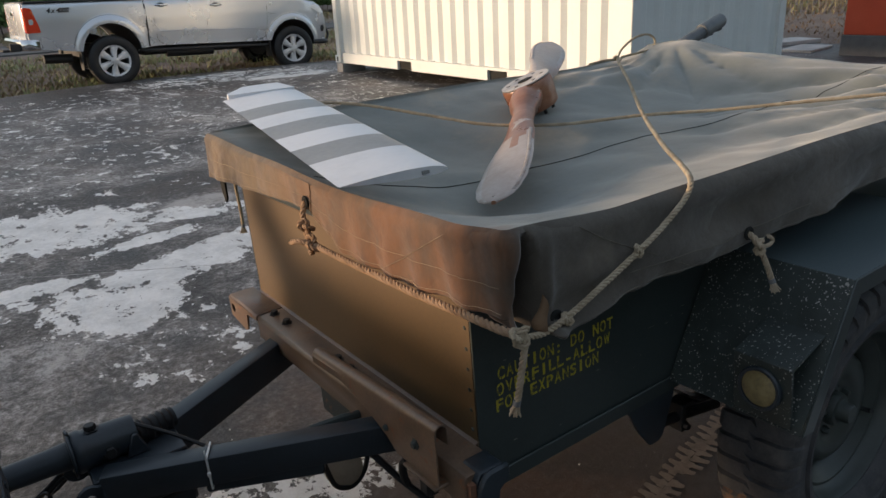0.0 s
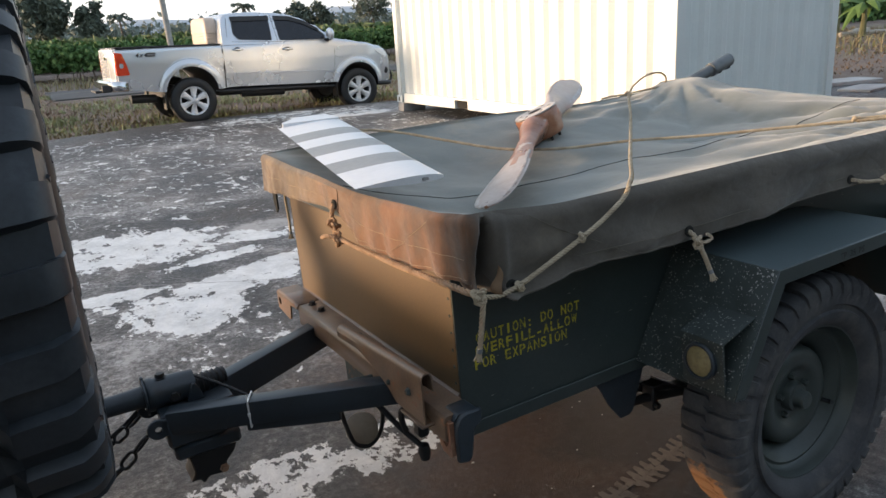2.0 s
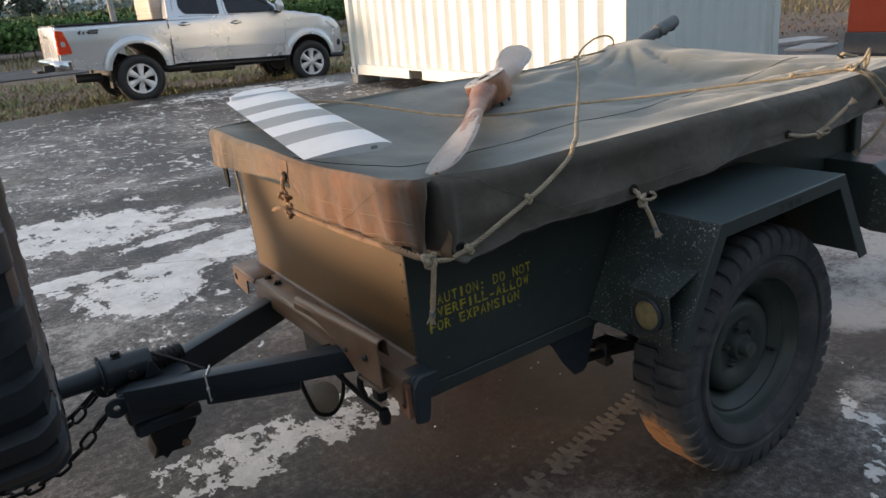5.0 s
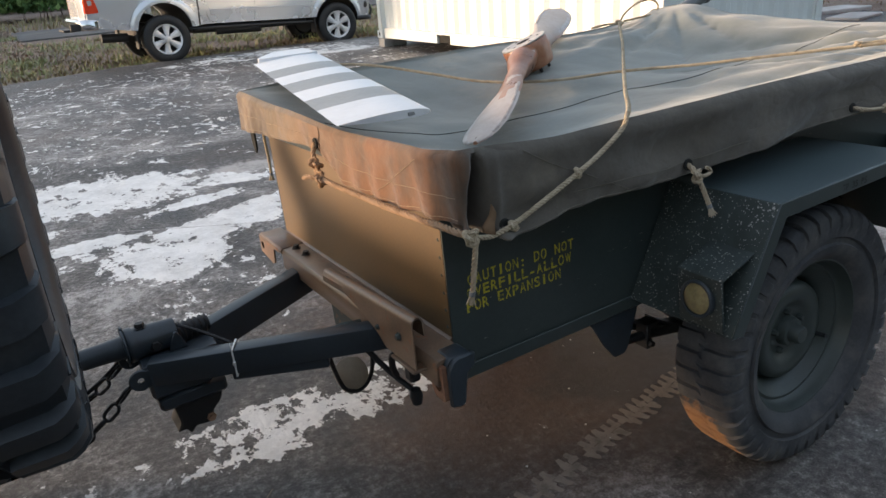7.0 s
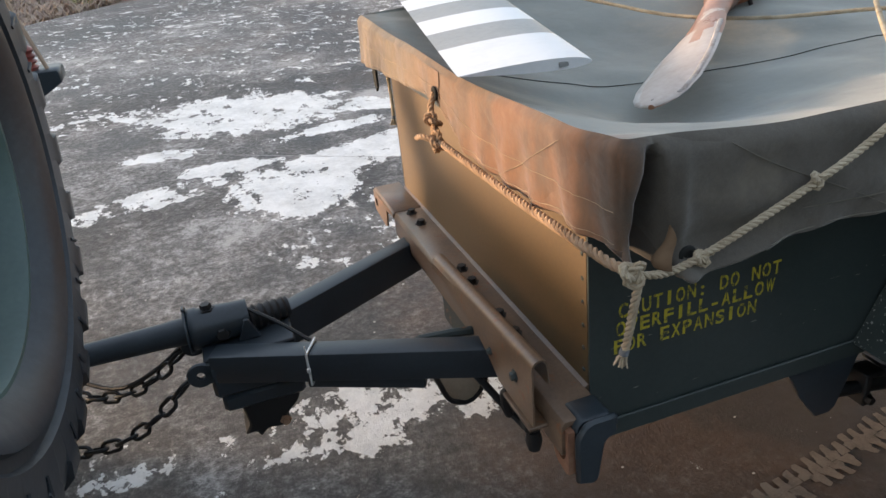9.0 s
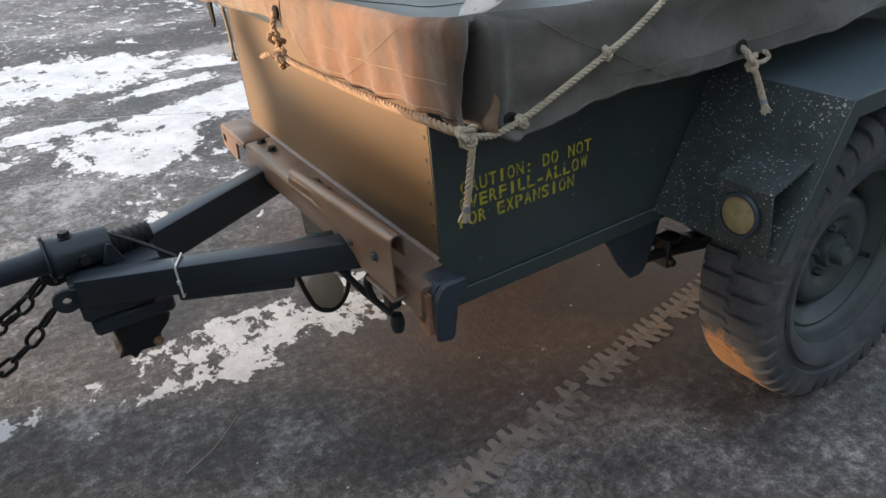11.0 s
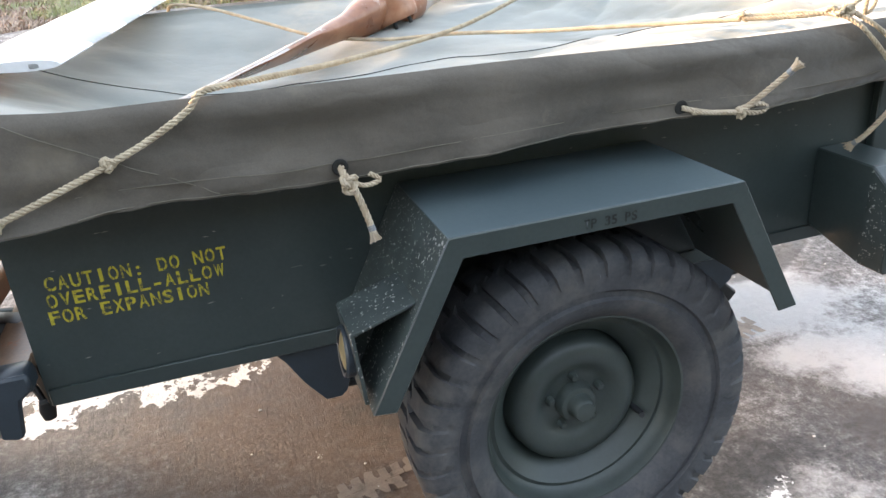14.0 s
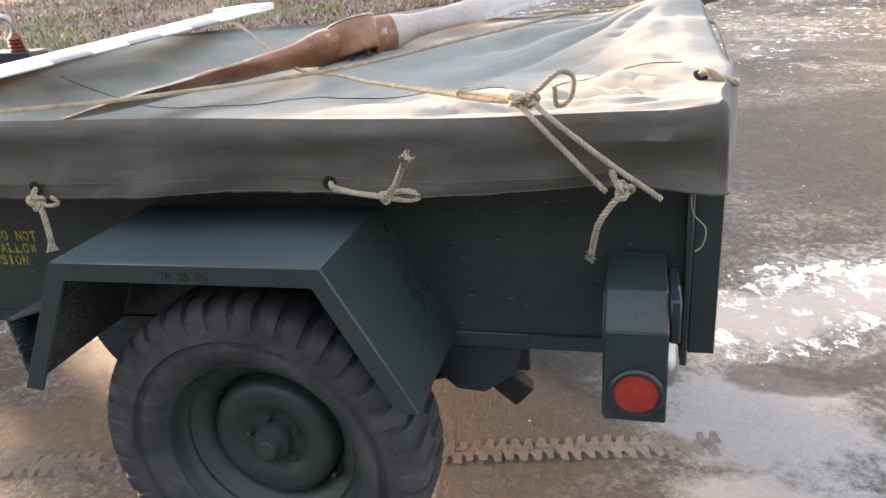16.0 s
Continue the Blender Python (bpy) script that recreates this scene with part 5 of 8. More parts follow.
def jeep_tail():
    bm = bmesh.new()
    box(bm, -2.6, -0.24, 0.72, 2.42, 0.46, 0.84, 0.03, None, 2)
    part("tub", bm, olive, jeep)
    bm = bmesh.new()
    box(bm, -0.24, -0.16, 0.70, 2.40, 0.42, 0.53, 0.01)
    part("rear_bumper", bm, olive_dark, jeep)
    for x, y in ((-2.2, 0.62), (-2.2, 2.02), (-0.75, 0.62), (-0.75, 2.02)):
        m = Matrix.Translation((x, y + 0.07, 0.385)) @ pose(0, 0, 0, 90, 0, 0)
        part("road_tyre", tyre_mesh(m, 0.384, 0.09, 40), rubber_dark, jeep)
    # spare wheel on the tail
    m = Matrix.Translation((-0.032, 0.926, 1.088)) @ pose(0, 0, 0, 0, 0, -3.5) @ pose(0, 0, 0, 0, 90, 0)
    bm = bmesh.new()
    lathe(bm, [(0.234, 0.052), (0.240, 0.060), (0.237, 0.070), (0.229, 0.069), (0.222, 0.058), (0.214, 0.030), (0.200, 0.012), (0.186, 0.010), (0.178, 0.020), (0.174, 0.046), (0.168, 0.058), (0.155, 0.062), (0.130, 0.058),
               (0.112, 0.040), (0.100, 0.034), (0.060, 0.034), (0.050, 0.040), (0.045, 0.040)], m, 72)
    w = part("spare_wheel", bm, spare_paint, jeep)
    for k in range(5):
        a = 2 * math.pi * k / 5 + 0.2
        bm = bmesh.new()
        lathe(bm, [(0.0004, 0.024), (0.009, 0.022), (0.013, 0.012), (0.013, -0.004)], m @ Matrix.Translation((0.080 * math.cos(a), 0.080 * math.sin(a), 0.036)), 6)
        part("wheel_nut", bm, black_iron, w)
    # raised ribs and size marks on the side wall
    bm = bmesh.new()
    for k in range(34):
        a = 2 * math.pi * k / 34
        if k % 9 > 5:
            continue
        p = [m @ Vector((r * math.cos(a + da), r * math.sin(a + da), 0.0985)) for r, da in ((0.318, 0), (0.330, 0.004), (0.342, 0.010))]
        tube(bm, p, 0.0028, 5)
    marks = bm
    part("spare_tyre", tyre_mesh(m, 0.388, 0.100, 27, 8, deep=0.018, fill=0.255, reach=0.050), spare_rubber, w, "black military tyre with deep lugs")
    tagged(part("sidewall_marks", marks, spare_rubber, w), kind="stuff")
    bm = bmesh.new()
    box(bm, -0.20, -0.06, 0.85, 0.99, 1.02, 1.16, 0.01)
    box(bm, -0.20, -0.17, 0.88, 0.96, 0.60, 1.10, 0.005)
    part("wheel_carrier", bm, olive_dark, jeep)
    bm = bmesh.new()
    box(bm, -0.16, -0.10, 1.29, 1.39, 0.50, 0.60, 0.012)
    tube(bm, curve_points([(-0.13, 1.335, 0.56), (-0.085, 1.335, 0.55), (-0.075, 1.335, 0.60), (-0.085, 1.335, 0.65), (-0.12, 1.335, 0.66)], 0.012), 0.018, 10)
    part("pintle_hook", bm, black_iron, jeep)
    # tail lamp
    bm = bmesh.new()
    lathe(bm, [(0.0005, 0), (0.030, 0), (0.038, 0.03), (0.040, 0.09), (0.036, 0.13), (0.0005, 0.132)], Matrix.Translation((-0.112, 1.76, 0.415)) @ pose(0, 0, 0, -8, 6, 0), 20)
    lamp = part("tail_lamp", bm, olive_dark, jeep)
    bm = bmesh.new()
    lathe(bm, [(0.0005, 0.004), (0.028, 0.003), (0.034, 0)], Matrix.Translation((-0.115, 1.745, 0.548)) @ pose(0, 0, 0, -8, 6, 0), 20)
    part("lens", bm, surface("grey_ribbed_glass", (0.45, 0.45, 0.44), rough=0.25), lamp)
    # aerial mount on a bracket
    bm = bmesh.new()
    prism(bm, [(-0.27, 0.930), (-0.036, 0.930), (-0.030, 0.924), (-0.030, 0.896), (-0.141, 0.830), (-0.27, 0.75)], "y", 2.31, 2.42, 0.003)
    bracket = part("aerial_bracket", bm, olive_dark, jeep)
    bm = bmesh.new()
    prof = [(0.0005, 0), (0.034, 0)]
    for k in range(4):
        prof += [(0.035, 0.003 + 0.015 * k), (0.038, 0.008 + 0.015 * k), (0.030, 0.014 + 0.015 * k)]
    prof += [(0.022, 0.066), (0.016, 0.075), (0.0005, 0.076)]
    lathe(bm, prof, Matrix.Translation((-0.118, 2.36, 0.930)), 24)
    part("aerial_insulator", bm, surface("brown_red_insulator", (0.24, 0.055, 0.042), rough=0.35), bracket, "ribbed red-brown aerial insulator")
    bm = bmesh.new()
    tube(bm, curve_points([(-0.118, 2.36, 1.00), (-0.118, 2.36, 1.04), (-0.136, 2.36, 1.065), (-0.176, 2.36, 1.07)], 0.01), 0.014, 10)
    part("aerial_elbow", bm, bare_steel, bracket)
    bm = bmesh.new()
    tube(bm, [(-0.060, 2.34, 0.931), (-0.096, 2.35, 1.06), (-0.136, 2.37, 1.24)], 0.006, 6)
    part("tie_strap", bm, surface("tan_strap", (0.35, 0.26, 0.19), rough=0.8), bracket)


jeep_tail()


# ---- canvas cover ----
CX0, CX1, CY0, CY1 = 0.735, 2.612, 0.700, 1.985


def ease(t):
    t = min(1, max(0, t))
    return t * t * (3 - 2 * t)


def along(v, stops):
    """Smooth values between stops (place, value)."""
    if v <= stops[0][0]:
        return stops[0][1]
    for (a, p), (b, q) in zip(stops, stops[1:]):
        if v <= b:
            return p + (q - p) * ease((v - a) / (b - a))
    return stops[-1][1]


def edge_z(x, y):
    """Height of the cover's upper edge at a place on its outline."""
    near = along(x, [(0.74, 1.070), (1.0, 1.050), (1.5, 1.046), (2.2, 1.032), (2.5, 1.036), (2.65, 1.046)])
    far = along(x, [(0.74, 1.078), (1.1, 1.087), (1.6, 1.086), (2.2, 1.070), (2.45, 1.076), (2.69, 1.112)])
    front = along(y, [(0.70, 1.070), (0.85, 1.056), (1.2, 1.046), (1.6, 1.062), (1.98, 1.078)])
    rear = along(y, [(0.70, 1.050), (1.05, 1.045), (1.30, 1.060), (1.55, 1.082), (1.80, 1.128), (1.98, 1.112)])
    d = {near: abs(y - CY0), far: abs(y - CY1), front: abs(x - CX0), rear: abs(x - CX1)}
    tot = sum(1 / (v + 0.01) ** 2 for v in d.values())
    return sum(k / (v + 0.01) ** 2 for k, v in d.items()) / tot


def cover_z(x, y):
    """Height of the cover's top."""
    u, v = (x - CX0) / (CX1 - CX0), (y - CY0) / (CY1 - CY0)
    u, v = min(1, max(0, u)), min(1, max(0, v))
    deep = along(u, [(0, 0.128), (0.25, 0.132), (0.55, 0.092), (0.8, 0.06), (1, 0.04)])
    sag = deep * max(0, math.sin(math.pi * v)) ** 0.75 * max(0, math.sin(math.pi * min(0.5, u * 1.7))) ** 0.8 * ease((1 - u) * 6)
    z = edge_z(x, y) - sag
    z -= 0.036 * math.exp(-((x - 1.10) ** 2 + (y - 1.17) ** 2) / 0.030)      # pressed down by the propeller
    z -= 0.016 * math.exp(-((x - 0.88) ** 2 + (y - 0.88) ** 2) / 0.022)
    # folds that run out from the near rear tie and the far rear stake
    for cx, cy, n, amp, reach, ph in ((2.31, 0.72, 18, 0.018, 0.45, 0.4), (2.66, 0.74, 23, 0.024, 0.62, 0.7), (2.58, 1.83, 17, 0.026, 0.50, 1.2)):
        dx, dy = x - cx, y - cy
        r = math.hypot(dx, dy)
        crease = 2 * abs(math.sin(0.5 * n * math.atan2(dy, dx) + ph)) ** 0.7 - 1.1
        z += amp * 0.8 * crease * ease(r / 0.36) * math.exp(-r / reach) * ease(min(u, 1 - u, v, 1 - v) / 0.09)
    z += 0.016 * noise.noise((x * 2.6, y * 3.4, 1)) * ease(min(u, v, 1 - v) / 0.15) * (0.4 + 0.6 * ease((u - 0.15) / 0.25))
    z += 0.009 * noise.noise((x * 5.5 + y * 2, y * 7.0, 2)) * ease(min(u, v, 1 - v, 1 - u) / 0.08)
    z += 0.0035 * noise.noise((x * 12, y * 12, 4)) * ease(min(u, v, 1 - v, 1 - u) / 0.05)
    return z


def hem_z(x, y, side):
    if side == "near":
        return along(x, [(0.70, 0.925), (0.83, 0.893), (1.05, 0.902), (1.33, 0.890), (1.65, 0.902), (1.95, 0.906), (2.2, 0.903), (2.45, 0.915), (2.69, 0.905)])
    if side == "front":
        return along(y, [(0.70, 0.930), (0.80, 0.926), (0.98, 0.915), (1.18, 0.920), (1.26, 0.950), (1.34, 0.984), (1.40, 0.982), (1.7, 0.968), (1.98, 0.955)])
    if side == "rear":
        return along(y, [(0.70, 0.905), (1.2, 0.93), (1.98, 0.94)])
    return along(x, [(0.74, 0.955), (1.5, 0.96), (2.69, 0.95)])


def cover_outline():
    """Points round the outline: x, y, outward normal, side."""
    r, pts = 0.022, []
    def straight(a, b, n, side, step):
        k = int(math.hypot(b[0] - a[0], b[1] - a[1]) / step)
        for i in range(k):
            t = i / k
            pts.append((a[0] + (b[0] - a[0]) * t, a[1] + (b[1] - a[1]) * t, n[0], n[1], side))
    def corner(cx, cy, a0, s0, s1):
        for i in range(7):
            a = radians(a0 + 90 * i / 7)
            pts.append((cx + r * math.cos(a), cy + r * math.sin(a), math.cos(a), math.sin(a), s0 if i < 4 else s1))
    straight((CX0 + r, CY0), (0.87, CY0), (0, -1), "near", 0.004)
    straight((0.87, CY0), (CX1 - r, CY0), (0, -1), "near", 0.012)
    side = list(pts)
    corner(CX1 - r, CY0 + r, -90, "near", "rear")
    k = len(pts)
    straight((CX1, CY0 + r), (CX1, CY1 - r), (1, 0), "rear", 0.014)
    for i in range(k, len(pts)):        # the rear edge bellies out
        x, y, nx, ny, s = pts[i]
        pts[i] = (x + 0.045 * ease((y - 0.73) / 0.28) * ease((1.95 - y) / 0.3), y, nx, ny, s)
    corner(CX1 - r, CY1 - r, 0, "rear", "far")
    pts += [(x, CY1, 0, 1, "far") for x, y, nx, ny, s in reversed(side)]
    corner(CX0 + r, CY1 - r, 90, "far", "front")
    straight((CX0, CY1 - r), (CX0, CY0 + r), (-1, 0), "front", 0.007)
    corner(CX0 + r, CY0 + r, 180, "front", "near")
    return pts


def skirt_out(x, y, side, d):
    """How far the skirt stands out at depth d (0 at the edge, 1 at the hem)."""
    if side == "front":
        w = 0.004 * math.sin(y * 62 + 3 * noise.noise((y * 7, 0, 0)) + 1.5 * d) * ease((1.30 - y) / 0.15) + 0.003 * math.sin(y * 38) * ease((y - 1.3) / 0.1)
        w += 0.010 * (abs(noise.noise((y * 20 + d * 2.6, d * 1.5, 6))) - 0.2) * (0.5 + 0.5 * ease((1.35 - y) / 0.2)) + 0.0025 * noise.noise((y * 44 + d * 3, d * 2, 8))
        taper = 0.008 * ease((1.30 - y) / 0.45)
        return (d * (0.006 + w) + 0.005 * noise.noise((y * 12, d * 2, 2)) * d) * ease((y - CY0) / 0.06) - taper * d
    if side == "near":
        w = 0.022 * noise.noise((x * 3.5, d * 2.2, 9)) + 0.015 * noise.noise((x * 7 + d * 2.5, d * 3.5, 5)) + 0.008 * noise.noise((x * 13 + d * 8, d * 6, 2)) + 0.004 * noise.noise((x * 24 + d * 5, d * 5, 3))
        fold = -0.11 * math.exp(-((x - 0.776) / (0.007 + 0.014 * d)) ** 4) + 0.006 * math.exp(-((x - 0.815) / 0.012) ** 2)
        sink = -0.010 * math.exp(-((x - 1.33) / 0.09) ** 2) - 0.009 * math.exp(-((x - 1.95) / 0.08) ** 2) - 0.010 * math.exp(-((x - 2.47) / 0.07) ** 2)
        roll = (0.009 * math.exp(-((d - 0.22) / 0.12) ** 2) - 0.010 * math.exp(-((d - 0.52) / 0.16) ** 2)) * (0.6 + noise.noise((x * 2.3, 4, 4)))
        roll += 0.017 * noise.noise((x * 2.1 + d * 1.8, d * 4.0, 12)) * ease(d / 0.3)
        return d * (w + 0.006 + sink) + roll + fold * ease((d - 0.06) / 0.30)
    return d * (0.004 + 0.005 * noise.noise((x * 8, y * 8, 3)))


def surface_point(i_pt, d):
    x, y, nx, ny, side = i_pt
    top = edge_z(x, y)
    hem = hem_z(x, y, side)
    o = skirt_out(x, y, side, d)
    return Vector((x + nx * o, y + ny * o, top + (hem - top) * d - 0.0))


def canvas_cover():
    pts = cover_outline()
    n = len(pts)
    bm = bmesh.new()
    rings = []
    for d in (1.0, 0.985, 0.9, 0.78, 0.64, 0.5, 0.36, 0.24, 0.14):
        rings.append([bm.verts.new(surface_point(p, d)) for p in pts])
    # rounded upper edge, then rings that close in on the middle line
    for off, drop in ((0.004, 0.010), (0.012, 0.003)):
        rings.append([bm.verts.new(Vector((x - nx * off, y - ny * off, edge_z(x, y) - drop))) for x, y, nx, ny, s in pts])
    mx0, mx1, my = CX0 + 0.60, CX1 - 0.60, (CY0 + CY1) / 2
    ws = [0.02, 0.035, 0.05, 0.07, 0.085, 0.10, 0.12, 0.14, 0.18, 0.22, 0.26, 0.30, 0.34, 0.38, 0.42, 0.46, 0.50, 0.55, 0.60, 0.65, 0.70, 0.75, 0.80, 0.85, 0.90, 0.95, 1.0]
    for w in ws:
        ring = []
        for x, y, nx, ny, s in pts:
            tx = min(mx1, max(mx0, x))
            px, py = x + (tx - x) * w, y + (my - y) * w
            ring.append(bm.verts.new((px, py, cover_z(px, py) - 0.004 * (1 - w) ** 8)))
        rings.append(ring)
    for k, (a, b) in enumerate(zip(rings, rings[1:])):
        for i in range(n):
            j = (i + 1) % n
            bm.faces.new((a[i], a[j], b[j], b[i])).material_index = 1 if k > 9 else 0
    bmesh.ops.remove_doubles(bm, verts=rings[-1], dist=0.0004)
    bmesh.ops.recalc_face_normals(bm, faces=bm.faces)
    cov = thing("canvas_cover", (1.71, 1.34, 0.96), TRAILER, "faded olive canvas cover tied down over the trailer", "cover")
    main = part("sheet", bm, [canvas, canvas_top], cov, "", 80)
    mod = main.modifiers.new("thickness", 'SOLIDIFY')
    mod.thickness, mod.offset = 0.003, -1
    # two rows of stitching along the skirt and the flap seams
    def stitch(name, line, mat, r=0.0008, dash=0.008):
        b = bmesh.new()
        q = curve_points(line, 0.004)
        if dash:
            k = 2
            for i in range(0, len(q) - k, k + 1):
                tube(b, q[i:i + k + 1], r, 4)
        else:
            tube(b, q, r, 5)
        return part(name, b, mat, cov)
    seam_pale = surface("faded_seam_thread", (0.17, 0.155, 0.125), rough=0.9, spec=0.1)
    seam_brown = surface("brown_seam", (0.075, 0.048, 0.030), rough=0.9, spec=0.1)
    near = [p for p in pts if p[4] == "near" and p[3] == -1]
    def on(p, d, out=0.0022):
        v = surface_point(p, d)
        return v + Vector((p[2], p[3], 0)) * out * 0.7
    stitch("stitching", [on(p, 0.80, 0.0012) for p in near[34::3]], seam_pale, 0.0007, 0)
    stitch("stitching", [on(p, 0.975, 0.0015) for p in near[34::3]], seam_pale, 0.0008, 0)
    def front_at(y, d):
        return on((CX0, y, -1, 0, "front"), d, 0.0022)
    for d0, d1 in ((0.56, 0.64), (0.90, 0.94)):
        stitch("stitching", [front_at(1.95 - 1.23 * k / 150, d0 + (d1 - d0) * k / 150) for k in range(151)], thread, 0.00045, 0)
    # diagonal seams at the near corner
    stitch("stitching", [front_at(0.845 + 0.20 * k / 40, 0.16 + 0.76 * k / 40) for k in range(41)], thread, 0.00045, 0)
    stitch("stitching", [on((0.88 + 0.26 * k / 40, CY0, 0, -1, "near"), 0.10 + 0.85 * k / 40) for k in range(41)], seam_pale, 0.0007, 0)
    # lapped panel edge of the front, and the long seam over the top
    stitch("seam", [front_at(1.312, 0.10 + 0.87 * k / 20) for k in range(21)], seam_brown, 0.0010, 0)
    line = []
    for k in range(30):
        t = k / 29
        x = 0.80 + (2.56 - 0.80) * t
        y = 1.43 - 0.37 * t + 0.02 * math.sin(t * 5)
        line.append((x, y, cover_z(x, y) + 0.0015))
    stitch("seam", line, seam_hole_dark, 0.0010, 0)
    return cov, pts


cover, OUTLINE = canvas_cover()


def eyelets():
    for name, p, w in (("near", (0.827, 0, 0.912), (0, -1, 0)), ("near", (1.326, 0, 0.915), (0, -1, 0)), ("near", (1.955, 0, 0.923), (0, -1, 0)), ("near", (2.453, 0, 0.925), (0, -1, 0)),
                       ("front", (0, 1.335, 1.000), (-1, 0, 0))):
        k = 0 if name == "near" else 1
        q = min((o for o in OUTLINE if o[4] == name), key=lambda o: abs(o[k] - p[k]))
        top, hem = edge_z(q[0], q[1]), hem_z(q[0], q[1], name)
        d = (top - p[2]) / (top - hem)
        bm = bmesh.new()
        grommet(bm, surface_point(q, min(d, 0.93)) + Vector((q[2], q[3], 0)) * 0.003, w)
        part("eyelet", bm, seam_hole_dark, cover)


eyelets()
bm = bmesh.new()
tube(bm, curve_points([(2.562, 0.695, 0.905), (2.562, 0.702, 0.892), (2.567, 0.704, 0.868), (2.586, 0.705, 0.845), (2.583, 0.706, 0.815), (2.572, 0.706, 0.805)], 0.006), 0.0012, 5)
part("loose_thread", bm, thread, cover)
bm = bmesh.new()
grommet(bm, (2.583, 0.905, cover_z(2.583, 0.905) + 0.004), (0.30, -0.40, 0.87))
part("eyelet", bm, seam_hole_dark, cover)

# folded flap hanging at the far front corner and the gathered fold at the near one
bm = bmesh.new()
prism(bm, [(1.935, 0.965), (1.975, 0.965), (1.972, 0.905), (1.955, 0.875), (1.940, 0.890)], "x", 0.758, 0.764, 0.001)
part("corner_flap", bm, seam_hole_dark, cover)
bm = bmesh.new()
rows = []
for k in range(9):
    t = k / 8
    z = 0.958 - 0.050 * t
    r = 0.003 + 0.011 * ease(t * 1.4) + 0.002 * math.sin(t * 9)
    cx = 0.797 - 0.006 * t + 0.004 * math.sin(t * 6)
    rows.append([bm.verts.new((cx + r * math.cos(a), 0.690 + r * math.sin(a) * 0.8, z - 0.004 * math.cos(a))) for a in [radians(80 + 22 * q) for q in range(10)]])
for a, b in zip(rows, rows[1:]):
    for j in range(9):
        bm.faces.new((a[j], a[j + 1], b[j + 1], b[j]))
bmesh.ops.recalc_face_normals(bm, faces=bm.faces)
bmesh.ops.solidify(bm, geom=bm.faces[:], thickness=0.0025)
# canvas made brown here to hold the low sun that strikes the edge
part("corner_fold", bm, surface("sun_tinted_canvas_fold", (0.165, 0.105, 0.062), rough=0.85, spec=0.2), cover, "brown rolled edge of the corner pleat with sunlight in its colour")


# ---- ropes ----
def rope(label, material, lines, knots=(), base=None):
    t = thing("rope", base or lines[0][0][0], TRAILER, label, "rope", "tie ropes")
    for ctrl, r, fray in lines:
        bm = bmesh.new()
        ends = cord(bm, ctrl, r, r * 4.6)
        c = part("cord", bm, material, t)
        if fray:
            part("frayed_end", frayed(ends), material, c)
            w = bmesh.new()
            a, b = Vector(ctrl[-1]), Vector(ctrl[-2])
            d = (b - a).normalized()
            for k in range(3):
                q = a + d * (0.003 + 0.0032 * k)
                tube(w, [q, q + d * 0.0028], r * 1.07, 10, True)
            part("whipping", w, surface("grey_twine", (0.20, 0.21, 0.22), rough=0.8), c, "grey twine whipping")
    for at, size, r, turn in knots:
        bm = bmesh.new()
        knot(bm, at, size * 0.85, r * 0.95, turn)
        part("knot", bm, material, t)
    return t


def over(x, y, lift=0.009):
    return (x, y, cover_z(x, y) + lift)


sk = 0.688   # the near skirt's face
rope("hemp rope knotted along the front hem, warm sunlight in its colour", hemp_sun_tint, [
    ([(0.728, 1.335, 1.000), (0.716, 1.330, 0.975), (0.716, 1.318, 0.945), (0.714, 1.300, 0.925)], 0.0066, False),
    ([(0.713, 1.290, 0.920), (0.718, 1.20, 0.915), (0.721, 1.08, 0.914), (0.722, 0.957, 0.915), (0.722, 0.83, 0.920), (0.721, 0.740, 0.925), (0.728, 0.700, 0.922), (0.745, 0.683, 0.915)], 0.0070, False),
    ([(0.705, 1.296, 0.922), (0.690, 1.318, 0.926), (0.686, 1.345, 0.918)], 0.0060, False),
], [((0.714, 1.318, 0.950), 0.0165, 0.0060, (0, 70, 20)), ((0.710, 1.292, 0.918), 0.0195, 0.0062, (20, 80, 0))])
rope("tan hemp rope led from the corner knot over the cover", hemp, [
    ([(0.735, 0.686, 0.916), (0.755, 0.681, 0.911), (0.790, 0.683, 0.905), (0.835, 0.684, 0.913), (0.885, sk - 0.004, 0.930), (0.995, sk - 0.004, 0.972), (1.060, sk - 0.003, 1.000), (1.120, sk - 0.001, 1.034),
      (1.148, 0.699, 1.056), (1.24, 0.785, 1.050), (1.42, 0.97, 1.036), (1.74, 1.29, 1.030), (2.02, 1.57, 1.056), (2.24, 1.80, 1.078), (2.335, 1.895, 1.086)], 0.0053, False),
    ([(2.335, 1.895, 1.082), (2.25, 1.885, 1.088), (2.17, 1.885, 1.084)], 0.0046, False),
    ([(2.335, 1.895, 1.084), (2.385, 1.915, 1.115), (2.465, 1.920, 1.148), (2.545, 1.920, 1.152), (2.585, 1.920, 1.126), (2.565, 1.920, 1.096), (2.485, 1.915, 1.090), (2.365, 1.900, 1.088)], 0.0046, False),
], [((0.742, 0.684, 0.915), 0.0150, 0.0060, (80, 0, 0)), ((0.838, 0.684, 0.912), 0.0096, 0.0053, (90, 0, 0)), ((1.000, 0.684, 0.975), 0.0088, 0.0049, (85, 20, 0)), ((2.325, 1.885, 1.086), 0.0150, 0.0052, (10, 20, 0))])
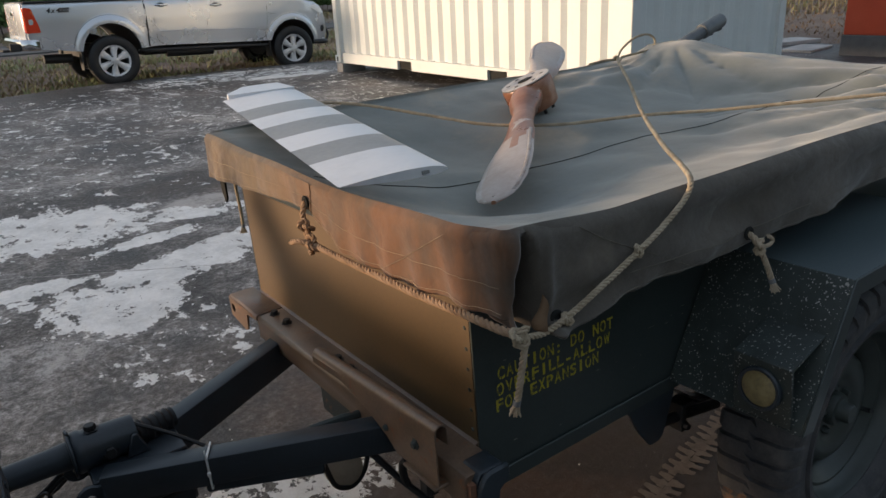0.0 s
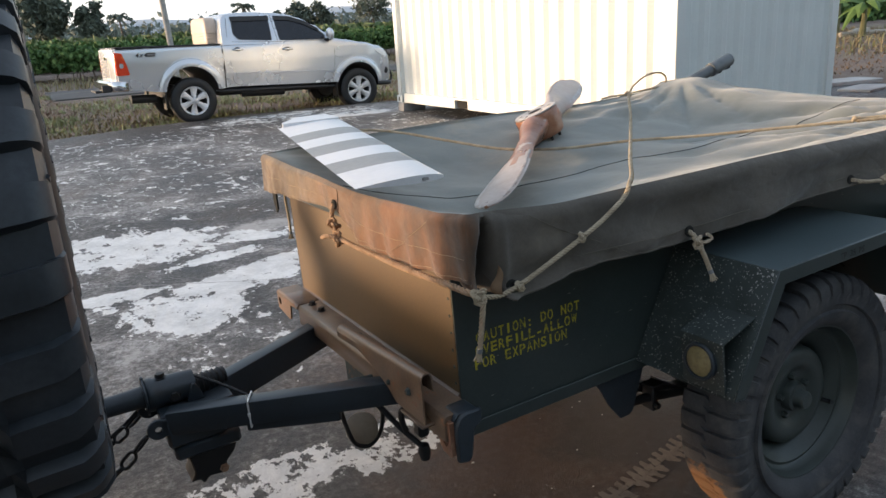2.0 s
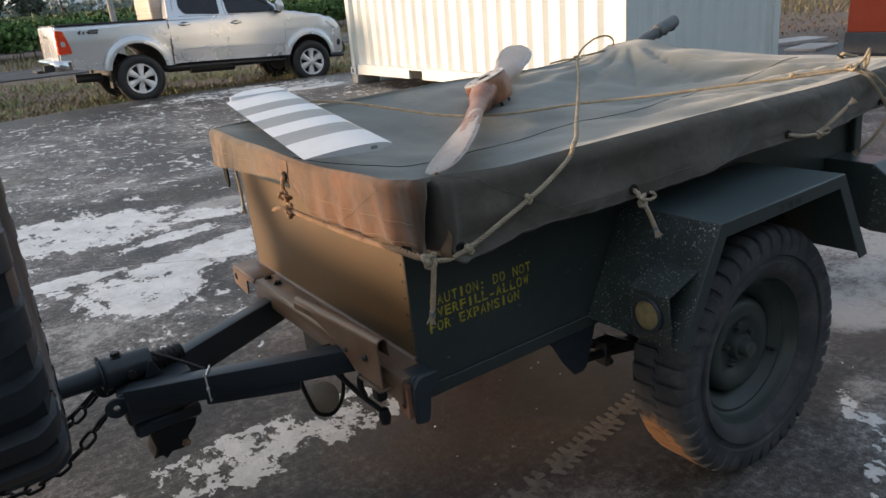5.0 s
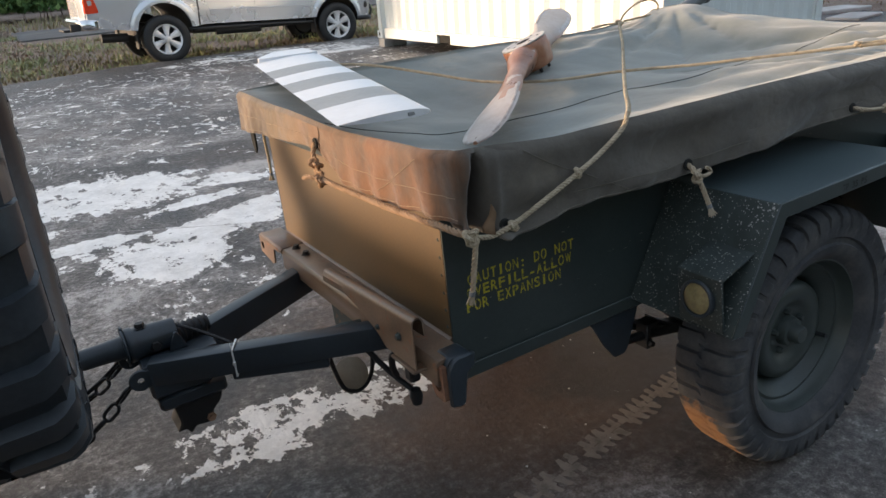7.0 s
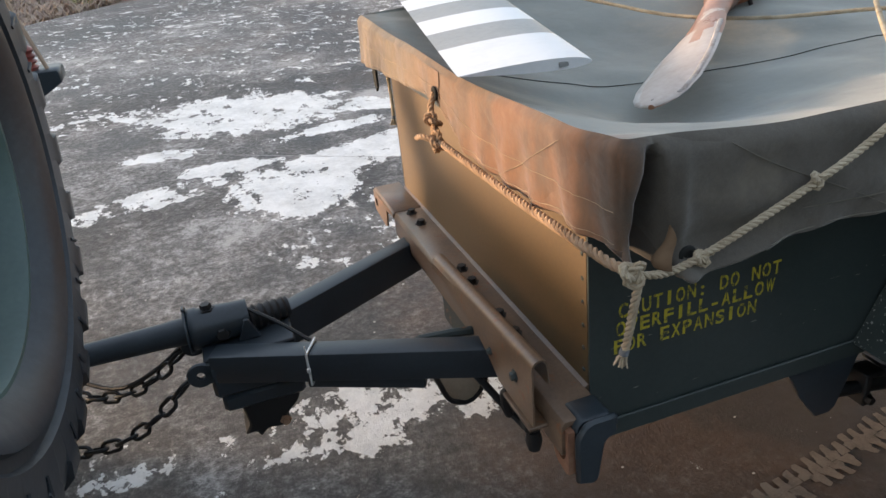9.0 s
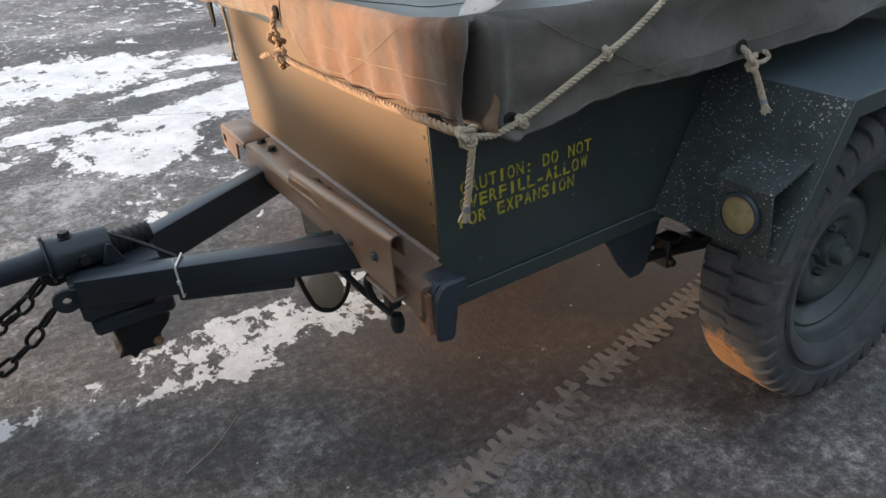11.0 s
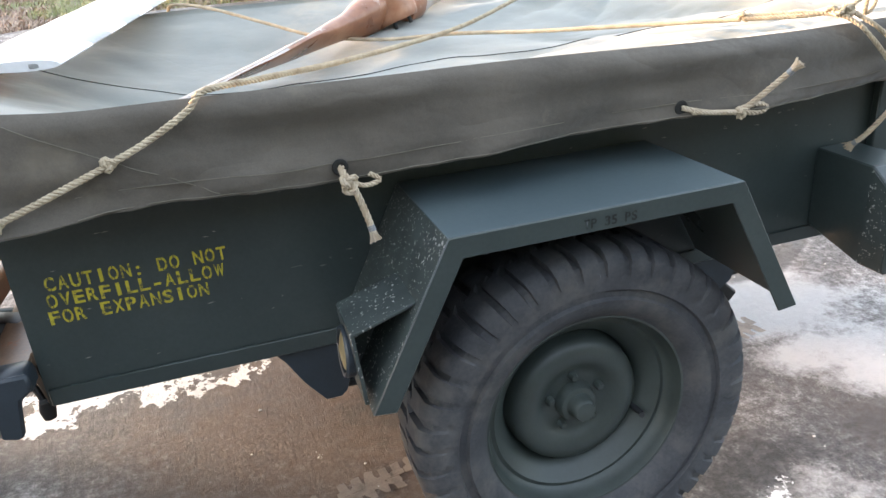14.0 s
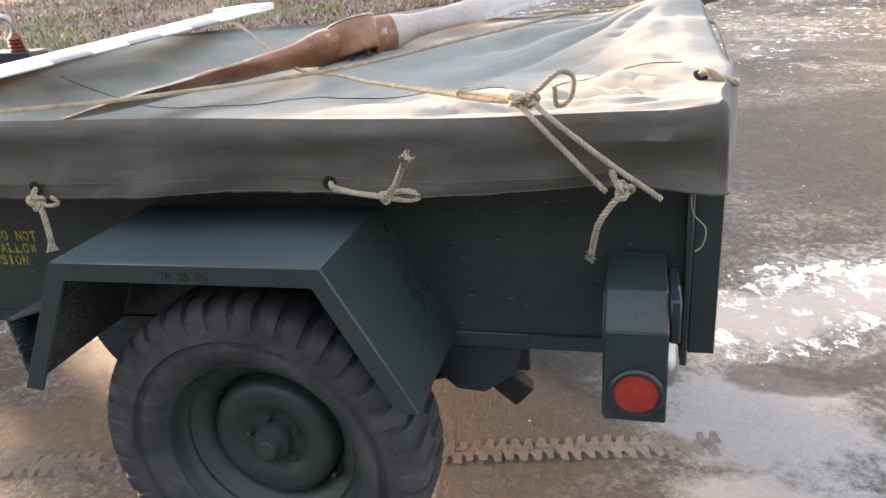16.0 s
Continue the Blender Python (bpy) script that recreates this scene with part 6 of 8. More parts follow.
rope("pale rope end hanging straight down from the corner knot", hemp_pale, [
    ([(0.748, 0.684, 0.918), (0.748, 0.682, 0.900), (0.745, 0.690, 0.850), (0.743, 0.697, 0.812), (0.741, 0.701, 0.792)], 0.0058, True)])
rope("tan rope drawn tight across the cover to an eyelet", hemp, [
    ([(1.060, 2.000, 1.020), (1.075, 1.996, 1.075), (1.100, 1.965, 1.102), (1.200, 1.860, 1.088), (1.330, 1.730, 1.048), (1.450, 1.600, 1.013), (1.590, 1.450, 1.004), (1.740, 1.290, 1.018), (1.870, 1.150, 1.022), (2.000, 1.010, 1.031), (2.170, 0.828, 1.043)], 0.0049, False),
    ([(2.170, 0.828, 1.048), (2.240, 0.765, 1.052), (2.285, 0.715, 1.050), (2.308, 0.692, 1.038), (2.330, 0.680, 1.018), (2.380, 0.673, 0.968), (2.430, 0.673, 0.916)], 0.0048, False),
    ([(2.170, 0.818, 1.044), (2.250, 0.748, 1.048), (2.308, 0.712, 1.054), (2.332, 0.692, 1.040), (2.362, 0.679, 1.018), (2.435, 0.672, 0.962), (2.515, 0.674, 0.904)], 0.0048, False),
    ([(2.295, 0.712, 1.052), (2.325, 0.700, 1.073), (2.357, 0.702, 1.098), (2.378, 0.710, 1.088), (2.373, 0.712, 1.055), (2.353, 0.710, 1.045), (2.349, 0.705, 1.075)], 0.0044, False),
], [((2.175, 0.825, 1.048), 0.0112, 0.0050, (10, 0, 20)), ((2.288, 0.716, 1.054), 0.0144, 0.0052, (0, 20, 0)), ((2.312, 0.708, 1.056), 0.0112, 0.0050, (60, 20, 0))])
rope("pale rope knotted through an eyelet with a hanging end", hemp_pale, [
    ([(1.328, 0.700, 0.915), (1.330, 0.684, 0.905), (1.340, 0.682, 0.888), (1.352, 0.672, 0.850), (1.361, 0.662, 0.812)], 0.0060, True),
    ([(1.335, 0.684, 0.895), (1.36, 0.680, 0.885), (1.385, 0.682, 0.890), (1.37, 0.684, 0.902)], 0.0044, False),
], [((1.335, 0.680, 0.892), 0.0144, 0.0055, (80, 10, 20))])
rope("pale rope through an eyelet with its end sticking up", hemp_pale, [
    ([(1.955, 0.700, 0.923), (1.965, 0.686, 0.920), (2.00, 0.682, 0.912), (2.05, 0.680, 0.906), (2.10, 0.678, 0.900), (2.122, 0.680, 0.906), (2.10, 0.680, 0.915), (2.06, 0.680, 0.910)], 0.0053, False),
    ([(1.965, 0.684, 0.916), (2.02, 0.676, 0.910), (2.065, 0.676, 0.905)], 0.0044, False),
    ([(2.06, 0.676, 0.906), (2.085, 0.662, 0.930), (2.105, 0.640, 0.960), (2.120, 0.622, 0.983)], 0.0056, True),
], [((2.062, 0.676, 0.906), 0.0104, 0.0050, (85, 0, 40))])
rope("pale rope knotted at the rear eyelet with a hanging end", hemp_pale, [
    ([(2.438, 0.690, 0.945), (2.446, 0.674, 0.930), (2.454, 0.668, 0.915), (2.438, 0.668, 0.895), (2.418, 0.680, 0.858), (2.408, 0.712, 0.808), (2.404, 0.738, 0.780)], 0.0056, True),
], [((2.458, 0.670, 0.920), 0.0136, 0.0053, (80, 30, 10))])
rope("rope end hanging below the far front corner", hemp, [
    ([(0.800, 1.972, 0.945), (0.800, 1.974, 0.90), (0.802, 1.974, 0.842), (0.800, 1.973, 0.785)], 0.0050, True)])
rope("tan rope hanging over the rear edge of the cover", hemp, [
    ([(2.666, 1.62, edge_z(2.657, 1.62) - 0.03), (2.668, 1.50, edge_z(2.657, 1.50) - 0.012), (2.669, 1.38, edge_z(2.657, 1.38) - 0.012), (2.670, 1.22, 1.015), (2.668, 1.13, 0.97)], 0.0056, False),
    ([(2.580, 0.908, cover_z(2.583, 0.905) - 0.004), (2.590, 0.900, cover_z(2.583, 0.905) + 0.012), (2.616, 0.888, 1.046), (2.644, 0.880, 1.040)], 0.0070, False)])


# ---- blades that lie on the cover ----
def striped_blade():
    """A tail-rotor blade, white with three grey bands, lying over the front edge."""
    a, b = Vector((0.805, 1.088, 1.063)), Vector((1.020, 2.290, 1.122))
    way = (b - a).normalized()
    side = Vector((0, 0, 1)).cross(way).normalized() * -1     # towards +x
    up = side.cross(way) * 1
    if up.z < 0:
        up = -up
    L = (b - a).length
    chord = 0.218
    def section(t):
        """Aerofoil outline: rounded nose at -x, thin tail; nose first along the top."""
        prof = []
        for k in range(15):
            s = 0.5 * (1 - math.cos(math.pi * k / 14))
            th = 0.5 * 0.20 * 5 * (0.2969 * math.sqrt(s) - 0.1260 * s - 0.3516 * s * s + 0.2843 * s ** 3 - 0.1015 * s ** 4)
            prof.append((s, th))
        return [(s, th) for s, th in prof] + [(s, -th * 0.8) for s, th in reversed(prof[1:-1])]
    bands = [(0.0, 0.155, 0), (0.155, 0.265, 1), (0.265, 0.375, 0), (0.375, 0.490, 1), (0.490, 0.600, 0), (0.600, 0.715, 1), (0.715, 0.90, 0)]
    t0 = thing("striped_rotor_blade", tuple(a), TRAILER, "white rotor blade with grey bands lying on the cover", "rotor blade")
    stations = sorted({s for x, y, z in bands for s in (x, y)} | {0.004, 0.05, 0.32, 0.8})
    bm = bmesh.new()
    rows = []
    for t in stations:
        c = chord
        off = 0.0
        row = []
        for s, th in section(t):
            k = 0.985 if t == 0 else 1.0 + 0.10 * t
            # the round nose lies towards +x
            p = a + way * (t * L + (0.010 * (s - 0.5) if t < 0.01 else 0)) + side * ((0.5 - s) * c * k) + up * (th * c * k + 0.010)
            row.append(bm.verts.new(p))
        rows.append(row)
    n = len(rows[0])
    for r0, r1, s0, s1 in zip(rows, rows[1:], stations, stations[1:]):
        mid = (s0 + s1) / 2
        mi = next((m for x, y, m in bands if x <= mid <= y), 0)
        for k in range(n):
            f = bm.faces.new((r0[k], r0[(k + 1) % n], r1[(k + 1) % n], r1[k]))
            f.material_index = mi
    bm.faces.new(rows[0][::-1])
    bm.faces.new(rows[-1])
    bmesh.ops.recalc_face_normals(bm, faces=bm.faces)
    part("blade", bm, [white_paint, grey_paint], t0, "", 50)
    # stepped root doublers at the far end, the tail edge cut away
    bm = bmesh.new()
    for k in range(5):
        s0, s1 = 0.895 + 0.018 * k, 1.005 - 0.004 * k
        h = 0.016 - 0.0022 * k
        w0, w1 = chord * (0.50 - 0.02 * k), -chord * (0.46 - 0.05 * k)
        pts = [(s0, w0), (s1, w0 * 0.8), (s1 + 0.004, w0 * 0.2), (s1, w1 * 0.30), (s0 + 0.02, w1), (s0, w1)]
        lo = [bm.verts.new(a + way * (s * L) + side * w - up * h * 0.4 + up * 0.010) for s, w in pts]
        hi = [bm.verts.new(a + way * (s * L) + side * w + up * (h * 0.55 + 0.004 * (4 - k) * 0.3) + up * 0.012) for s, w in pts]
        m = len(pts)
        bm.faces.new(lo[::-1])
        bm.faces.new(hi)
        for j in range(m):
            bm.faces.new((lo[j], lo[(j + 1) % m], hi[(j + 1) % m], hi[j]))
    bmesh.ops.recalc_face_normals(bm, faces=bm.faces)
    part("root_plate", bm, white_paint, t0)
    bm = bmesh.new()
    box(bm, -0.012, 0.012, -0.003, 0.003, -0.004, 0.004, 0.001, Matrix.Translation(a + side * 0.065 + up * 0.010 - way * 0.001) @ pose(0, 0, 0, 0, 0, 0))
    part("tip_cap", bm, grey_paint, t0)


def propeller():
    """Two-bladed wooden propeller, one tip on the sagging canvas, the other past the far rail."""
    a, b = Vector((1.044, 1.110, 0.972)), Vector((2.272, 2.191, 1.158))
    c = (a + b) / 2 + Vector((0.012, 0.004, -0.012))
    way = (b - a).normalized()
    side = way.cross(Vector((0, 0, 1))).normalized()
    up = side.cross(way).normalized()
    roll = Matrix.Rotation(radians(-19), 3, way)
    if (roll @ up).dot(side) > 0:
        roll = Matrix.Rotation(radians(19), 3, way)
    t0 = thing("wooden_propeller", tuple(c), TRAILER, "old two-bladed wooden propeller with worn varnish lying on the cover", "propeller")
    half = (b - a).length / 2
    for s in (-1, 1):
        bm = bmesh.new()
        rows = []
        N = 34
        for i in range(N + 1):
            t = 0.05 + 0.95 * math.sin(math.pi / 2 * i / N)
            r = t * half
            ch = along(t, [(0.0, 0.115), (0.12, 0.112), (0.24, 0.078), (0.34, 0.084), (0.55, 0.118), (0.75, 0.134), (0.85, 0.128), (0.92, 0.108), (0.96, 0.084), (0.985, 0.053), (1.0, 0.012)])
            th = along(t, [(0.0, 0.100), (0.12, 0.098), (0.27, 0.056), (0.5, 0.028), (0.8, 0.017), (1.0, 0.010)])
            tw = -radians(along(t, [(0.0, 62), (0.15, 52), (0.35, 36), (0.7, 22), (1.0, 15)]))
            row = []
            for k in range(16):
                an = 2 * math.pi * k / 16
                u, v = math.cos(an), math.sin(an)
                # flat under side, rounded upper side
                px, pz = ch / 2 * u, (th * 0.62 * v if v > 0 else th * 0.30 * v)
                qx = px * math.cos(tw) - pz * math.sin(tw)
                qz = px * math.sin(tw) + pz * math.cos(tw)
                row.append(bm.verts.new(c + way * (s * r) + side * (qx * s) + up * qz))
            rows.append(row)
        for i, (r0, r1) in enumerate(zip(rows, rows[1:])):
            tt = 0.05 + 0.95 * math.sin(math.pi / 2 * (i + 0.5) / N)
            for k in range(16):
                f = bm.faces.new((r0[k], r0[(k + 1) % 16], r1[(k + 1) % 16], r1[k]))
                edge = k in (15, 0, 14, 1)
                f.material_index = 2 if (edge and tt > 0.50) else (1 if (s > 0 and tt > 0.12) or (k < 8 and tt > 0.55 + 0.06 * math.sin(k * 1.9)) else 0)
        bm.faces.new(rows[-1])
        bm.faces.new(rows[0][::-1])
        bmesh.ops.recalc_face_normals(bm, faces=bm.faces)
        blade = part("blade", bm, [wood_red, wood_grey, sheath], t0, "", 60)
        # crimps along the sheath's edge, and the drain hole at the tip
        bm = bmesh.new()
        for i in range(70):
            t = 0.50 + 0.45 * i / 70
            ch = along(t, [(0.34, 0.084), (0.55, 0.118), (0.75, 0.134), (0.85, 0.128), (0.92, 0.108), (0.96, 0.084)])
            tw = -radians(along(t, [(0.35, 36), (0.7, 22), (1.0, 15)]))
            th = along(t, [(0.27, 0.056), (0.5, 0.028), (0.8, 0.017), (1.0, 0.010)])
            px, pz = -ch * 0.435, th * 0.62 * 0.48 + 0.0002
            p = c + way * (s * t * half) + side * s * (px * math.cos(tw) - pz * math.sin(tw)) + up * (px * math.sin(tw) + pz * math.cos(tw))
            bmesh.ops.create_icosphere(bm, subdivisions=1, radius=0.0034, matrix=Matrix.Translation(p) @ way.to_track_quat('X', 'Z').to_matrix().to_4x4() @ Matrix.Diagonal((0.6, 1.7, 0.7, 1)))
        part("crimped_edge", bm, sheath, blade)
        bm = bmesh.new()
        lathe(bm, [(0.0004, 0.0), (0.006, 0.0)], Matrix.Translation(c + way * (s * 0.972 * half) + up * 0.0055) @ (up + way * 0.1 * s).to_track_quat('Z', 'Y').to_matrix().to_4x4(), 12)
        part("drain_hole", bm, seam_hole_dark, blade)
    # hub with a metal flange and bolt holes
    tilt = Matrix.Translation(c) @ (roll @ up).to_track_quat('Z', 'Y').to_matrix().to_4x4()
    bm = bmesh.new()
    lathe(bm, [(0.030, 0.052), (0.076, 0.052), (0.079, 0.046), (0.078, 0.020), (0.075, -0.020), (0.073, -0.030), (0.068, -0.036), (0.022, -0.036), (0.022, 0.052), (0.030, 0.052)], tilt, 40)
    hub = part("hub", bm, wood_red, t0)
    bm = bmesh.new()
    lathe(bm, [(0.024, 0.054), (0.077, 0.054), (0.078, 0.057), (0.076, 0.059), (0.028, 0.059), (0.024, 0.056)], tilt, 40)
    part("flange", bm, sheath, hub, "worn metal hub flange")
    for k in range(6):
        an = 2 * math.pi * k / 6 + 0.3
        bm = bmesh.new()
        lathe(bm, [(0.0004, 0.0596), (0.0068, 0.0596)], tilt @ Matrix.Translation((0.054 * math.cos(an), 0.054 * math.sin(an), 0)), 14)
        part("bolt_hole", bm, seam_hole_dark, hub)
        bm = bmesh.new()
        q = tilt @ Matrix.Translation((0.050 * math.cos(an), 0.050 * math.sin(an), -0.036))
        lathe(bm, [(0.0004, -0.018), (0.0055, -0.017), (0.0055, 0.0)], q, 8)
        part("bolt_end", bm, black_iron, hub)
    bm = bmesh.new()
    lathe(bm, [(0.0004, 0.0594), (0.0235, 0.0594)], tilt, 24)
    part("bore", bm, seam_hole_dark, hub)


def tube_end():
    """A grey steel tube that sticks out from under the far rear corner of the cover."""
    a, b = Vector((2.476, 1.840, 1.054)), Vector((2.896, 1.835, 1.174))
    w = (b - a).normalized()
    t0 = thing("steel_tube", tuple(a), TRAILER, "grey steel tube sticking out from under the canvas", "tube")
    m = Matrix.Translation(a) @ w.to_track_quat('Z', 'Y').to_matrix().to_4x4()
    L = (b - a).length
    bm = bmesh.new()
    lathe(bm, [(0.002, 0), (0.024, 0), (0.024, L - 0.12), (0.002, L - 0.12)], m, 20)
    grey = surface("grey_gun_paint", (0.115, 0.125, 0.130), rough=0.45, scale=20, wear=(0.28, 0.28, 0.28), wear_at=0.66, wear_scale=40)
    part("pipe", bm, grey, t0)
    bm = bmesh.new()
    lathe(bm, [(0.020, L - 0.13), (0.029, L - 0.13), (0.031, L - 0.124), (0.031, L - 0.118), (0.029, L - 0.112), (0.029, L - 0.006), (0.026, L), (0.018, L), (0.018, L - 0.03), (0.0005, L - 0.03)], m, 24)
    part("sleeve", bm, grey, t0)
    for z, an in ((L - 0.075, -80), (L - 0.03, -100)):
        bm = bmesh.new()
        mm = m @ Matrix.Translation((0, 0, z)) @ pose(0, 0, 0, 0, 0, an) @ Matrix.Translation((0.029, 0, 0)) @ pose(0, 0, 0, 0, 90, 0)
        lathe(bm, [(0.0005, 0.004), (0.012, 0.004), (0.014, 0.0), (0.014, -0.003)], mm, 16)
        part("port", bm, seam_hole_dark, t0)


striped_blade()
propeller()
tube_end()


# ---- shipping container ----
cream = surface("cream_container_paint", (0.69, 0.725, 0.705), (0.64, 0.675, 0.66), (0.74, 0.77, 0.75), rough=0.5, scale=1.5, fine=40, bump=0.06, distance=0.003, wear=(0.58, 0.54, 0.45), wear_at=0.70, wear_scale=5)
concrete_block = surface("grey_concrete_block", (0.34, 0.33, 0.31), rough=0.9, scale=6, bump=0.5, distance=0.006)
CON = Matrix.Translation((5.62, 4.556, 0)) @ pose(0, 0, 0, 0, 0, -2.2)   # x across, y along, origin at the near corner
CL, CW, CZ, CH = 6.06, 2.44, 0.24, 2.59


def corrugated(bm, length, z0, z1, place, pitch=0.278, depth=0.042):
    """A folded steel wall. place(s, d, z): along the wall, depth inward, height."""
    line, s = [(0, 0.0)], 0.02
    while s < length - 0.02:
        for ds, d in ((0.0, 0.0), (0.090, 0.0), (0.128, depth), (0.222, depth), (0.278, 0.0)):
            if s + ds <= length:
                line.append((s + ds, d))
        s += pitch
    line.append((length, 0.0))
    out = [line[0]]
    for p in line[1:]:
        if p[0] > out[-1][0] + 1e-5:
            out.append(p)
    rows = [[bm.verts.new(place(a, d, z)) for a, d in out] for z in (z0, z1)]
    for i in range(len(out) - 1):
        bm.faces.new((rows[0][i], rows[0][i + 1], rows[1][i + 1], rows[1][i]))


def container():
    t = thing("shipping_container", (CW / 2, CL / 2, 0.0), CON, "cream corrugated steel shipping container on concrete blocks", "container")
    bm = bmesh.new()
    corrugated(bm, CL - 0.24, CZ + 0.16, CZ + CH - 0.08, lambda s, d, z: (0.03 + d, 0.12 + s, z))
    part("side_wall", bm, cream, t, "", False)
    bm = bmesh.new()
    corrugated(bm, CL - 0.24, CZ + 0.16, CZ + CH - 0.08, lambda s, d, z: (CW - 0.03 - d, 0.12 + s, z))
    part("side_wall", bm, cream, t, "", False)
    bm = bmesh.new()
    corrugated(bm, CW - 0.20, CZ + 0.16, CZ + CH - 0.08, lambda s, d, z: (0.10 + s, 0.03 + d, z), 0.25, 0.022)
    part("end_wall", bm, cream, t, "", False)
    bm = bmesh.new()
    box(bm, 0.1, CW - 0.1, CL - 0.06, CL - 0.03, CZ + 0.16, CZ + CH - 0.08)
    part("end_wall", bm, cream, t, "", False)
    for x in (0.0, CW - 0.12):
        for y in (0.0, CL - 0.12):
            bm = bmesh.new()
            box(bm, x, x + 0.12, y, y + 0.12, CZ + 0.119, CZ + CH - 0.119, 0.008)
            part("corner_post", bm, cream, t)
            for z in (CZ, CZ + CH - 0.118):
                bm = bmesh.new()
                box(bm, x - 0.006, x + 0.164, y - 0.006, y + 0.176, z, z + 0.118, 0.01)
                c = part("corner_casting", bm, cream, t)
                bm = bmesh.new()
                xo = x - 0.0075 if x < 1 else x + 0.1655
                lathe(bm, [(0.0005, 0), (0.030, 0)], Matrix.Translation((xo, y + 0.085, z + 0.06)) @ Matrix.Diagonal((1, 0.75, 1.25, 1)) @ pose(0, 0, 0, 0, -90 if x < 1 else 90, 0), 16)
                part("casting_hole", bm, seam_hole_dark, c)
    for x in (0.012, CW - 0.072):
        # bottom rail with two fork pockets
        y = 0.18
        for y1 in (1.83, 2.19, 3.87, 4.23, CL - 0.18):
            if y1 in (2.19, 4.23):
                bm = bmesh.new()
                box(bm, x, x + 0.06, y, y1, CZ + 0.128, CZ + 0.158)
                part("pocket_strap", bm, cream, t)
                bm = bmesh.new()
                box(bm, x + 0.04, x + 0.06, y, y1, CZ + 0.012, CZ + 0.127)
                part("fork_pocket", bm, seam_hole_dark, t)
            else:
                bm = bmesh.new()
                box(bm, x, x + 0.06, y, y1, CZ + 0.004, CZ + 0.158, 0.006)
                part("bottom_rail", bm, cream, t)
            y = y1
        bm = bmesh.new()
        box(bm, x, x + 0.06, 0.18, CL - 0.18, CZ + CH - 0.079, CZ + CH - 0.01, 0.006)
        part("top_rail", bm, cream, t)
    for z0, z1 in ((CZ + 0.004, CZ + 0.158), (CZ + CH - 0.079, CZ + CH - 0.01)):
        for y in (0.012, CL - 0.072):
            bm = bmesh.new()
            box(bm, 0.18, CW - 0.18, y, y + 0.06, z0, z1, 0.006)
            part("end_rail", bm, cream, t)
    bm = bmesh.new()
    box(bm, 0.05, CW - 0.05, 0.05, CL - 0.05, CZ + CH - 0.03, CZ + CH - 0.005)
    part("roof", bm, cream, t)
    bm = bmesh.new()
    box(bm, 0.08, CW - 0.08, 0.08, CL - 0.08, CZ + 0.10, CZ + 0.127)
    part("floor", bm, seam_hole_dark, t)
    for x in (0.02, CW - 0.40):
        for y in (0.02, CL - 0.22):
            b = bmesh.new()
            box(b, x - 0.05, x + 0.36, y, y + 0.2, rise(4.556 + y), CZ - 0.001, 0.008)
            ob = linked("concrete_block", b, concrete_block)
            ob.matrix_world = CON
            tagged(ob, "grey concrete block under a container corner", "block", "blocks under the container")


container()

# ---- pickup ----
silver = surface("silver_car_paint", (0.66, 0.685, 0.72), (0.63, 0.655, 0.69), (0.69, 0.715, 0.75), rough=0.27, metal=0.60, scale=1.2, fine=900, bump=0.0, rough_var=0.03)
car_glass = surface("dark_tinted_glass", (0.012, 0.013, 0.018), rough=0.06, scale=3, bump=0.0, rough_var=0.0)
black_trim = surface("black_plastic_trim", (0.02, 0.02, 0.021), rough=0.55)
chrome = surface("chrome", (0.75, 0.75, 0.76), rough=0.12, metal=1.0, bump=0.0)
alloy = surface("alloy_wheel", (0.70, 0.70, 0.71), rough=0.35, metal=0.2, bump=0.03)
orange_red = surface("orange_red_lamp", (0.62, 0.060, 0.025), rough=0.15, scale=8, wear=(0.75, 0.22, 0.06), wear_at=0.60, wear_scale=9)
clear_lamp = surface("clear_lamp", (0.70, 0.71, 0.72), rough=0.1, metal=0.3)
PA, PB = Vector((2.95, 12.53, 0.085)), Vector((6.01, 12.56, 0.005))
CAR = Matrix.Translation(PA) @ pose(0, 0, 0, 0, math.degrees(math.atan2(PA.z - PB.z, PB.x - PA.x)), math.degrees(math.atan2(PB.y - PA.y, PB.x - PA.x))) @ Matrix.Scale(0.99, 4) @ Matrix.Translation((0, 0.80, 0))
gap_line = surface("dark_shut_line", (0.07, 0.07, 0.072), rough=0.6, bump=0.0)
drum_plastic = surface("pale_tan_plastic", (0.62, 0.50, 0.41), (0.56, 0.45, 0.36), (0.67, 0.55, 0.46), rough=0.45, scale=4, bump=0.05)
ARCHES = ((0.0, 0.52, 0.435, 0.565), (3.10, 0.45, 0.435, 0.545))        # middle along and up, inner and outer reach
BONNET = [(-1.14, 1.275), (0.5, 1.285), (2.45, 1.315), (2.70, 1.325), (2.89, 1.295), (3.25, 1.245), (3.57, 1.175), (3.70, 1.12), (3.77, 1.04), (3.83, 0.92), (3.88, 0.78)]
ROOF = [(0.585, 1.30), (0.60, 1.50), (0.625, 1.68), (0.66, 1.745), (0.73, 1.785), (0.90, 1.805), (1.26, 1.815), (1.60, 1.803), (1.85, 1.772), (2.06, 1.712), (2.32, 1.585), (2.53, 1.445), (2.69, 1.335)]


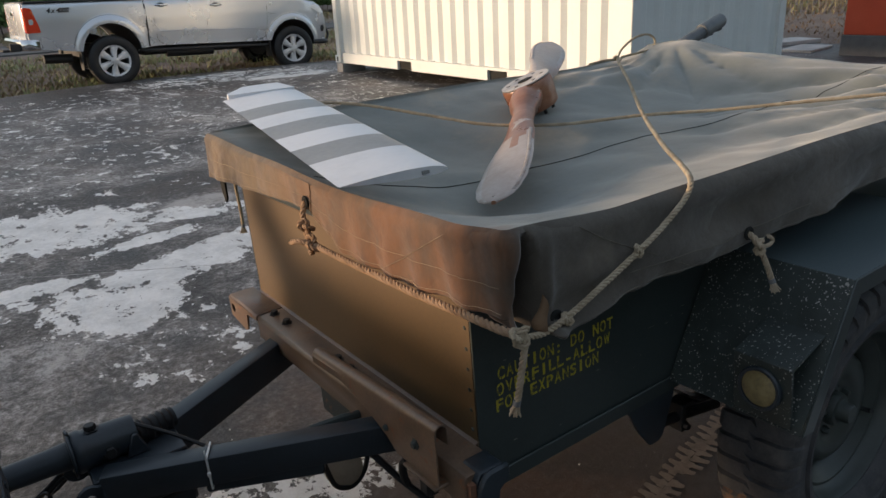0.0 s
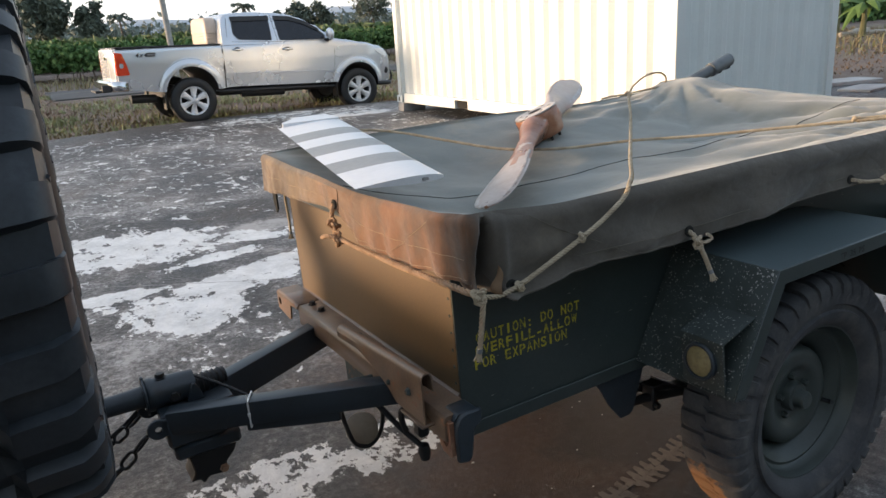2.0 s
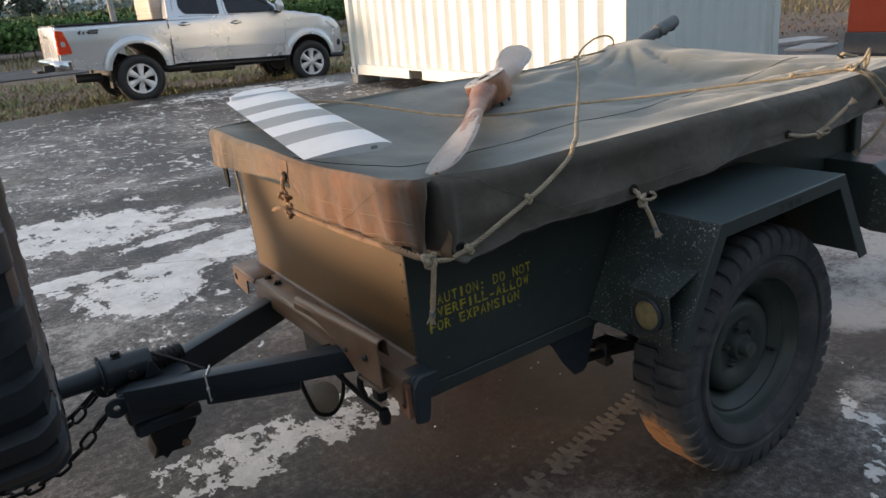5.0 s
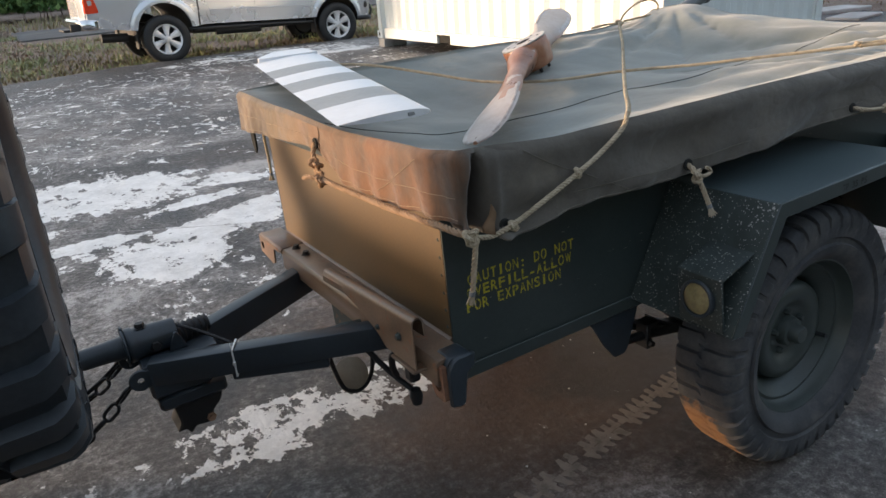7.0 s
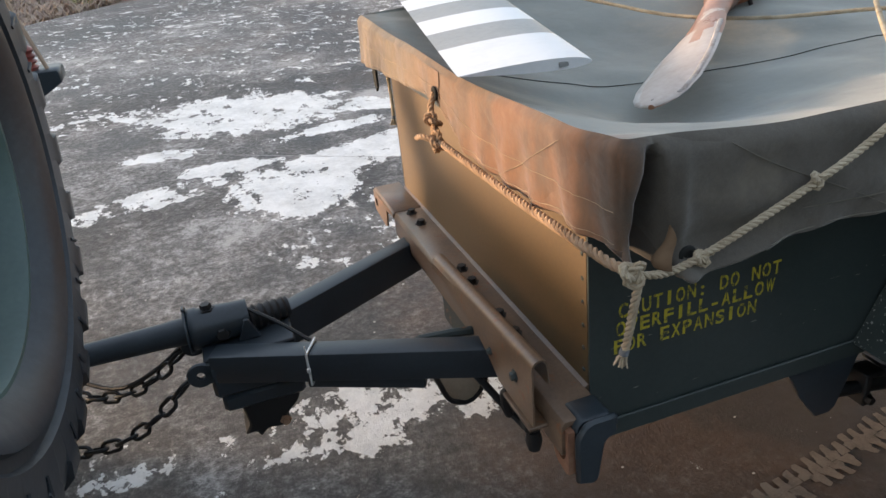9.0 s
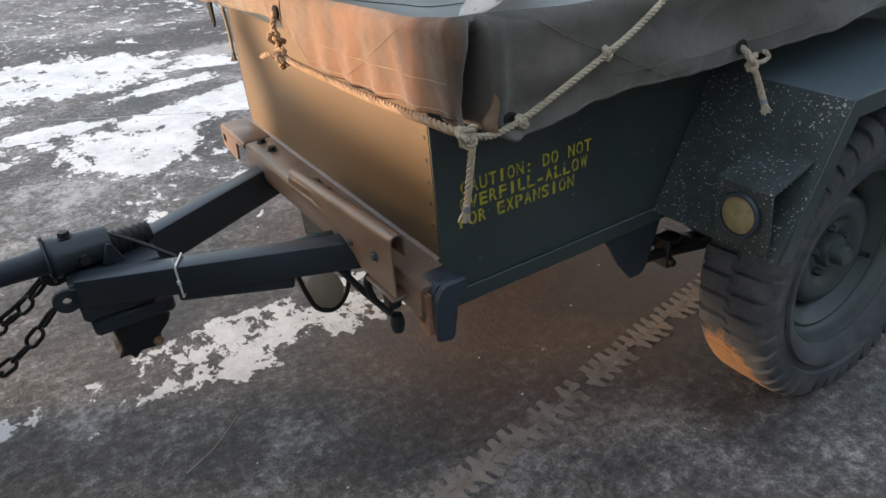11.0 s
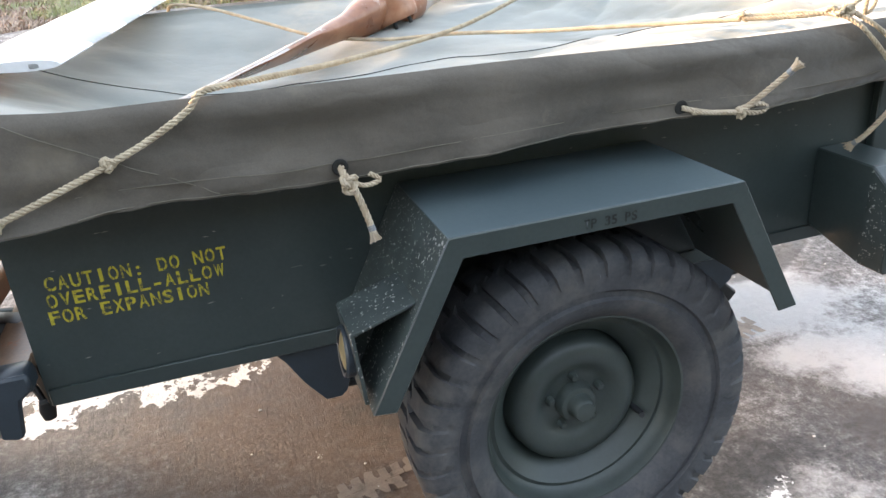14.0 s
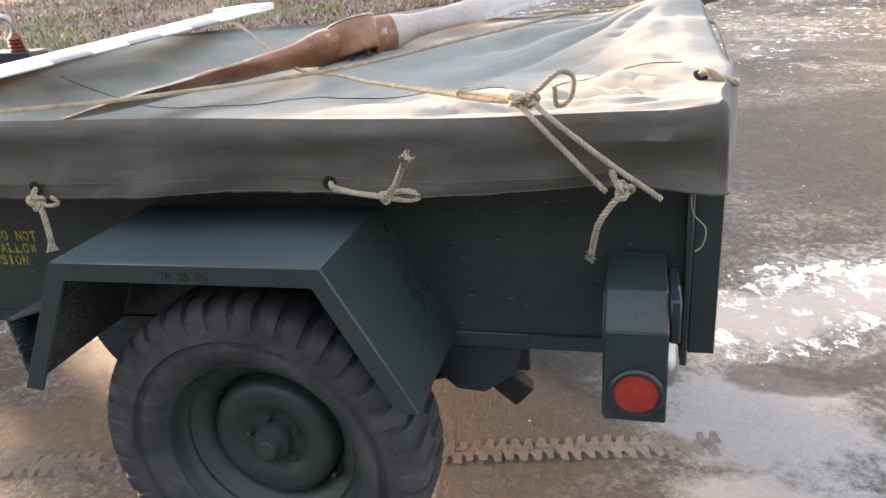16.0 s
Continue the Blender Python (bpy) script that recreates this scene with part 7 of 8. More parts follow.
def half_width(x, z):
    """Half the body's width at a place along it and a height."""
    w = float(np.interp(z, (0.35, 0.50, 0.72, 0.80, 1.02, 1.20, 1.32, 1.78, 1.84), (0.80, 0.845, 0.870, 0.880, 0.885, 0.872, 0.845, 0.645, 0.60)))
    if x < 0.57:
        w = max(w, along(z, [(0.35, 0.80), (0.80, 0.872), (1.0, 0.885), (1.3, 0.868)]))
    return w * along(x, [(-1.25, 0.95), (-1.05, 0.985), (-0.3, 1.0), (2.6, 1.0), (3.3, 0.985), (3.6, 0.945), (3.78, 0.88), (3.9, 0.78), (4.02, 0.70)])


def flare(x, z):
    """How far the wheel arches swell out of the flank."""
    out = 0.0
    for cx, cz, r0, r1 in ARCHES:
        d = math.hypot(x - cx, max(0.0, z - cz))
        out = max(out, 0.040 * (1 - ease((d - r0 - 0.035) / (r1 - r0 - 0.025))) if d < r1 else 0.0)
    return out


def arc(cx, cz, r, a0, a1, n):
    return [(cx + r * math.cos(radians(a0 + (a1 - a0) * i / n)), cz + r * math.sin(radians(a0 + (a1 - a0) * i / n))) for i in range(n + 1)]


def underside(x):
    """Height of the body's lower edge: sills, wheel arches and the valances at both ends."""
    z = along(x, [(-1.14, 0.66), (-1.0, 0.62), (-0.44, 0.56), (0.45, 0.555), (0.7, 0.575), (2.6, 0.545), (3.5, 0.46), (3.62, 0.44), (3.80, 0.50), (3.88, 0.60)])
    for cx, cz, r0, r1 in ARCHES:
        if abs(x - cx) < r0:
            z = max(z, cz + math.sqrt(r0 * r0 - (x - cx) ** 2))
    return z


def body_skin(xs, low, high, rows=14, swell=True, shoulder=0.05):
    """Skin over both flanks and the top, drawn along the car."""
    bm = bmesh.new()
    lines = []
    for x in xs:
        z0, z1 = low(x), high(x)
        side = []
        for k in range(rows + 1):
            z = z0 + (z1 - shoulder - z0) * k / rows
            side.append((half_width(x, z) + (flare(x, z) if swell else 0.0), z))
        w = half_width(x, z1 - shoulder)
        side += [(w - shoulder * 0.12, z1 - shoulder * 0.55), (w - shoulder * 0.42, z1 - shoulder * 0.2), (w - shoulder, z1 - shoulder * 0.04), (w * 0.55, z1 + 0.012)]
        line = [(-y, z) for y, z in side] + [(0, z1 + 0.018)] + [(y, z) for y, z in side[::-1]]
        lines.append([bm.verts.new((x, y, z)) for y, z in line])
    for a, b in zip(lines, lines[1:]):
        for i in range(len(a) - 1):
            bm.faces.new((a[i], a[i + 1], b[i + 1], b[i]))
        bm.faces.new((a[-1], a[0], b[0], b[-1]))
    for line in (lines[0], lines[-1]):
        bm.faces.new(line)
    bmesh.ops.recalc_face_normals(bm, faces=bm.faces)
    return bm


def flank_strip(outline, lift, side, thick=0.006):
    """A thin plate lying on one flank, split finely so that it bends with it."""
    bm = bmesh.new()
    y = lambda x, z, d: side * (half_width(x, z) + flare(x, z) + d)
    a = [bm.verts.new((x, y(x, z, lift), z)) for x, z in outline]
    b = [bm.verts.new((x, y(x, z, lift - thick), z)) for x, z in outline]
    n = len(outline)
    bm.faces.new(a)
    for i in range(n):
        bm.faces.new((a[i], b[i], b[(i + 1) % n], a[(i + 1) % n]))
    bmesh.ops.recalc_face_normals(bm, faces=bm.faces)
    return bm


def dense(outline, step=0.08):
    out = []
    for (a, b), (c, d) in zip(outline, outline[1:] + outline[:1]):
        n = max(1, int(math.hypot(c - a, d - b) / step))
        out += [(a + (c - a) * i / n, b + (d - b) * i / n) for i in range(n)]
    return out


def rounded(outline, r=0.035):
    """An outline with its corners rounded off."""
    out = []
    n = len(outline)
    for i in range(n):
        p, q, w = Vector(outline[i - 1]), Vector(outline[i]), Vector(outline[(i + 1) % n])
        a = q + (p - q).normalized() * min(r, (p - q).length * 0.45)
        b = q + (w - q).normalized() * min(r, (w - q).length * 0.45)
        for k in range(5):
            t = k / 4
            out.append(tuple((1 - t) ** 2 * a + 2 * t * (1 - t) * q + t * t * b))
    return out


def flanks(name, outline, lift, material, t, label="", step=0.07):
    """A plate on each flank."""
    for s in (-1, 1):
        part(name, flank_strip(dense(outline, step), lift, s), material, t, label)


def flank_line(name, pts, w, material, t):
    """A thin line drawn along each flank."""
    for s in (-1, 1):
        bm = bmesh.new()
        tube(bm, [(x, s * (half_width(x, z) + flare(x, z) + 0.0005), z) for x, z in pts], w, 5, True)
        part(name, bm, material, t)


def drum_box():
    """The pale ribbed plastic box that stands in the truck's bed."""
    t = thing("storage_box", (0.54, 0.0, 1.30), CAR, "pale tan ribbed plastic box standing in the truck's bed", "box")
    bm = bmesh.new()
    rows = []
    for z, k in [(1.305, 0.97), (1.32, 1.0), (1.37, 1.0), (1.375, 0.97), (1.385, 0.97), (1.39, 1.0), (1.42, 1.0), (1.425, 0.97), (1.435, 0.97), (1.44, 1.0), (1.47, 1.0), (1.475, 0.97), (1.485, 0.97), (1.49, 1.0), (1.60, 0.985), (1.68, 0.94), (1.725, 0.86), (1.745, 0.72), (1.752, 0.4)]:
        line = []
        for i in range(24):
            a = 2 * math.pi * i / 24
            c, q = math.cos(a), math.sin(a)
            line.append(bm.verts.new((0.525 + (1.60 - z) * 0.04 + 0.135 * k * math.copysign(abs(c) ** 0.45, c), 0.50 * k * math.copysign(abs(q) ** 0.35, q), z)))
        rows.append(line)
    for a, b in zip(rows, rows[1:]):
        for i in range(24):
            bm.faces.new((a[i], a[(i + 1) % 24], b[(i + 1) % 24], b[i]))
    bm.faces.new(rows[-1])
    bm.faces.new(rows[0])
    bmesh.ops.recalc_face_normals(bm, faces=bm.faces)
    part("shell", bm, drum_plastic, t)


def pickup():
    t = thing("pickup_truck", (1.54, 0, 0), CAR, "silver double-cab pickup truck parked on the verge", "car")
    R = 0.385
    near = lambda x: min(abs(abs(x - cx) - r0) for cx, cz, r0, r1 in ARCHES)
    xs, x = [-1.14], -1.14
    while x < 3.86:
        x += 0.006 if near(x) < 0.03 else 0.02 if near(x) < 0.12 or x > 3.6 else 0.045
        xs.append(x)
    part("body", body_skin(xs, underside, lambda x: along(x, BONNET), 18), silver, t, "", 40)
    xs = [ROOF[0][0]] + [p[0] for p in ROOF[1:5]] + [0.80 + 0.06 * i for i in range(32)]
    part("cab", body_skin(xs, lambda x: min(1.275, along(x, ROOF) - 0.07), lambda x: along(x, ROOF), 10, False, 0.06), silver, t, "", 40)
    # side windows: black frames, dark glass, smoked visors above
    back_win = [(0.82, 1.735), (1.49, 1.742), (1.475, 1.325), (0.87, 1.355), (0.80, 1.46)]
    front_win = [(1.585, 1.742), (1.86, 1.725), (2.12, 1.645), (2.36, 1.505), (2.50, 1.39), (2.47, 1.315), (1.61, 1.322)]
    flanks("window_frame", rounded(back_win), 0.003, black_trim, t)
    flanks("window_frame", rounded(front_win), 0.003, black_trim, t)
    flanks("rear_window", rounded([(0.845, 1.70), (1.475, 1.705), (1.46, 1.34), (0.89, 1.37), (0.825, 1.46)]), 0.006, car_glass, t, "dark tinted side glass")
    flanks("front_window", rounded([(1.60, 1.71), (1.86, 1.69), (2.10, 1.615), (2.34, 1.48), (2.455, 1.39), (2.44, 1.33), (1.625, 1.338)]), 0.006, car_glass, t, "dark tinted side glass")
    flanks("window_visor", rounded([(0.80, 1.745), (1.495, 1.752), (1.49, 1.672), (0.815, 1.665)], 0.02), 0.024, black_trim, t, "smoked plastic window visor")
    flanks("window_visor", rounded([(1.58, 1.752), (1.87, 1.735), (2.14, 1.655), (2.40, 1.50), (2.375, 1.465), (2.10, 1.598), (1.86, 1.665), (1.585, 1.675)], 0.02), 0.024, black_trim, t, "smoked plastic window visor")
    # windscreen
    bm = bmesh.new()
    rows = [[bm.verts.new((x, s * half_width(x, z) * 0.90, z + 0.024)) for s in (-1, -0.5, 0, 0.5, 1)] for x, z in ((2.66, 1.355), (2.53, 1.445), (2.32, 1.585), (2.08, 1.705))]
    for a, b in zip(rows, rows[1:]):
        for i in range(4):
            bm.faces.new((a[i], a[i + 1], b[i + 1], b[i]))
    part("windscreen", bm, car_glass, t)
    # shut lines
    flank_line("door_gap", [(0.735, 1.71), (0.69, 1.42), (0.69, 1.0), (0.705, 0.70), (0.735, 0.63), (0.80, 0.60)], 0.0045, gap_line, t)
    flank_line("door_gap", [(1.535, 1.76), (1.572, 1.33), (1.552, 0.90), (1.515, 0.585)], 0.0045, gap_line, t)
    flank_line("door_gap", [(2.635, 1.33), (2.64, 1.1), (2.625, 0.87), (2.57, 0.62), (2.46, 0.565)], 0.0045, gap_line, t)
    flank_line("wing_gap", [(2.645, 1.02), (2.70, 0.99), (2.80, 0.985)], 0.003, gap_line, t)
    flanks("bed_gap", [(0.555, 0.57), (0.580, 0.57), (0.580, 1.275), (0.555, 1.275)], 0.003, black_trim, t)
    flank_line("belt_line", [(0.76, 1.325), (1.5, 1.305), (2.6, 1.30)], 0.004, gap_line, t)
    flank_line("door_crease", [(0.72, 0.80), (1.2, 0.795), (1.9, 0.775), (2.58, 0.77)], 0.006, silver, t)
    for cx, cz, r0, r1 in ARCHES:
        flank_line("flare_line", arc(cx, cz, r1 - 0.005, 172, 28, 22), 0.003, gap_line, t)
    # side step
    for s in (-1, 1):
        bm = bmesh.new()
        tube(bm, curve_points([(0.44, s * 0.72, 0.52), (0.52, s * 0.86, 0.515), (1.5, s * 0.875, 0.50), (2.52, s * 0.86, 0.475), (2.60, s * 0.72, 0.48)], 0.08), 0.022, 8)
        part("side_step", bm, black_trim, t, "black tubular side step")
    # door handles
    for x, z in ((0.73, 1.195), (1.625, 1.170)):
        for s in (-1, 1):
            bm = bmesh.new()
            y = s * (half_width(x, z) + 0.020)
            box(bm, x, x + 0.20, y - 0.012, y + 0.012, z - 0.014, z + 0.014, 0.010, None, 2)
            part("door_handle", bm, chrome, t, "chromed door handle")
            bm = bmesh.new()
            bmesh.ops.create_uvsphere(bm, u_segments=14, v_segments=8, radius=1, matrix=Matrix.Translation((x + 0.10, s * (half_width(x, z) - 0.002), z)) @ Matrix.Diagonal((0.062, 0.008, 0.042, 1)))
            part("handle_cup", bm, gap_line, t)
    # mirrors
    for s in (-1, 1):
        bm = bmesh.new()
        bmesh.ops.create_uvsphere(bm, u_segments=18, v_segments=12, radius=1, matrix=Matrix.Translation((2.53, s * 0.985, 1.41)) @ pose(0, 0, 0, 0, -8, s * 12) @ Matrix.Diagonal((0.075, 0.115, 0.105, 1)))
        part("mirror", bm, silver, t)
        bm = bmesh.new()
        box(bm, 2.47, 2.58, s * 0.88 - 0.06, s * 0.88 + 0.06, 1.29, 1.335, 0.015)
        part("mirror_foot", bm, black_trim, t)
    # dark wheel wells
    for cx, cz, r0, r1 in ARCHES:
        bm = bmesh.new()
        outline = [(cx + r0 * 0.997, 0.46)] + arc(cx, cz, r0 * 0.997, 0, 180, 24) + [(cx - r0 * 0.997, 0.46)]
        rows = [[bm.verts.new((x, y, z)) for y in (-0.845, -0.30, 0.30, 0.845)] for x, z in outline]
        for a, b in zip(rows, rows[1:]):
            for i in range(3):
                bm.faces.new((a[i], a[i + 1], b[i + 1], b[i]))
        part("wheel_well", bm, black_trim, t)
    # wheels
    for cx in (0.0, 3.10):
        for s in (-1, 1):
            m = Matrix.Translation((cx, s * 0.765, R)) @ pose(0, 0, 0, 90 if s < 0 else -90, 0, 0)
            bm = bmesh.new()
            lathe(bm, [(0.232, -0.10), (0.250, -0.118), (0.30, -0.130), (0.35, -0.124), (0.378, -0.10), (0.385, -0.05), (0.385, 0.05), (0.378, 0.10), (0.35, 0.124), (0.30, 0.130), (0.250, 0.118), (0.232, 0.10)], m, 48)
            w = part("wheel", bm, rubber_dark, t)
            bm = bmesh.new()
            lathe(bm, [(0.230, 0.102), (0.218, 0.09), (0.205, 0.05), (0.195, -0.05), (0.0005, -0.05)], m, 48)
            part("rim_well", bm, gap_line, w)
            bm = bmesh.new()
            lathe(bm, [(0.212, 0.084), (0.222, 0.106), (0.238, 0.116), (0.242, 0.106), (0.224, 0.080), (0.212, 0.084)], m, 48)
            for k in range(6):
                q = m @ Matrix.Rotation(2 * math.pi * (k + 0.42) / 6, 4, 'Z')
                pts = [(0.040, 0.030), (0.085, 0.036), (0.150, 0.044), (0.222, 0.064)]
                rows = []
                for x, w2 in pts:
                    z = 0.112 - 0.10 * (x - 0.04) * (0.23 - x) / 0.05
                    rows.append([bm.verts.new(q @ Vector((x, y * w2, z - d))) for y, d in ((-1.12, 0.05), (-0.95, 0.012), (-0.6, 0.0), (0, -0.004), (0.6, 0.0), (0.95, 0.012), (1.12, 0.05))])
                for a, b in zip(rows, rows[1:]):
                    for i in range(6):
                        bm.faces.new((a[i], a[i + 1], b[i + 1], b[i]))
            lathe(bm, [(0.0005, 0.122), (0.034, 0.120), (0.052, 0.112), (0.066, 0.09), (0.068, 0.05)], m, 24)
            bmesh.ops.recalc_face_normals(bm, faces=bm.faces)
            part("alloy_rim", bm, alloy, w, "six-spoke alloy rim")
            for k in range(6):
                bm = bmesh.new()
                q = m @ Matrix.Rotation(2 * math.pi * (k + 0.92) / 6, 4, 'Z')
                bmesh.ops.create_cone(bm, segments=8, radius1=0.013, radius2=0.011, depth=0.03, cap_ends=True, matrix=q @ Matrix.Translation((0.075, 0, 0.10)))
                part("wheel_nut", bm, chrome, w)
    # tail: lamps, bumper, tailgate, tow hitch
    for s in (-1, 1):
        bm = bmesh.new()
        o = rounded([(-1.150, 0.855), (-0.965, 0.865), (-0.985, 0.98), (-1.045, 1.205), (-1.150, 1.215)], 0.02)
        n = len(o)
        a = [bm.verts.new((x, s * (half_width(x, z) + 0.010), z)) for x, z in o]
        b = [bm.verts.new((x - 0.005, s * (half_width(x, z) - 0.11), z)) for x, z in o]
        bm.faces.new(a)
        bm.faces.new(b[::-1])
        for i in range(n):
            bm.faces.new((a[i], b[i], b[(i + 1) % n], a[(i + 1) % n]))
        bmesh.ops.recalc_face_normals(bm, faces=bm.faces)
        part("tail_lamp", bm, orange_red, t, "orange-red tail lamp")
    bm = bmesh.new()
    box(bm, -1.165, -1.135, -0.735, 0.735, 0.76, 1.275, 0.02, None, 3)
    part("tailgate", bm, silver, t)
    bm = bmesh.new()
    box(bm, -1.180, -1.160, -0.12, 0.12, 1.10, 1.17, 0.01, None, 2)
    part("tailgate_handle", bm, chrome, t)
    bm = bmesh.new()
    prism(bm, [(-0.98, -0.890), (-1.18, -0.880), (-1.27, -0.82), (-1.30, -0.4), (-1.30, 0.4), (-1.27, 0.82), (-1.18, 0.880), (-0.98, 0.890), (-1.02, 0.80), (-1.14, 0.74), (-1.14, -0.74), (-1.02, -0.80)], "z", 0.61, 0.77, 0.03)
    part("rear_bumper", bm, chrome, t, "chromed rear bumper")
    bm = bmesh.new()
    box(bm, -1.44, -1.26, -0.28, 0.28, 0.58, 0.62, 0.01)
    part("tow_bar", bm, black_trim, t)
    bm = bmesh.new()
    box(bm, -1.40, -1.26, -0.81, -0.73, 0.61, 0.72, 0.01)
    part("bumper_end", bm, black_trim, t)
    bm = bmesh.new()
    box(bm, -1.13, 0.55, -0.862, 0.862, 1.278, 1.304, 0.010)
    part("bed_cover", bm, black_trim, t, "black cover over the truck's bed")
    # nose: head lamp, guard, bonnet scoop, marks
    for s in (-1, 1):
        bm = bmesh.new()
        o = rounded([(3.47, 1.095), (3.62, 1.125), (3.755, 1.035), (3.745, 0.955), (3.62, 1.00)], 0.03)
        n = len(o)
        a = [bm.verts.new((x, s * (half_width(x, z) + 0.012), z)) for x, z in o]
        b = [bm.verts.new((x + 0.03, s * (half_width(x, z) - 0.16), z + 0.012)) for x, z in o]
        bm.faces.new(a)
        bm.faces.new(b[::-1])
        for i in range(n):
            bm.faces.new((a[i], b[i], b[(i + 1) % n], a[(i + 1) % n]))
        bmesh.ops.recalc_face_normals(bm, faces=bm.faces)
        part("head_lamp", bm, clear_lamp, t, "clear head lamp")
        bm = bmesh.new()
        lathe(bm, [(0.0005, 0.006), (0.022, 0.004), (0.026, 0)], Matrix.Translation((2.72, s * (half_width(2.72, 1.16) + 0.002), 1.16)) @ pose(0, 0, 0, 90 if s < 0 else -90, 0, 0), 14)
        part("side_marker", bm, clear_lamp, t)
        bm = bmesh.new()
        bmesh.ops.create_uvsphere(bm, u_segments=12, v_segments=8, radius=1, matrix=Matrix.Translation((3.74, s * half_width(3.74, 0.70), 0.70)) @ Matrix.Diagonal((0.05, 0.02, 0.06, 1)))
        part("fog_lamp", bm, black_trim, t)
    bm = bmesh.new()
    tube(bm, curve_points([(3.50, -0.84, 0.47), (3.78, -0.78, 0.46), (3.92, -0.5, 0.46), (3.95, 0, 0.46), (3.92, 0.5, 0.46), (3.78, 0.78, 0.46), (3.50, 0.84, 0.47)], 0.06), 0.040, 10)
    for y in (-0.62, 0.62):
        tube(bm, curve_points([(3.86, y, 0.44), (3.95, y * 0.98, 0.56), (3.90, y * 0.95, 0.72)], 0.05), 0.022, 8)
    part("bumper_bar", bm, black_trim, t)
    bm = bmesh.new()
    rows = []
    for x, h, w in ((2.98, 0.004, 0.20), (3.06, 0.030, 0.27), (3.20, 0.042, 0.30), (3.34, 0.030, 0.27), (3.42, 0.002, 0.20)):
        z = along(x, BONNET) + 0.016
        rows.append([bm.verts.new((x, y, zz)) for y, zz in ((-w, z - 0.02), (-w * 0.9, z + h * 0.8), (-w * 0.5, z + h), (w * 0.5, z + h), (w * 0.9, z + h * 0.8), (w, z - 0.02))])
    for a, b in zip(rows, rows[1:]):
        for i in range(5):
            bm.faces.new((a[i], a[i + 1], b[i + 1], b[i]))
    part("bonnet_scoop", bm, silver, t)
    bm = bmesh.new()
    box(bm, 0.5, 2.6, -0.60, 0.60, 0.42, 0.56, 0.04)
    part("underbody", bm, black_trim, t)
    for z, x0, x1 in ((0.30, 0.9, 1.7), (0.32, -0.95, -0.55)):
        bm = bmesh.new()
        tube(bm, [(x0, -0.55, z + 0.14), (x1, -0.55, z + 0.13)], 0.07, 10)
        part("exhaust", bm, black_trim, t)
    y = -(half_width(-0.45, 1.10) + 0.002)
    m = Matrix.Translation((-0.86, y, 1.135)) @ pose(0, 0, 0, 90, 0, 0) @ Matrix(((1, 0.35, 0, 0), (0, 1, 0, 0), (0, 0, 1, 0), (0, 0, 0, 1)))
    stencil(t, "4x4", 0.20, 0.070, m, black_trim)
    bm = bmesh.new()
    box(bm, -0.665, -0.54, y - 0.003, y + 0.003, 1.135, 1.165)
    box(bm, -0.655, -0.53, y - 0.003, y + 0.003, 1.172, 1.202)
    part("badge", bm, gap_line, t)
    # mud flaps
    for cx in (0.0, 3.10):
        for s in (-1, 1):
            bm = bmesh.new()
            box(bm, cx - 0.47, cx - 0.455, s * 0.78 - 0.10, s * 0.78 + 0.10, 0.27, 0.60, 0.004)
            part("mud_flap", bm, black_trim, t)


pickup()
drum_box()

# ---- plants and distance ----
def foliage(name, c0, c1, c2):
    m, nodes, links, bsdf = nodes_of(name)
    g = nodes.new("ShaderNodeNewGeometry")
    r = ramp(nodes, [(0.0, c0), (0.55, c1), (1.0, c2)])
    links.new(g.outputs["Random Per Island"], r.inputs[0])
    links.new(r.outputs[0], bsdf.inputs["Base Color"])
    bsdf.inputs["Roughness"].default_value = 0.65
    bsdf.inputs["Specular IOR Level"].default_value = 0.3
    return m


leaf_green = foliage("crop_leaves", (0.040, 0.085, 0.026), (0.085, 0.165, 0.048), (0.165, 0.245, 0.080))
leaf_dark = foliage("tree_leaves", (0.045, 0.062, 0.042), (0.070, 0.092, 0.060), (0.105, 0.130, 0.085))
# paler greens for far trees: the haze is put into the leaf colours
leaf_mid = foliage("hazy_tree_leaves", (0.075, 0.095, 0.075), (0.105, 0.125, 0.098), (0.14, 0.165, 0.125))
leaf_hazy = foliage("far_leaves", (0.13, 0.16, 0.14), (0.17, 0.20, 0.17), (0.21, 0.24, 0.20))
leaf_banana = foliage("banana_leaves", (0.055, 0.095, 0.022), (0.10, 0.17, 0.040), (0.20, 0.23, 0.07))
straw = foliage("dry_grass", (0.17, 0.125, 0.075), (0.29, 0.240, 0.145), (0.20, 0.215, 0.095))
pale_grass = foliage("pale_tufts", (0.24, 0.23, 0.14), (0.28, 0.30, 0.16), (0.22, 0.27, 0.12))
straw_pink = foliage("dead_grass", (0.20, 0.135, 0.105), (0.31, 0.235, 0.19), (0.38, 0.32, 0.24))
straw_brown = foliage("brown_straw", (0.10, 0.060, 0.035), (0.22, 0.145, 0.085), (0.30, 0.22, 0.14))
bark = surface("bark", (0.13, 0.10, 0.075), rough=0.95, scale=6, bump=0.6, distance=0.02)


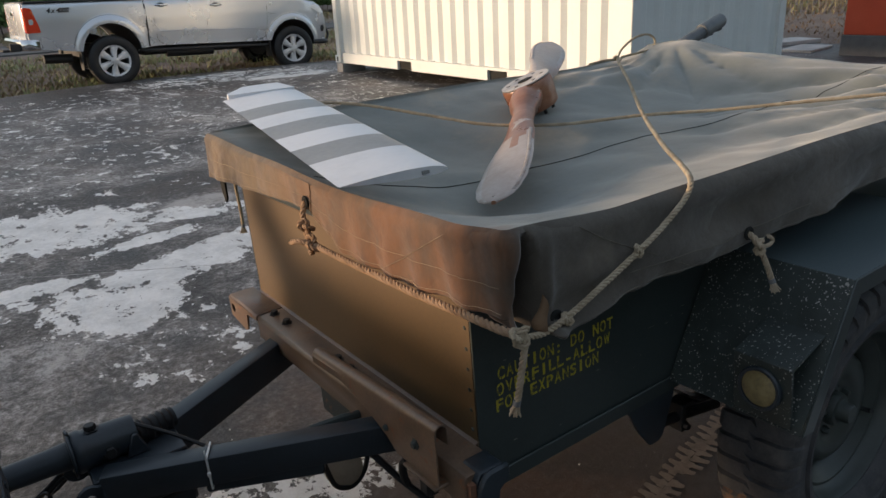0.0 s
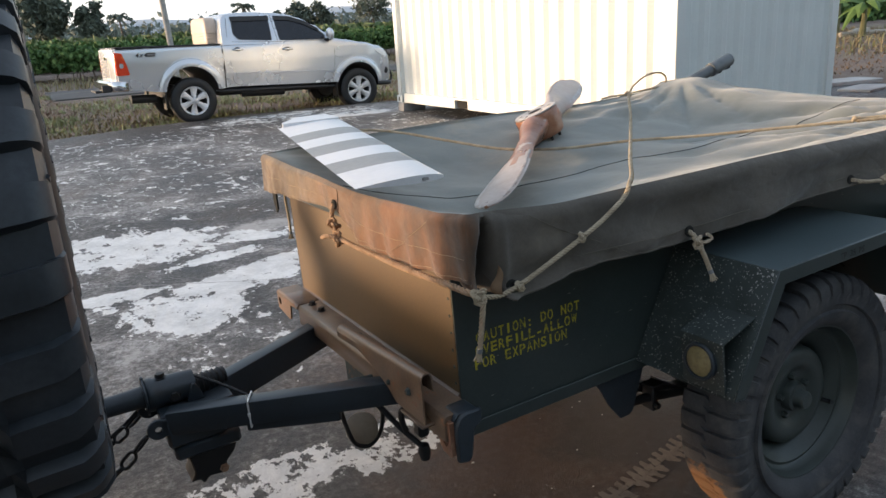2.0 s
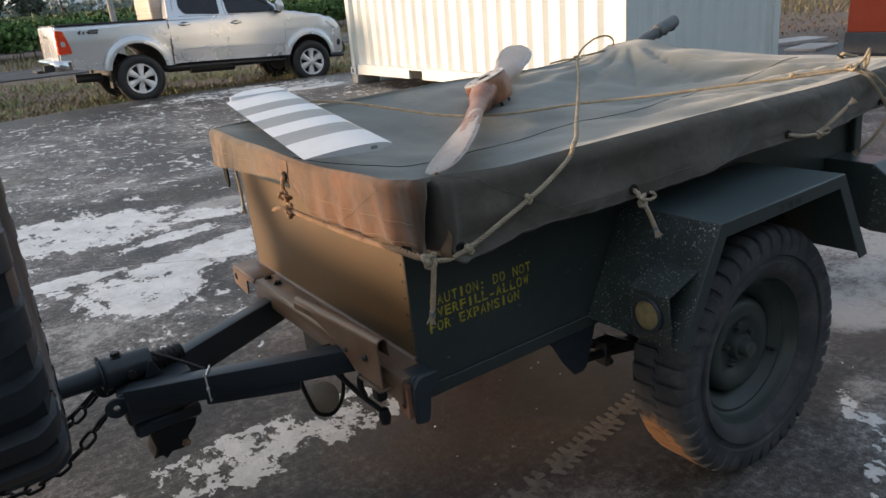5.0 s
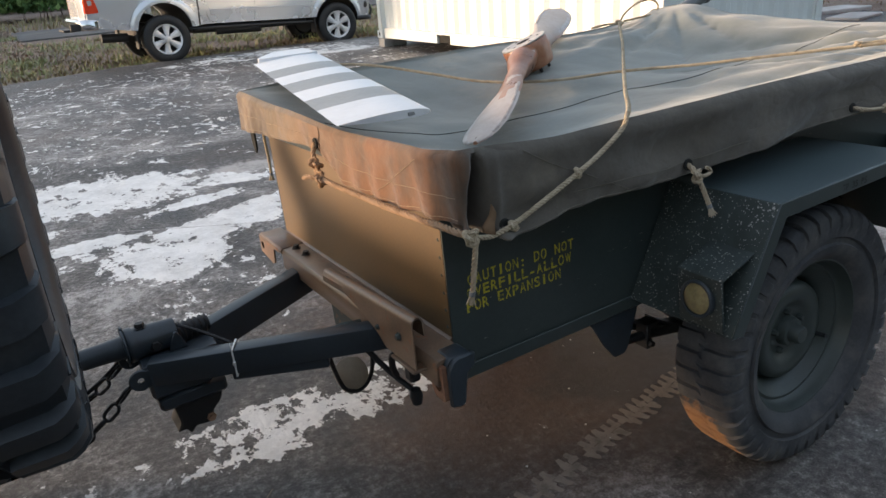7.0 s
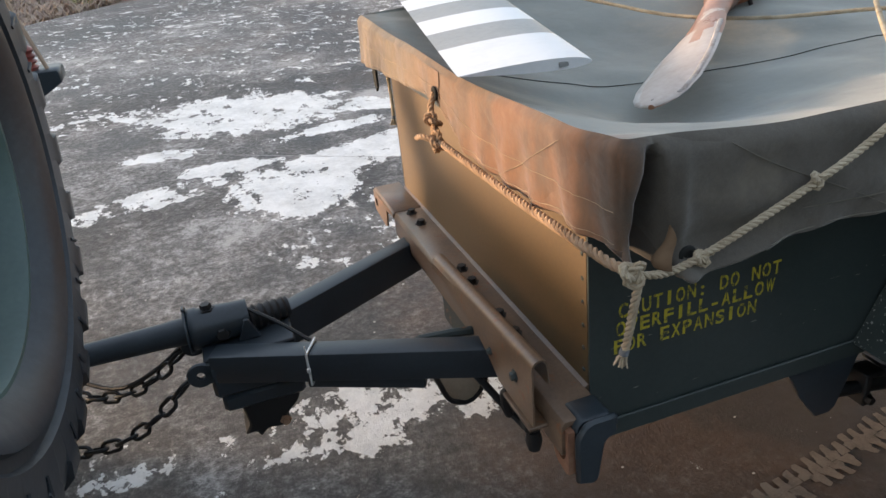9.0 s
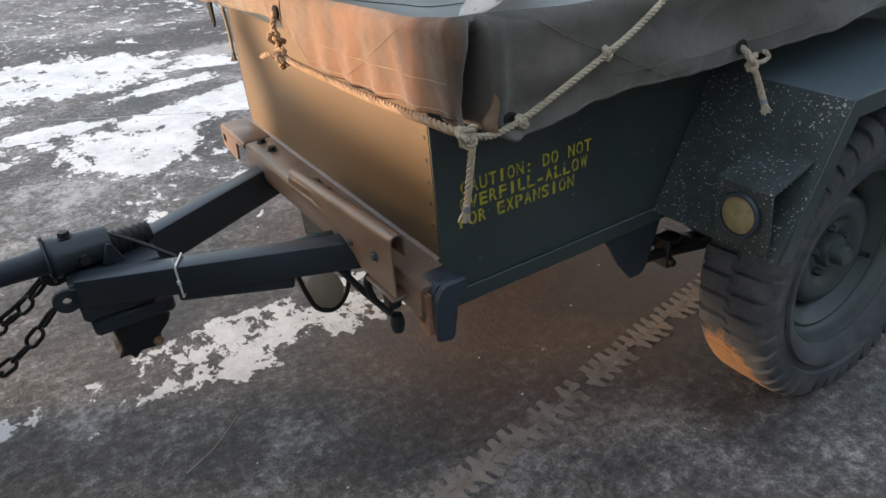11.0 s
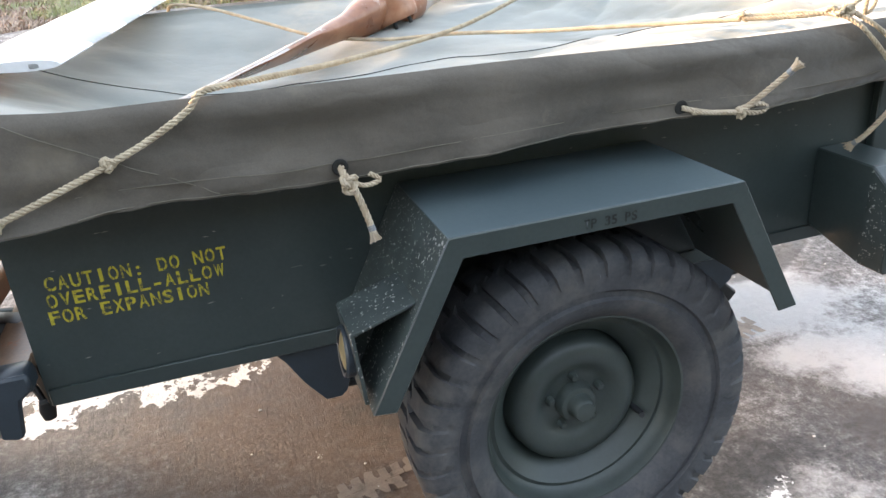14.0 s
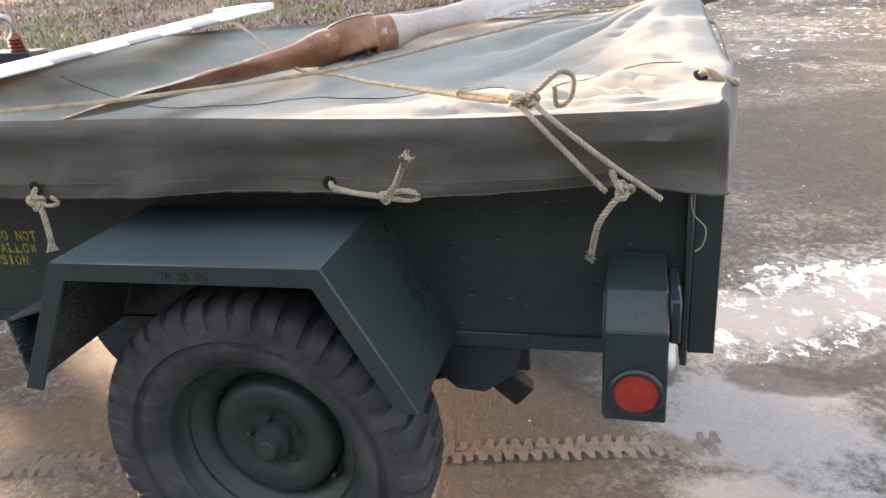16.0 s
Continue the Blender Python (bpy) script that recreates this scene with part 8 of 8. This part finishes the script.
def leaf_cloud(name, centres, size, material, seed, droop=0.0, flat=1.0, parent=None, long=1.7):
    """Many small folded leaves at the given places."""
    rng = np.random.default_rng(seed)
    c = np.asarray(centres, float)
    n = len(c)
    d = rng.normal(size=(n, 3))
    d[:, 2] = d[:, 2] * flat - droop
    d /= np.linalg.norm(d, axis=1)[:, None]
    e = np.cross(d, rng.normal(size=(n, 3)))
    e /= np.linalg.norm(e, axis=1)[:, None]
    s = size * rng.uniform(0.6, 1.4, n)[:, None]
    up = np.cross(d, e) * 0.18 * s
    tips = [c - d * s * long / 2, c + e * s * 0.5 + up, c + d * s * long / 2, c - e * s * 0.5 + up]
    co = np.stack(tips, 1).reshape(-1, 3)
    faces = [(4 * i, 4 * i + 1, 4 * i + 2, 4 * i + 3) for i in range(n)]
    me = bpy.data.meshes.new(name)
    me.from_pydata(co.tolist(), [], faces)
    me.materials.append(material)
    ob = new(name, me)
    if parent is not None:
        ob.parent = parent
        ob.matrix_parent_inverse = Matrix.Translation(-Vector(parent["base"]))
    return ob


def blades(name, spots, height, material, seed, lean=0.5, width=0.012):
    """Grass blades as thin bent triangles."""
    rng = np.random.default_rng(seed)
    p = np.asarray(spots, float)
    n = len(p)
    a = rng.uniform(0, 2 * np.pi, n)
    h = height * rng.uniform(0.4, 1.2, n)
    l = lean * h * rng.uniform(0.2, 1.3, n)
    w = width * rng.uniform(0.6, 1.4, n)
    dx, dy = np.cos(a), np.sin(a)
    b0 = p + np.stack([-dy * w, dx * w, 0 * w], 1)
    b1 = p - np.stack([-dy * w, dx * w, 0 * w], 1)
    m0 = p + np.stack([dx * l * 0.35 - dy * w * 0.7, dy * l * 0.35 + dx * w * 0.7, h * 0.6], 1)
    m1 = p + np.stack([dx * l * 0.35 + dy * w * 0.7, dy * l * 0.35 - dx * w * 0.7, h * 0.6], 1)
    t = p + np.stack([dx * l, dy * l, h], 1)
    co = np.stack([b0, b1, m1, m0, t], 1).reshape(-1, 3)
    faces = []
    for i in range(n):
        k = 5 * i
        faces += [(k, k + 1, k + 2, k + 3), (k + 3, k + 2, k + 4)]
    me = bpy.data.meshes.new(name)
    me.from_pydata(co.tolist(), [], faces)
    me.materials.append(material)
    return new(name, me)


def crop_field():
    rng = np.random.default_rng(11)
    pts = []
    stems = bmesh.new()
    for i in range(1150):
        x = rng.uniform(-14, 36)
        y = 30.5 + abs(rng.normal(0, 1)) * 2.2 + rng.uniform(0, 1.0)
        h = (1.24 - 0.005 * x) * rng.uniform(0.80, 1.12) * (1.0 + 0.14 * noise.noise((x * 0.5, y * 0.5, 0)))
        n = 64
        t = rng.uniform(0.12, 1.0, n) ** 0.6
        r = 0.46 * np.sqrt(rng.uniform(0, 1, n)) * (0.5 + 0.6 * np.sin(np.pi * np.clip(t, 0, 0.95)))
        a = rng.uniform(0, 2 * np.pi, n)
        pts.append(np.stack([x + r * np.cos(a), y + r * np.sin(a), h * t], 1))
        if i % 4 == 0:
            tube(stems, [(x, y, rise(y) - 0.1), (x + rng.normal(0, 0.05), y, rise(y) + h * 0.8)], 0.014, 4, False)
    pts = np.concatenate(pts)
    pts[:, 2] += 0.0125 * (pts[:, 1] - 2)
    ob = leaf_cloud("crop_field", pts, 0.125, leaf_green, 12, droop=0.5)
    tagged(ob, "dense green leafy crop along the far field", "crop", kind="stuff")
    tagged(linked("crop_stems", stems, bark), "thin brown stems under the crop leaves", "stems", kind="stuff")
    # soft far field behind
    far = []
    for i in range(26000):
        y = 40 + 60 * rng.uniform(0, 1) ** 1.5
        x = rng.uniform(-20, 60) * y / 60
        far.append((x, y, rise(y) + rng.uniform(0.5, 1.35)))
    ob = leaf_cloud("far_field", far, 0.40, foliage("far_crop_leaves", (0.085, 0.13, 0.05), (0.13, 0.17, 0.07), (0.20, 0.22, 0.10)), 13, droop=0.3)
    tagged(ob, "pale green field beyond the crop", "field", kind="stuff")


def tree(x, y, height, radius, seed, label, material, clumps=26, leaves=130, trunk=0.35, bare=False, size=0.30):
    rnd = random.Random(seed)
    t = thing("tree", (x, y, 0), lifted(y), label, "tree", "trees behind the field")
    bm = bmesh.new()
    top = Vector((x + rnd.uniform(-.3, .3), y, height * trunk + 0.6))
    tube(bm, curve_points([(x, y, 0), (x + 0.08, y, height * trunk * 0.5), top], 0.4), 0.05 * height * 0.6, 8, True, 0.03 * height * 0.5)
    mids = []
    for k in range(7):
        a = rnd.uniform(0, 6.28)
        e = top + Vector((math.cos(a) * radius * 0.7, math.sin(a) * radius * 0.7, rnd.uniform(0.2, 0.55) * height * (1 - trunk)))
        tube(bm, curve_points([top - Vector((0, 0, 0.3)), top.lerp(e, 0.5) + Vector((0, 0, 0.2)), e], 0.35), 0.016 * height, 6, True, 0.006 * height)
        mids.append(e)
        if bare:
            for j in range(3):
                e2 = e + Vector((rnd.uniform(-1, 1), rnd.uniform(-1, 1), rnd.uniform(0, 0.8))) * radius * 0.4
                tube(bm, [e, e2], 0.007 * height, 5, True, 0.003 * height)
    part("trunk", bm, bark, t)
    pts = []
    rng = np.random.default_rng(seed)
    for k in range(clumps):
        a, u = rnd.uniform(0, 6.28), rnd.uniform(-1, 1)
        rr = rnd.uniform(0.25, 1.0) ** 0.6
        s = math.sqrt(1 - u * u)
        c = Vector((x, y, height * (trunk + (1 - trunk) * 0.5))) + Vector((math.cos(a) * s * radius * rr, math.sin(a) * s * radius * rr, u * height * (1 - trunk) * 0.5 * rr))
        cr = radius * rnd.uniform(0.16, 0.34)
        pts.append(np.array(c) + rng.normal(size=(leaves, 3)) * cr * 0.62)
    leaf_cloud("crown", np.concatenate(pts), size, material, seed + 1, parent=t)
    return t


def palm(x, y, h, seed):
    rnd = random.Random(seed)
    t = thing("palm_tree", (x, y, 0), lifted(y), "hazy palm far behind the field", "palm", "trees behind the field")
    bm = bmesh.new()
    tube(bm, [(x, y, 0), (x + 0.1, y, h * 0.5), (x, y, h)], 0.14, 6, True, 0.09)
    part("trunk", bm, bark, t)
    pts = []
    for k in range(13):
        a, dr = rnd.uniform(0, 6.28), rnd.uniform(-0.2, 0.9)
        for j in range(16):
            s = j / 15 * 1.5
            pts.append((x + math.cos(a) * s, y + math.sin(a) * s, h + dr * s * 0.8 - 0.35 * s * s))
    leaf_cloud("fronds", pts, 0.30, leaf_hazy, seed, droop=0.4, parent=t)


def hills():
    # haze over the far hills is put into this pale grey-blue
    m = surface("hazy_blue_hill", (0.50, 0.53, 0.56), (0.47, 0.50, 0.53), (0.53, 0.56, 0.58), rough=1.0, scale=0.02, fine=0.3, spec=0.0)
    bm = bmesh.new()
    n = 90
    rows = []
    for i in range(n + 1):
        x = -700 + 1700 * i / n
        h = 7 + 9 * max(0, noise.noise((x * 0.008, 0, 2))) + 13 * math.exp(-((x - 300) / 90) ** 2) + 9 * math.exp(-((x - 120) / 70) ** 2) + 2 * noise.noise((x * 0.05, 1, 0))
        rows.append([bm.verts.new((x, 640 - 0.1 * x, -2)), bm.verts.new((x, 660 - 0.1 * x, h * 0.7)), bm.verts.new((x, 700 - 0.1 * x, h)), bm.verts.new((x, 780 - 0.1 * x, -2))])
    for a, b in zip(rows, rows[1:]):
        for k in range(3):
            bm.faces.new((a[k], b[k], b[k + 1], a[k + 1]))
    for v in bm.verts:
        v.co.z += 8.0 if v.co.z > 0 else 0.0
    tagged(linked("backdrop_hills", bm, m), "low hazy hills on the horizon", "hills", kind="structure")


def tree_line():
    rng = np.random.default_rng(31)
    pts = []
    for i in range(150):
        x = rng.uniform(-60, 190)
        y = 170 + rng.uniform(-15, 25)
        h = rng.uniform(2.0, 5.0)
        pts.append(np.array((x, y, rise(y) + h * 0.55)) + rng.normal(size=(90, 3)) * np.array((1.8, 1.8, h * 0.28)))
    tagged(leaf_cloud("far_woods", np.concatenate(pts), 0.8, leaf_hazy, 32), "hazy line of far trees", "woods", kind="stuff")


def verge_grass():
    rng = np.random.default_rng(41)
    spots = []
    # verge between yard and road, thin near the edge
    while len(spots) < 24000:
        x, y = rng.uniform(-9, 16), 12.0 + 8.2 * rng.uniform(0, 1) ** 1.4
        if y < 12.75 + (0.0 if x > 0 else -0.9 * x * 0.8):
            if rng.uniform() > 0.15 or y < 12.3 - 0.9 * min(0, x):
                continue
        if noise.noise((x * 0.55, y * 0.55, 3)) + rng.uniform(-0.5, 0.5) < -0.18:
            continue
        spots.append((x, y, land(x, y)))
    green = [p for p in spots if noise.noise((p[0] * 0.9, p[1] * 1.6, 5)) > 0.12]
    dry = [p for p in spots if noise.noise((p[0] * 0.9, p[1] * 1.6, 5)) <= 0.12]
    tagged(blades("verge_grass", dry, 0.085, straw, 42, 1.6), "dry straw-coloured grass on the verge", "grass", kind="stuff")
    tagged(blades("verge_tufts", green, 0.13, pale_grass, 48, 0.9), "greener tufts in the dry verge", "grass", kind="stuff")
    # strip beside the yard that the rear view passes over
    spots = []
    while len(spots) < 52000:
        y = 3 + 23 * rng.uniform(0, 1)
        edge = -3.9 + (y - 6.0) * 0.58
        x = min(edge, 1.5) - 0.10 - 14.0 * rng.uniform(0, 1) ** 1.4
        if noise.noise((x * 0.6, y * 0.6, 8)) + rng.uniform(-0.6, 0.6) < -0.15:
            continue
        spots.append((x, y, land(x, y)))
    tuft = [p for p in spots if noise.noise((p[0] * 0.7, p[1] * 0.7, 15)) > 0.16]
    dead = [p for p in spots if noise.noise((p[0] * 0.7, p[1] * 0.7, 15)) <= 0.16]
    tagged(blades("side_grass", tuft, 0.12, pale_grass, 43, 0.9, 0.012), "pale green tufts on the earth beside the yard", "grass", kind="stuff")
    tagged(blades("side_straw", dead, 0.10, straw_pink, 49, 1.6, 0.013), "dead pinkish-brown grass on the earth beside the yard", "grass", kind="stuff")
    # straw litter on the open ground to the right
    spots = []
    for i in range(9000):
        x, y = rng.uniform(12.5, 30), rng.uniform(4, 24)
        spots.append((x, y, land(x, y)))
    tagged(blades("straw_litter", spots, 0.07, straw_brown, 44, 2.2, 0.016), "brown straw lying on bare earth", "straw", kind="stuff")
    spots = []
    for i in range(6000):
        x, y = rng.uniform(20, 36), rng.uniform(10, 28)
        spots.append((x, y, land(x, y)))
    tagged(blades("back_grass", spots, 0.22, straw, 45, 0.7, 0.018), "pale grass before the banana plants", "grass", kind="stuff")
    # far verge before the crop
    spots = [(x, y, land(x, y)) for x, y in zip(rng.uniform(-14, 34, 7000), rng.uniform(25.4, 30.8, 7000))]
    tagged(blades("field_edge_grass", spots, 0.22, straw, 46, 0.8, 0.018), "dry grass along the field edge", "grass", kind="stuff")


def banana(x, y, h, seed):
    rnd = random.Random(seed)
    t = thing("banana_plant", (x, y, 0), lifted(y), "green banana plant with drooping torn leaves", "banana plant", "banana plants")
    bm = bmesh.new()
    tube(bm, [(x, y, -0.05), (x + 0.05, y, h * 0.3), (x + 0.02, y, h * 0.62)], 0.13, 8, True, 0.08)
    part("stem", bm, surface("banana_stem", (0.13, 0.13, 0.06), rough=0.8), t)
    for k in range(9):
        a = rnd.uniform(0, 6.28)
        L, rise = rnd.uniform(0.9, 1.5), rnd.uniform(0.2, 1.0)
        bm = bmesh.new()
        prev = None
        for j in range(9):
            s = j / 8
            c = Vector((x + math.cos(a) * L * s, y + math.sin(a) * L * s, h * 0.58 + rise * s * 1.4 - 1.25 * s * s))
            w = 0.24 * math.sin(math.pi * min(0.97, 0.12 + s * 0.85)) * rnd.uniform(0.75, 1.05)
            side = Vector((-math.sin(a), math.cos(a), 0))
            row = [bm.verts.new(c + side * w - Vector((0, 0, w * 0.55))), bm.verts.new(c), bm.verts.new(c - side * w - Vector((0, 0, w * 0.55)))]
            if prev:
                bm.faces.new((prev[0], prev[1], row[1], row[0]))
                bm.faces.new((prev[1], prev[2], row[2], row[1]))
            prev = row
        part("leaf", bm, leaf_banana, t, "", False)


crop_field()
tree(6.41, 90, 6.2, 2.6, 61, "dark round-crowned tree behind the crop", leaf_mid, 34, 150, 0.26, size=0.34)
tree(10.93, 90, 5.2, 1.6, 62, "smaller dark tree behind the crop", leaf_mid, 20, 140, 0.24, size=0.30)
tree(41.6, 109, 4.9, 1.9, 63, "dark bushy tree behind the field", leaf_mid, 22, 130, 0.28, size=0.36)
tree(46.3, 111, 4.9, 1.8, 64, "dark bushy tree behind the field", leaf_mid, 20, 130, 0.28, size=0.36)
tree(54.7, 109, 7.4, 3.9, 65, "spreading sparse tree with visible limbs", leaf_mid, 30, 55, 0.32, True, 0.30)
palm(15.5, 100, 3.9, 66)
palm(30.85, 99.5, 4.6, 67)
hills()
tree_line()
# unseen dense dark shrubs, added to keep skylight off the trailer's near side
rng = np.random.default_rng(79)
shrub = np.stack([rng.uniform(-12, 16, 26000), -8.0 - 1.6 * rng.uniform(0, 1, 26000), 5.2 * rng.uniform(0, 1, 26000)], 1)
tagged(leaf_cloud("unseen_shrub_screen", shrub, 0.42, leaf_dark, 80, droop=0.3), "unseen dark green shrubs added to darken the trailer's near side", "shrubs", kind="stuff")
verge_grass()
banana(29.06, 16.0, 1.9, 71)
banana(32.0, 18.8, 2.2, 72)
banana(33.5, 15.6, 2.0, 73)
banana(28.5, 20.4, 2.1, 74)
banana(35.0, 22.0, 2.4, 75)
# low bushes that close the view behind the banana plants
rng = np.random.default_rng(77)
bush = np.stack([rng.uniform(24, 60, 9000), rng.uniform(26, 34, 9000), 2.4 * rng.uniform(0, 1, 9000) ** 1.3 + 0.3], 1)
tagged(leaf_cloud("bushes", bush, 0.34, leaf_green, 78, droop=0.3), "green bushes behind the banana plants", "bushes", kind="stuff")

# pole, red pillar, pale slabs, logs
bm = bmesh.new()
tube(bm, [(5.82, 27, 0.1), (5.66, 27, 4.3), (5.50, 27, 8.3)], 0.105, 12, True, 0.08)
pole = linked("utility_pole", bm, concrete_block)
tagged(pole, "tall grey concrete utility pole behind the verge", "pole")

red_paint = surface("red_orange_paint", (0.62, 0.085, 0.030), (0.52, 0.068, 0.026), (0.68, 0.11, 0.045), rough=0.6, scale=2, bump=0.1)
pillar = thing("painted_wall", (11.9, 5.2, 0), FLAT, "red-orange painted wall end on a dark grey plinth", "wall", kind="")
bm = bmesh.new()
box(bm, 11.50, 12.50, 3.1, 5.46, 0.33, 3.2, 0.01)
part("red_face", bm, red_paint, pillar)
bm = bmesh.new()
box(bm, 11.48, 12.52, 3.08, 5.48, -0.02, 0.329, 0.01)
part("plinth", bm, surface("dark_grey_plinth", (0.14, 0.135, 0.13), rough=0.8), pillar)
slab_m = surface("pale_concrete_slab", (0.46, 0.45, 0.43), rough=0.85, scale=3, bump=0.3, distance=0.006)
for x, y, lx, ly, rz, h in ((12.4, 7.0, 1.5, 0.55, -14, 0.07), (12.9, 7.9, 1.3, 0.30, 20, 0.10), (11.9, 6.2, 0.9, 0.5, 8, 0.05)):
    bm = bmesh.new()
    box(bm, -lx / 2, lx / 2, -ly / 2, ly / 2, 0, h, 0.012)
    ob = linked("concrete_slab", bm, slab_m)
    ob.matrix_world = pose(x, y, rise(y) - 0.01, 0, 0, rz)
    tagged(ob, "pale concrete slab lying at the yard's edge", "slab", "slabs at the yard edge")
for x, y, l, rz, r in ((31.0, 17.2, 3.2, 18, 0.11), (30.0, 16.4, 2.6, -12, 0.09), (33.5, 18.4, 3.0, 30, 0.12)):
    bm = bmesh.new()
    tube(bm, curve_points([(-l / 2, 0, r), (0, 0.08, r * 1.3), (l / 2, 0, r * 1.1)], 0.3), r, 10, True, r * 0.8)
    ob = linked("log", bm, surface("grey_bleached_wood", (0.42, 0.38, 0.32), rough=0.9))
    ob.matrix_world = pose(x, y, rise(y) - 0.05, 0, 0, rz)
    tagged(ob, "grey fallen trunk lying in the grass", "log", "fallen trunks")
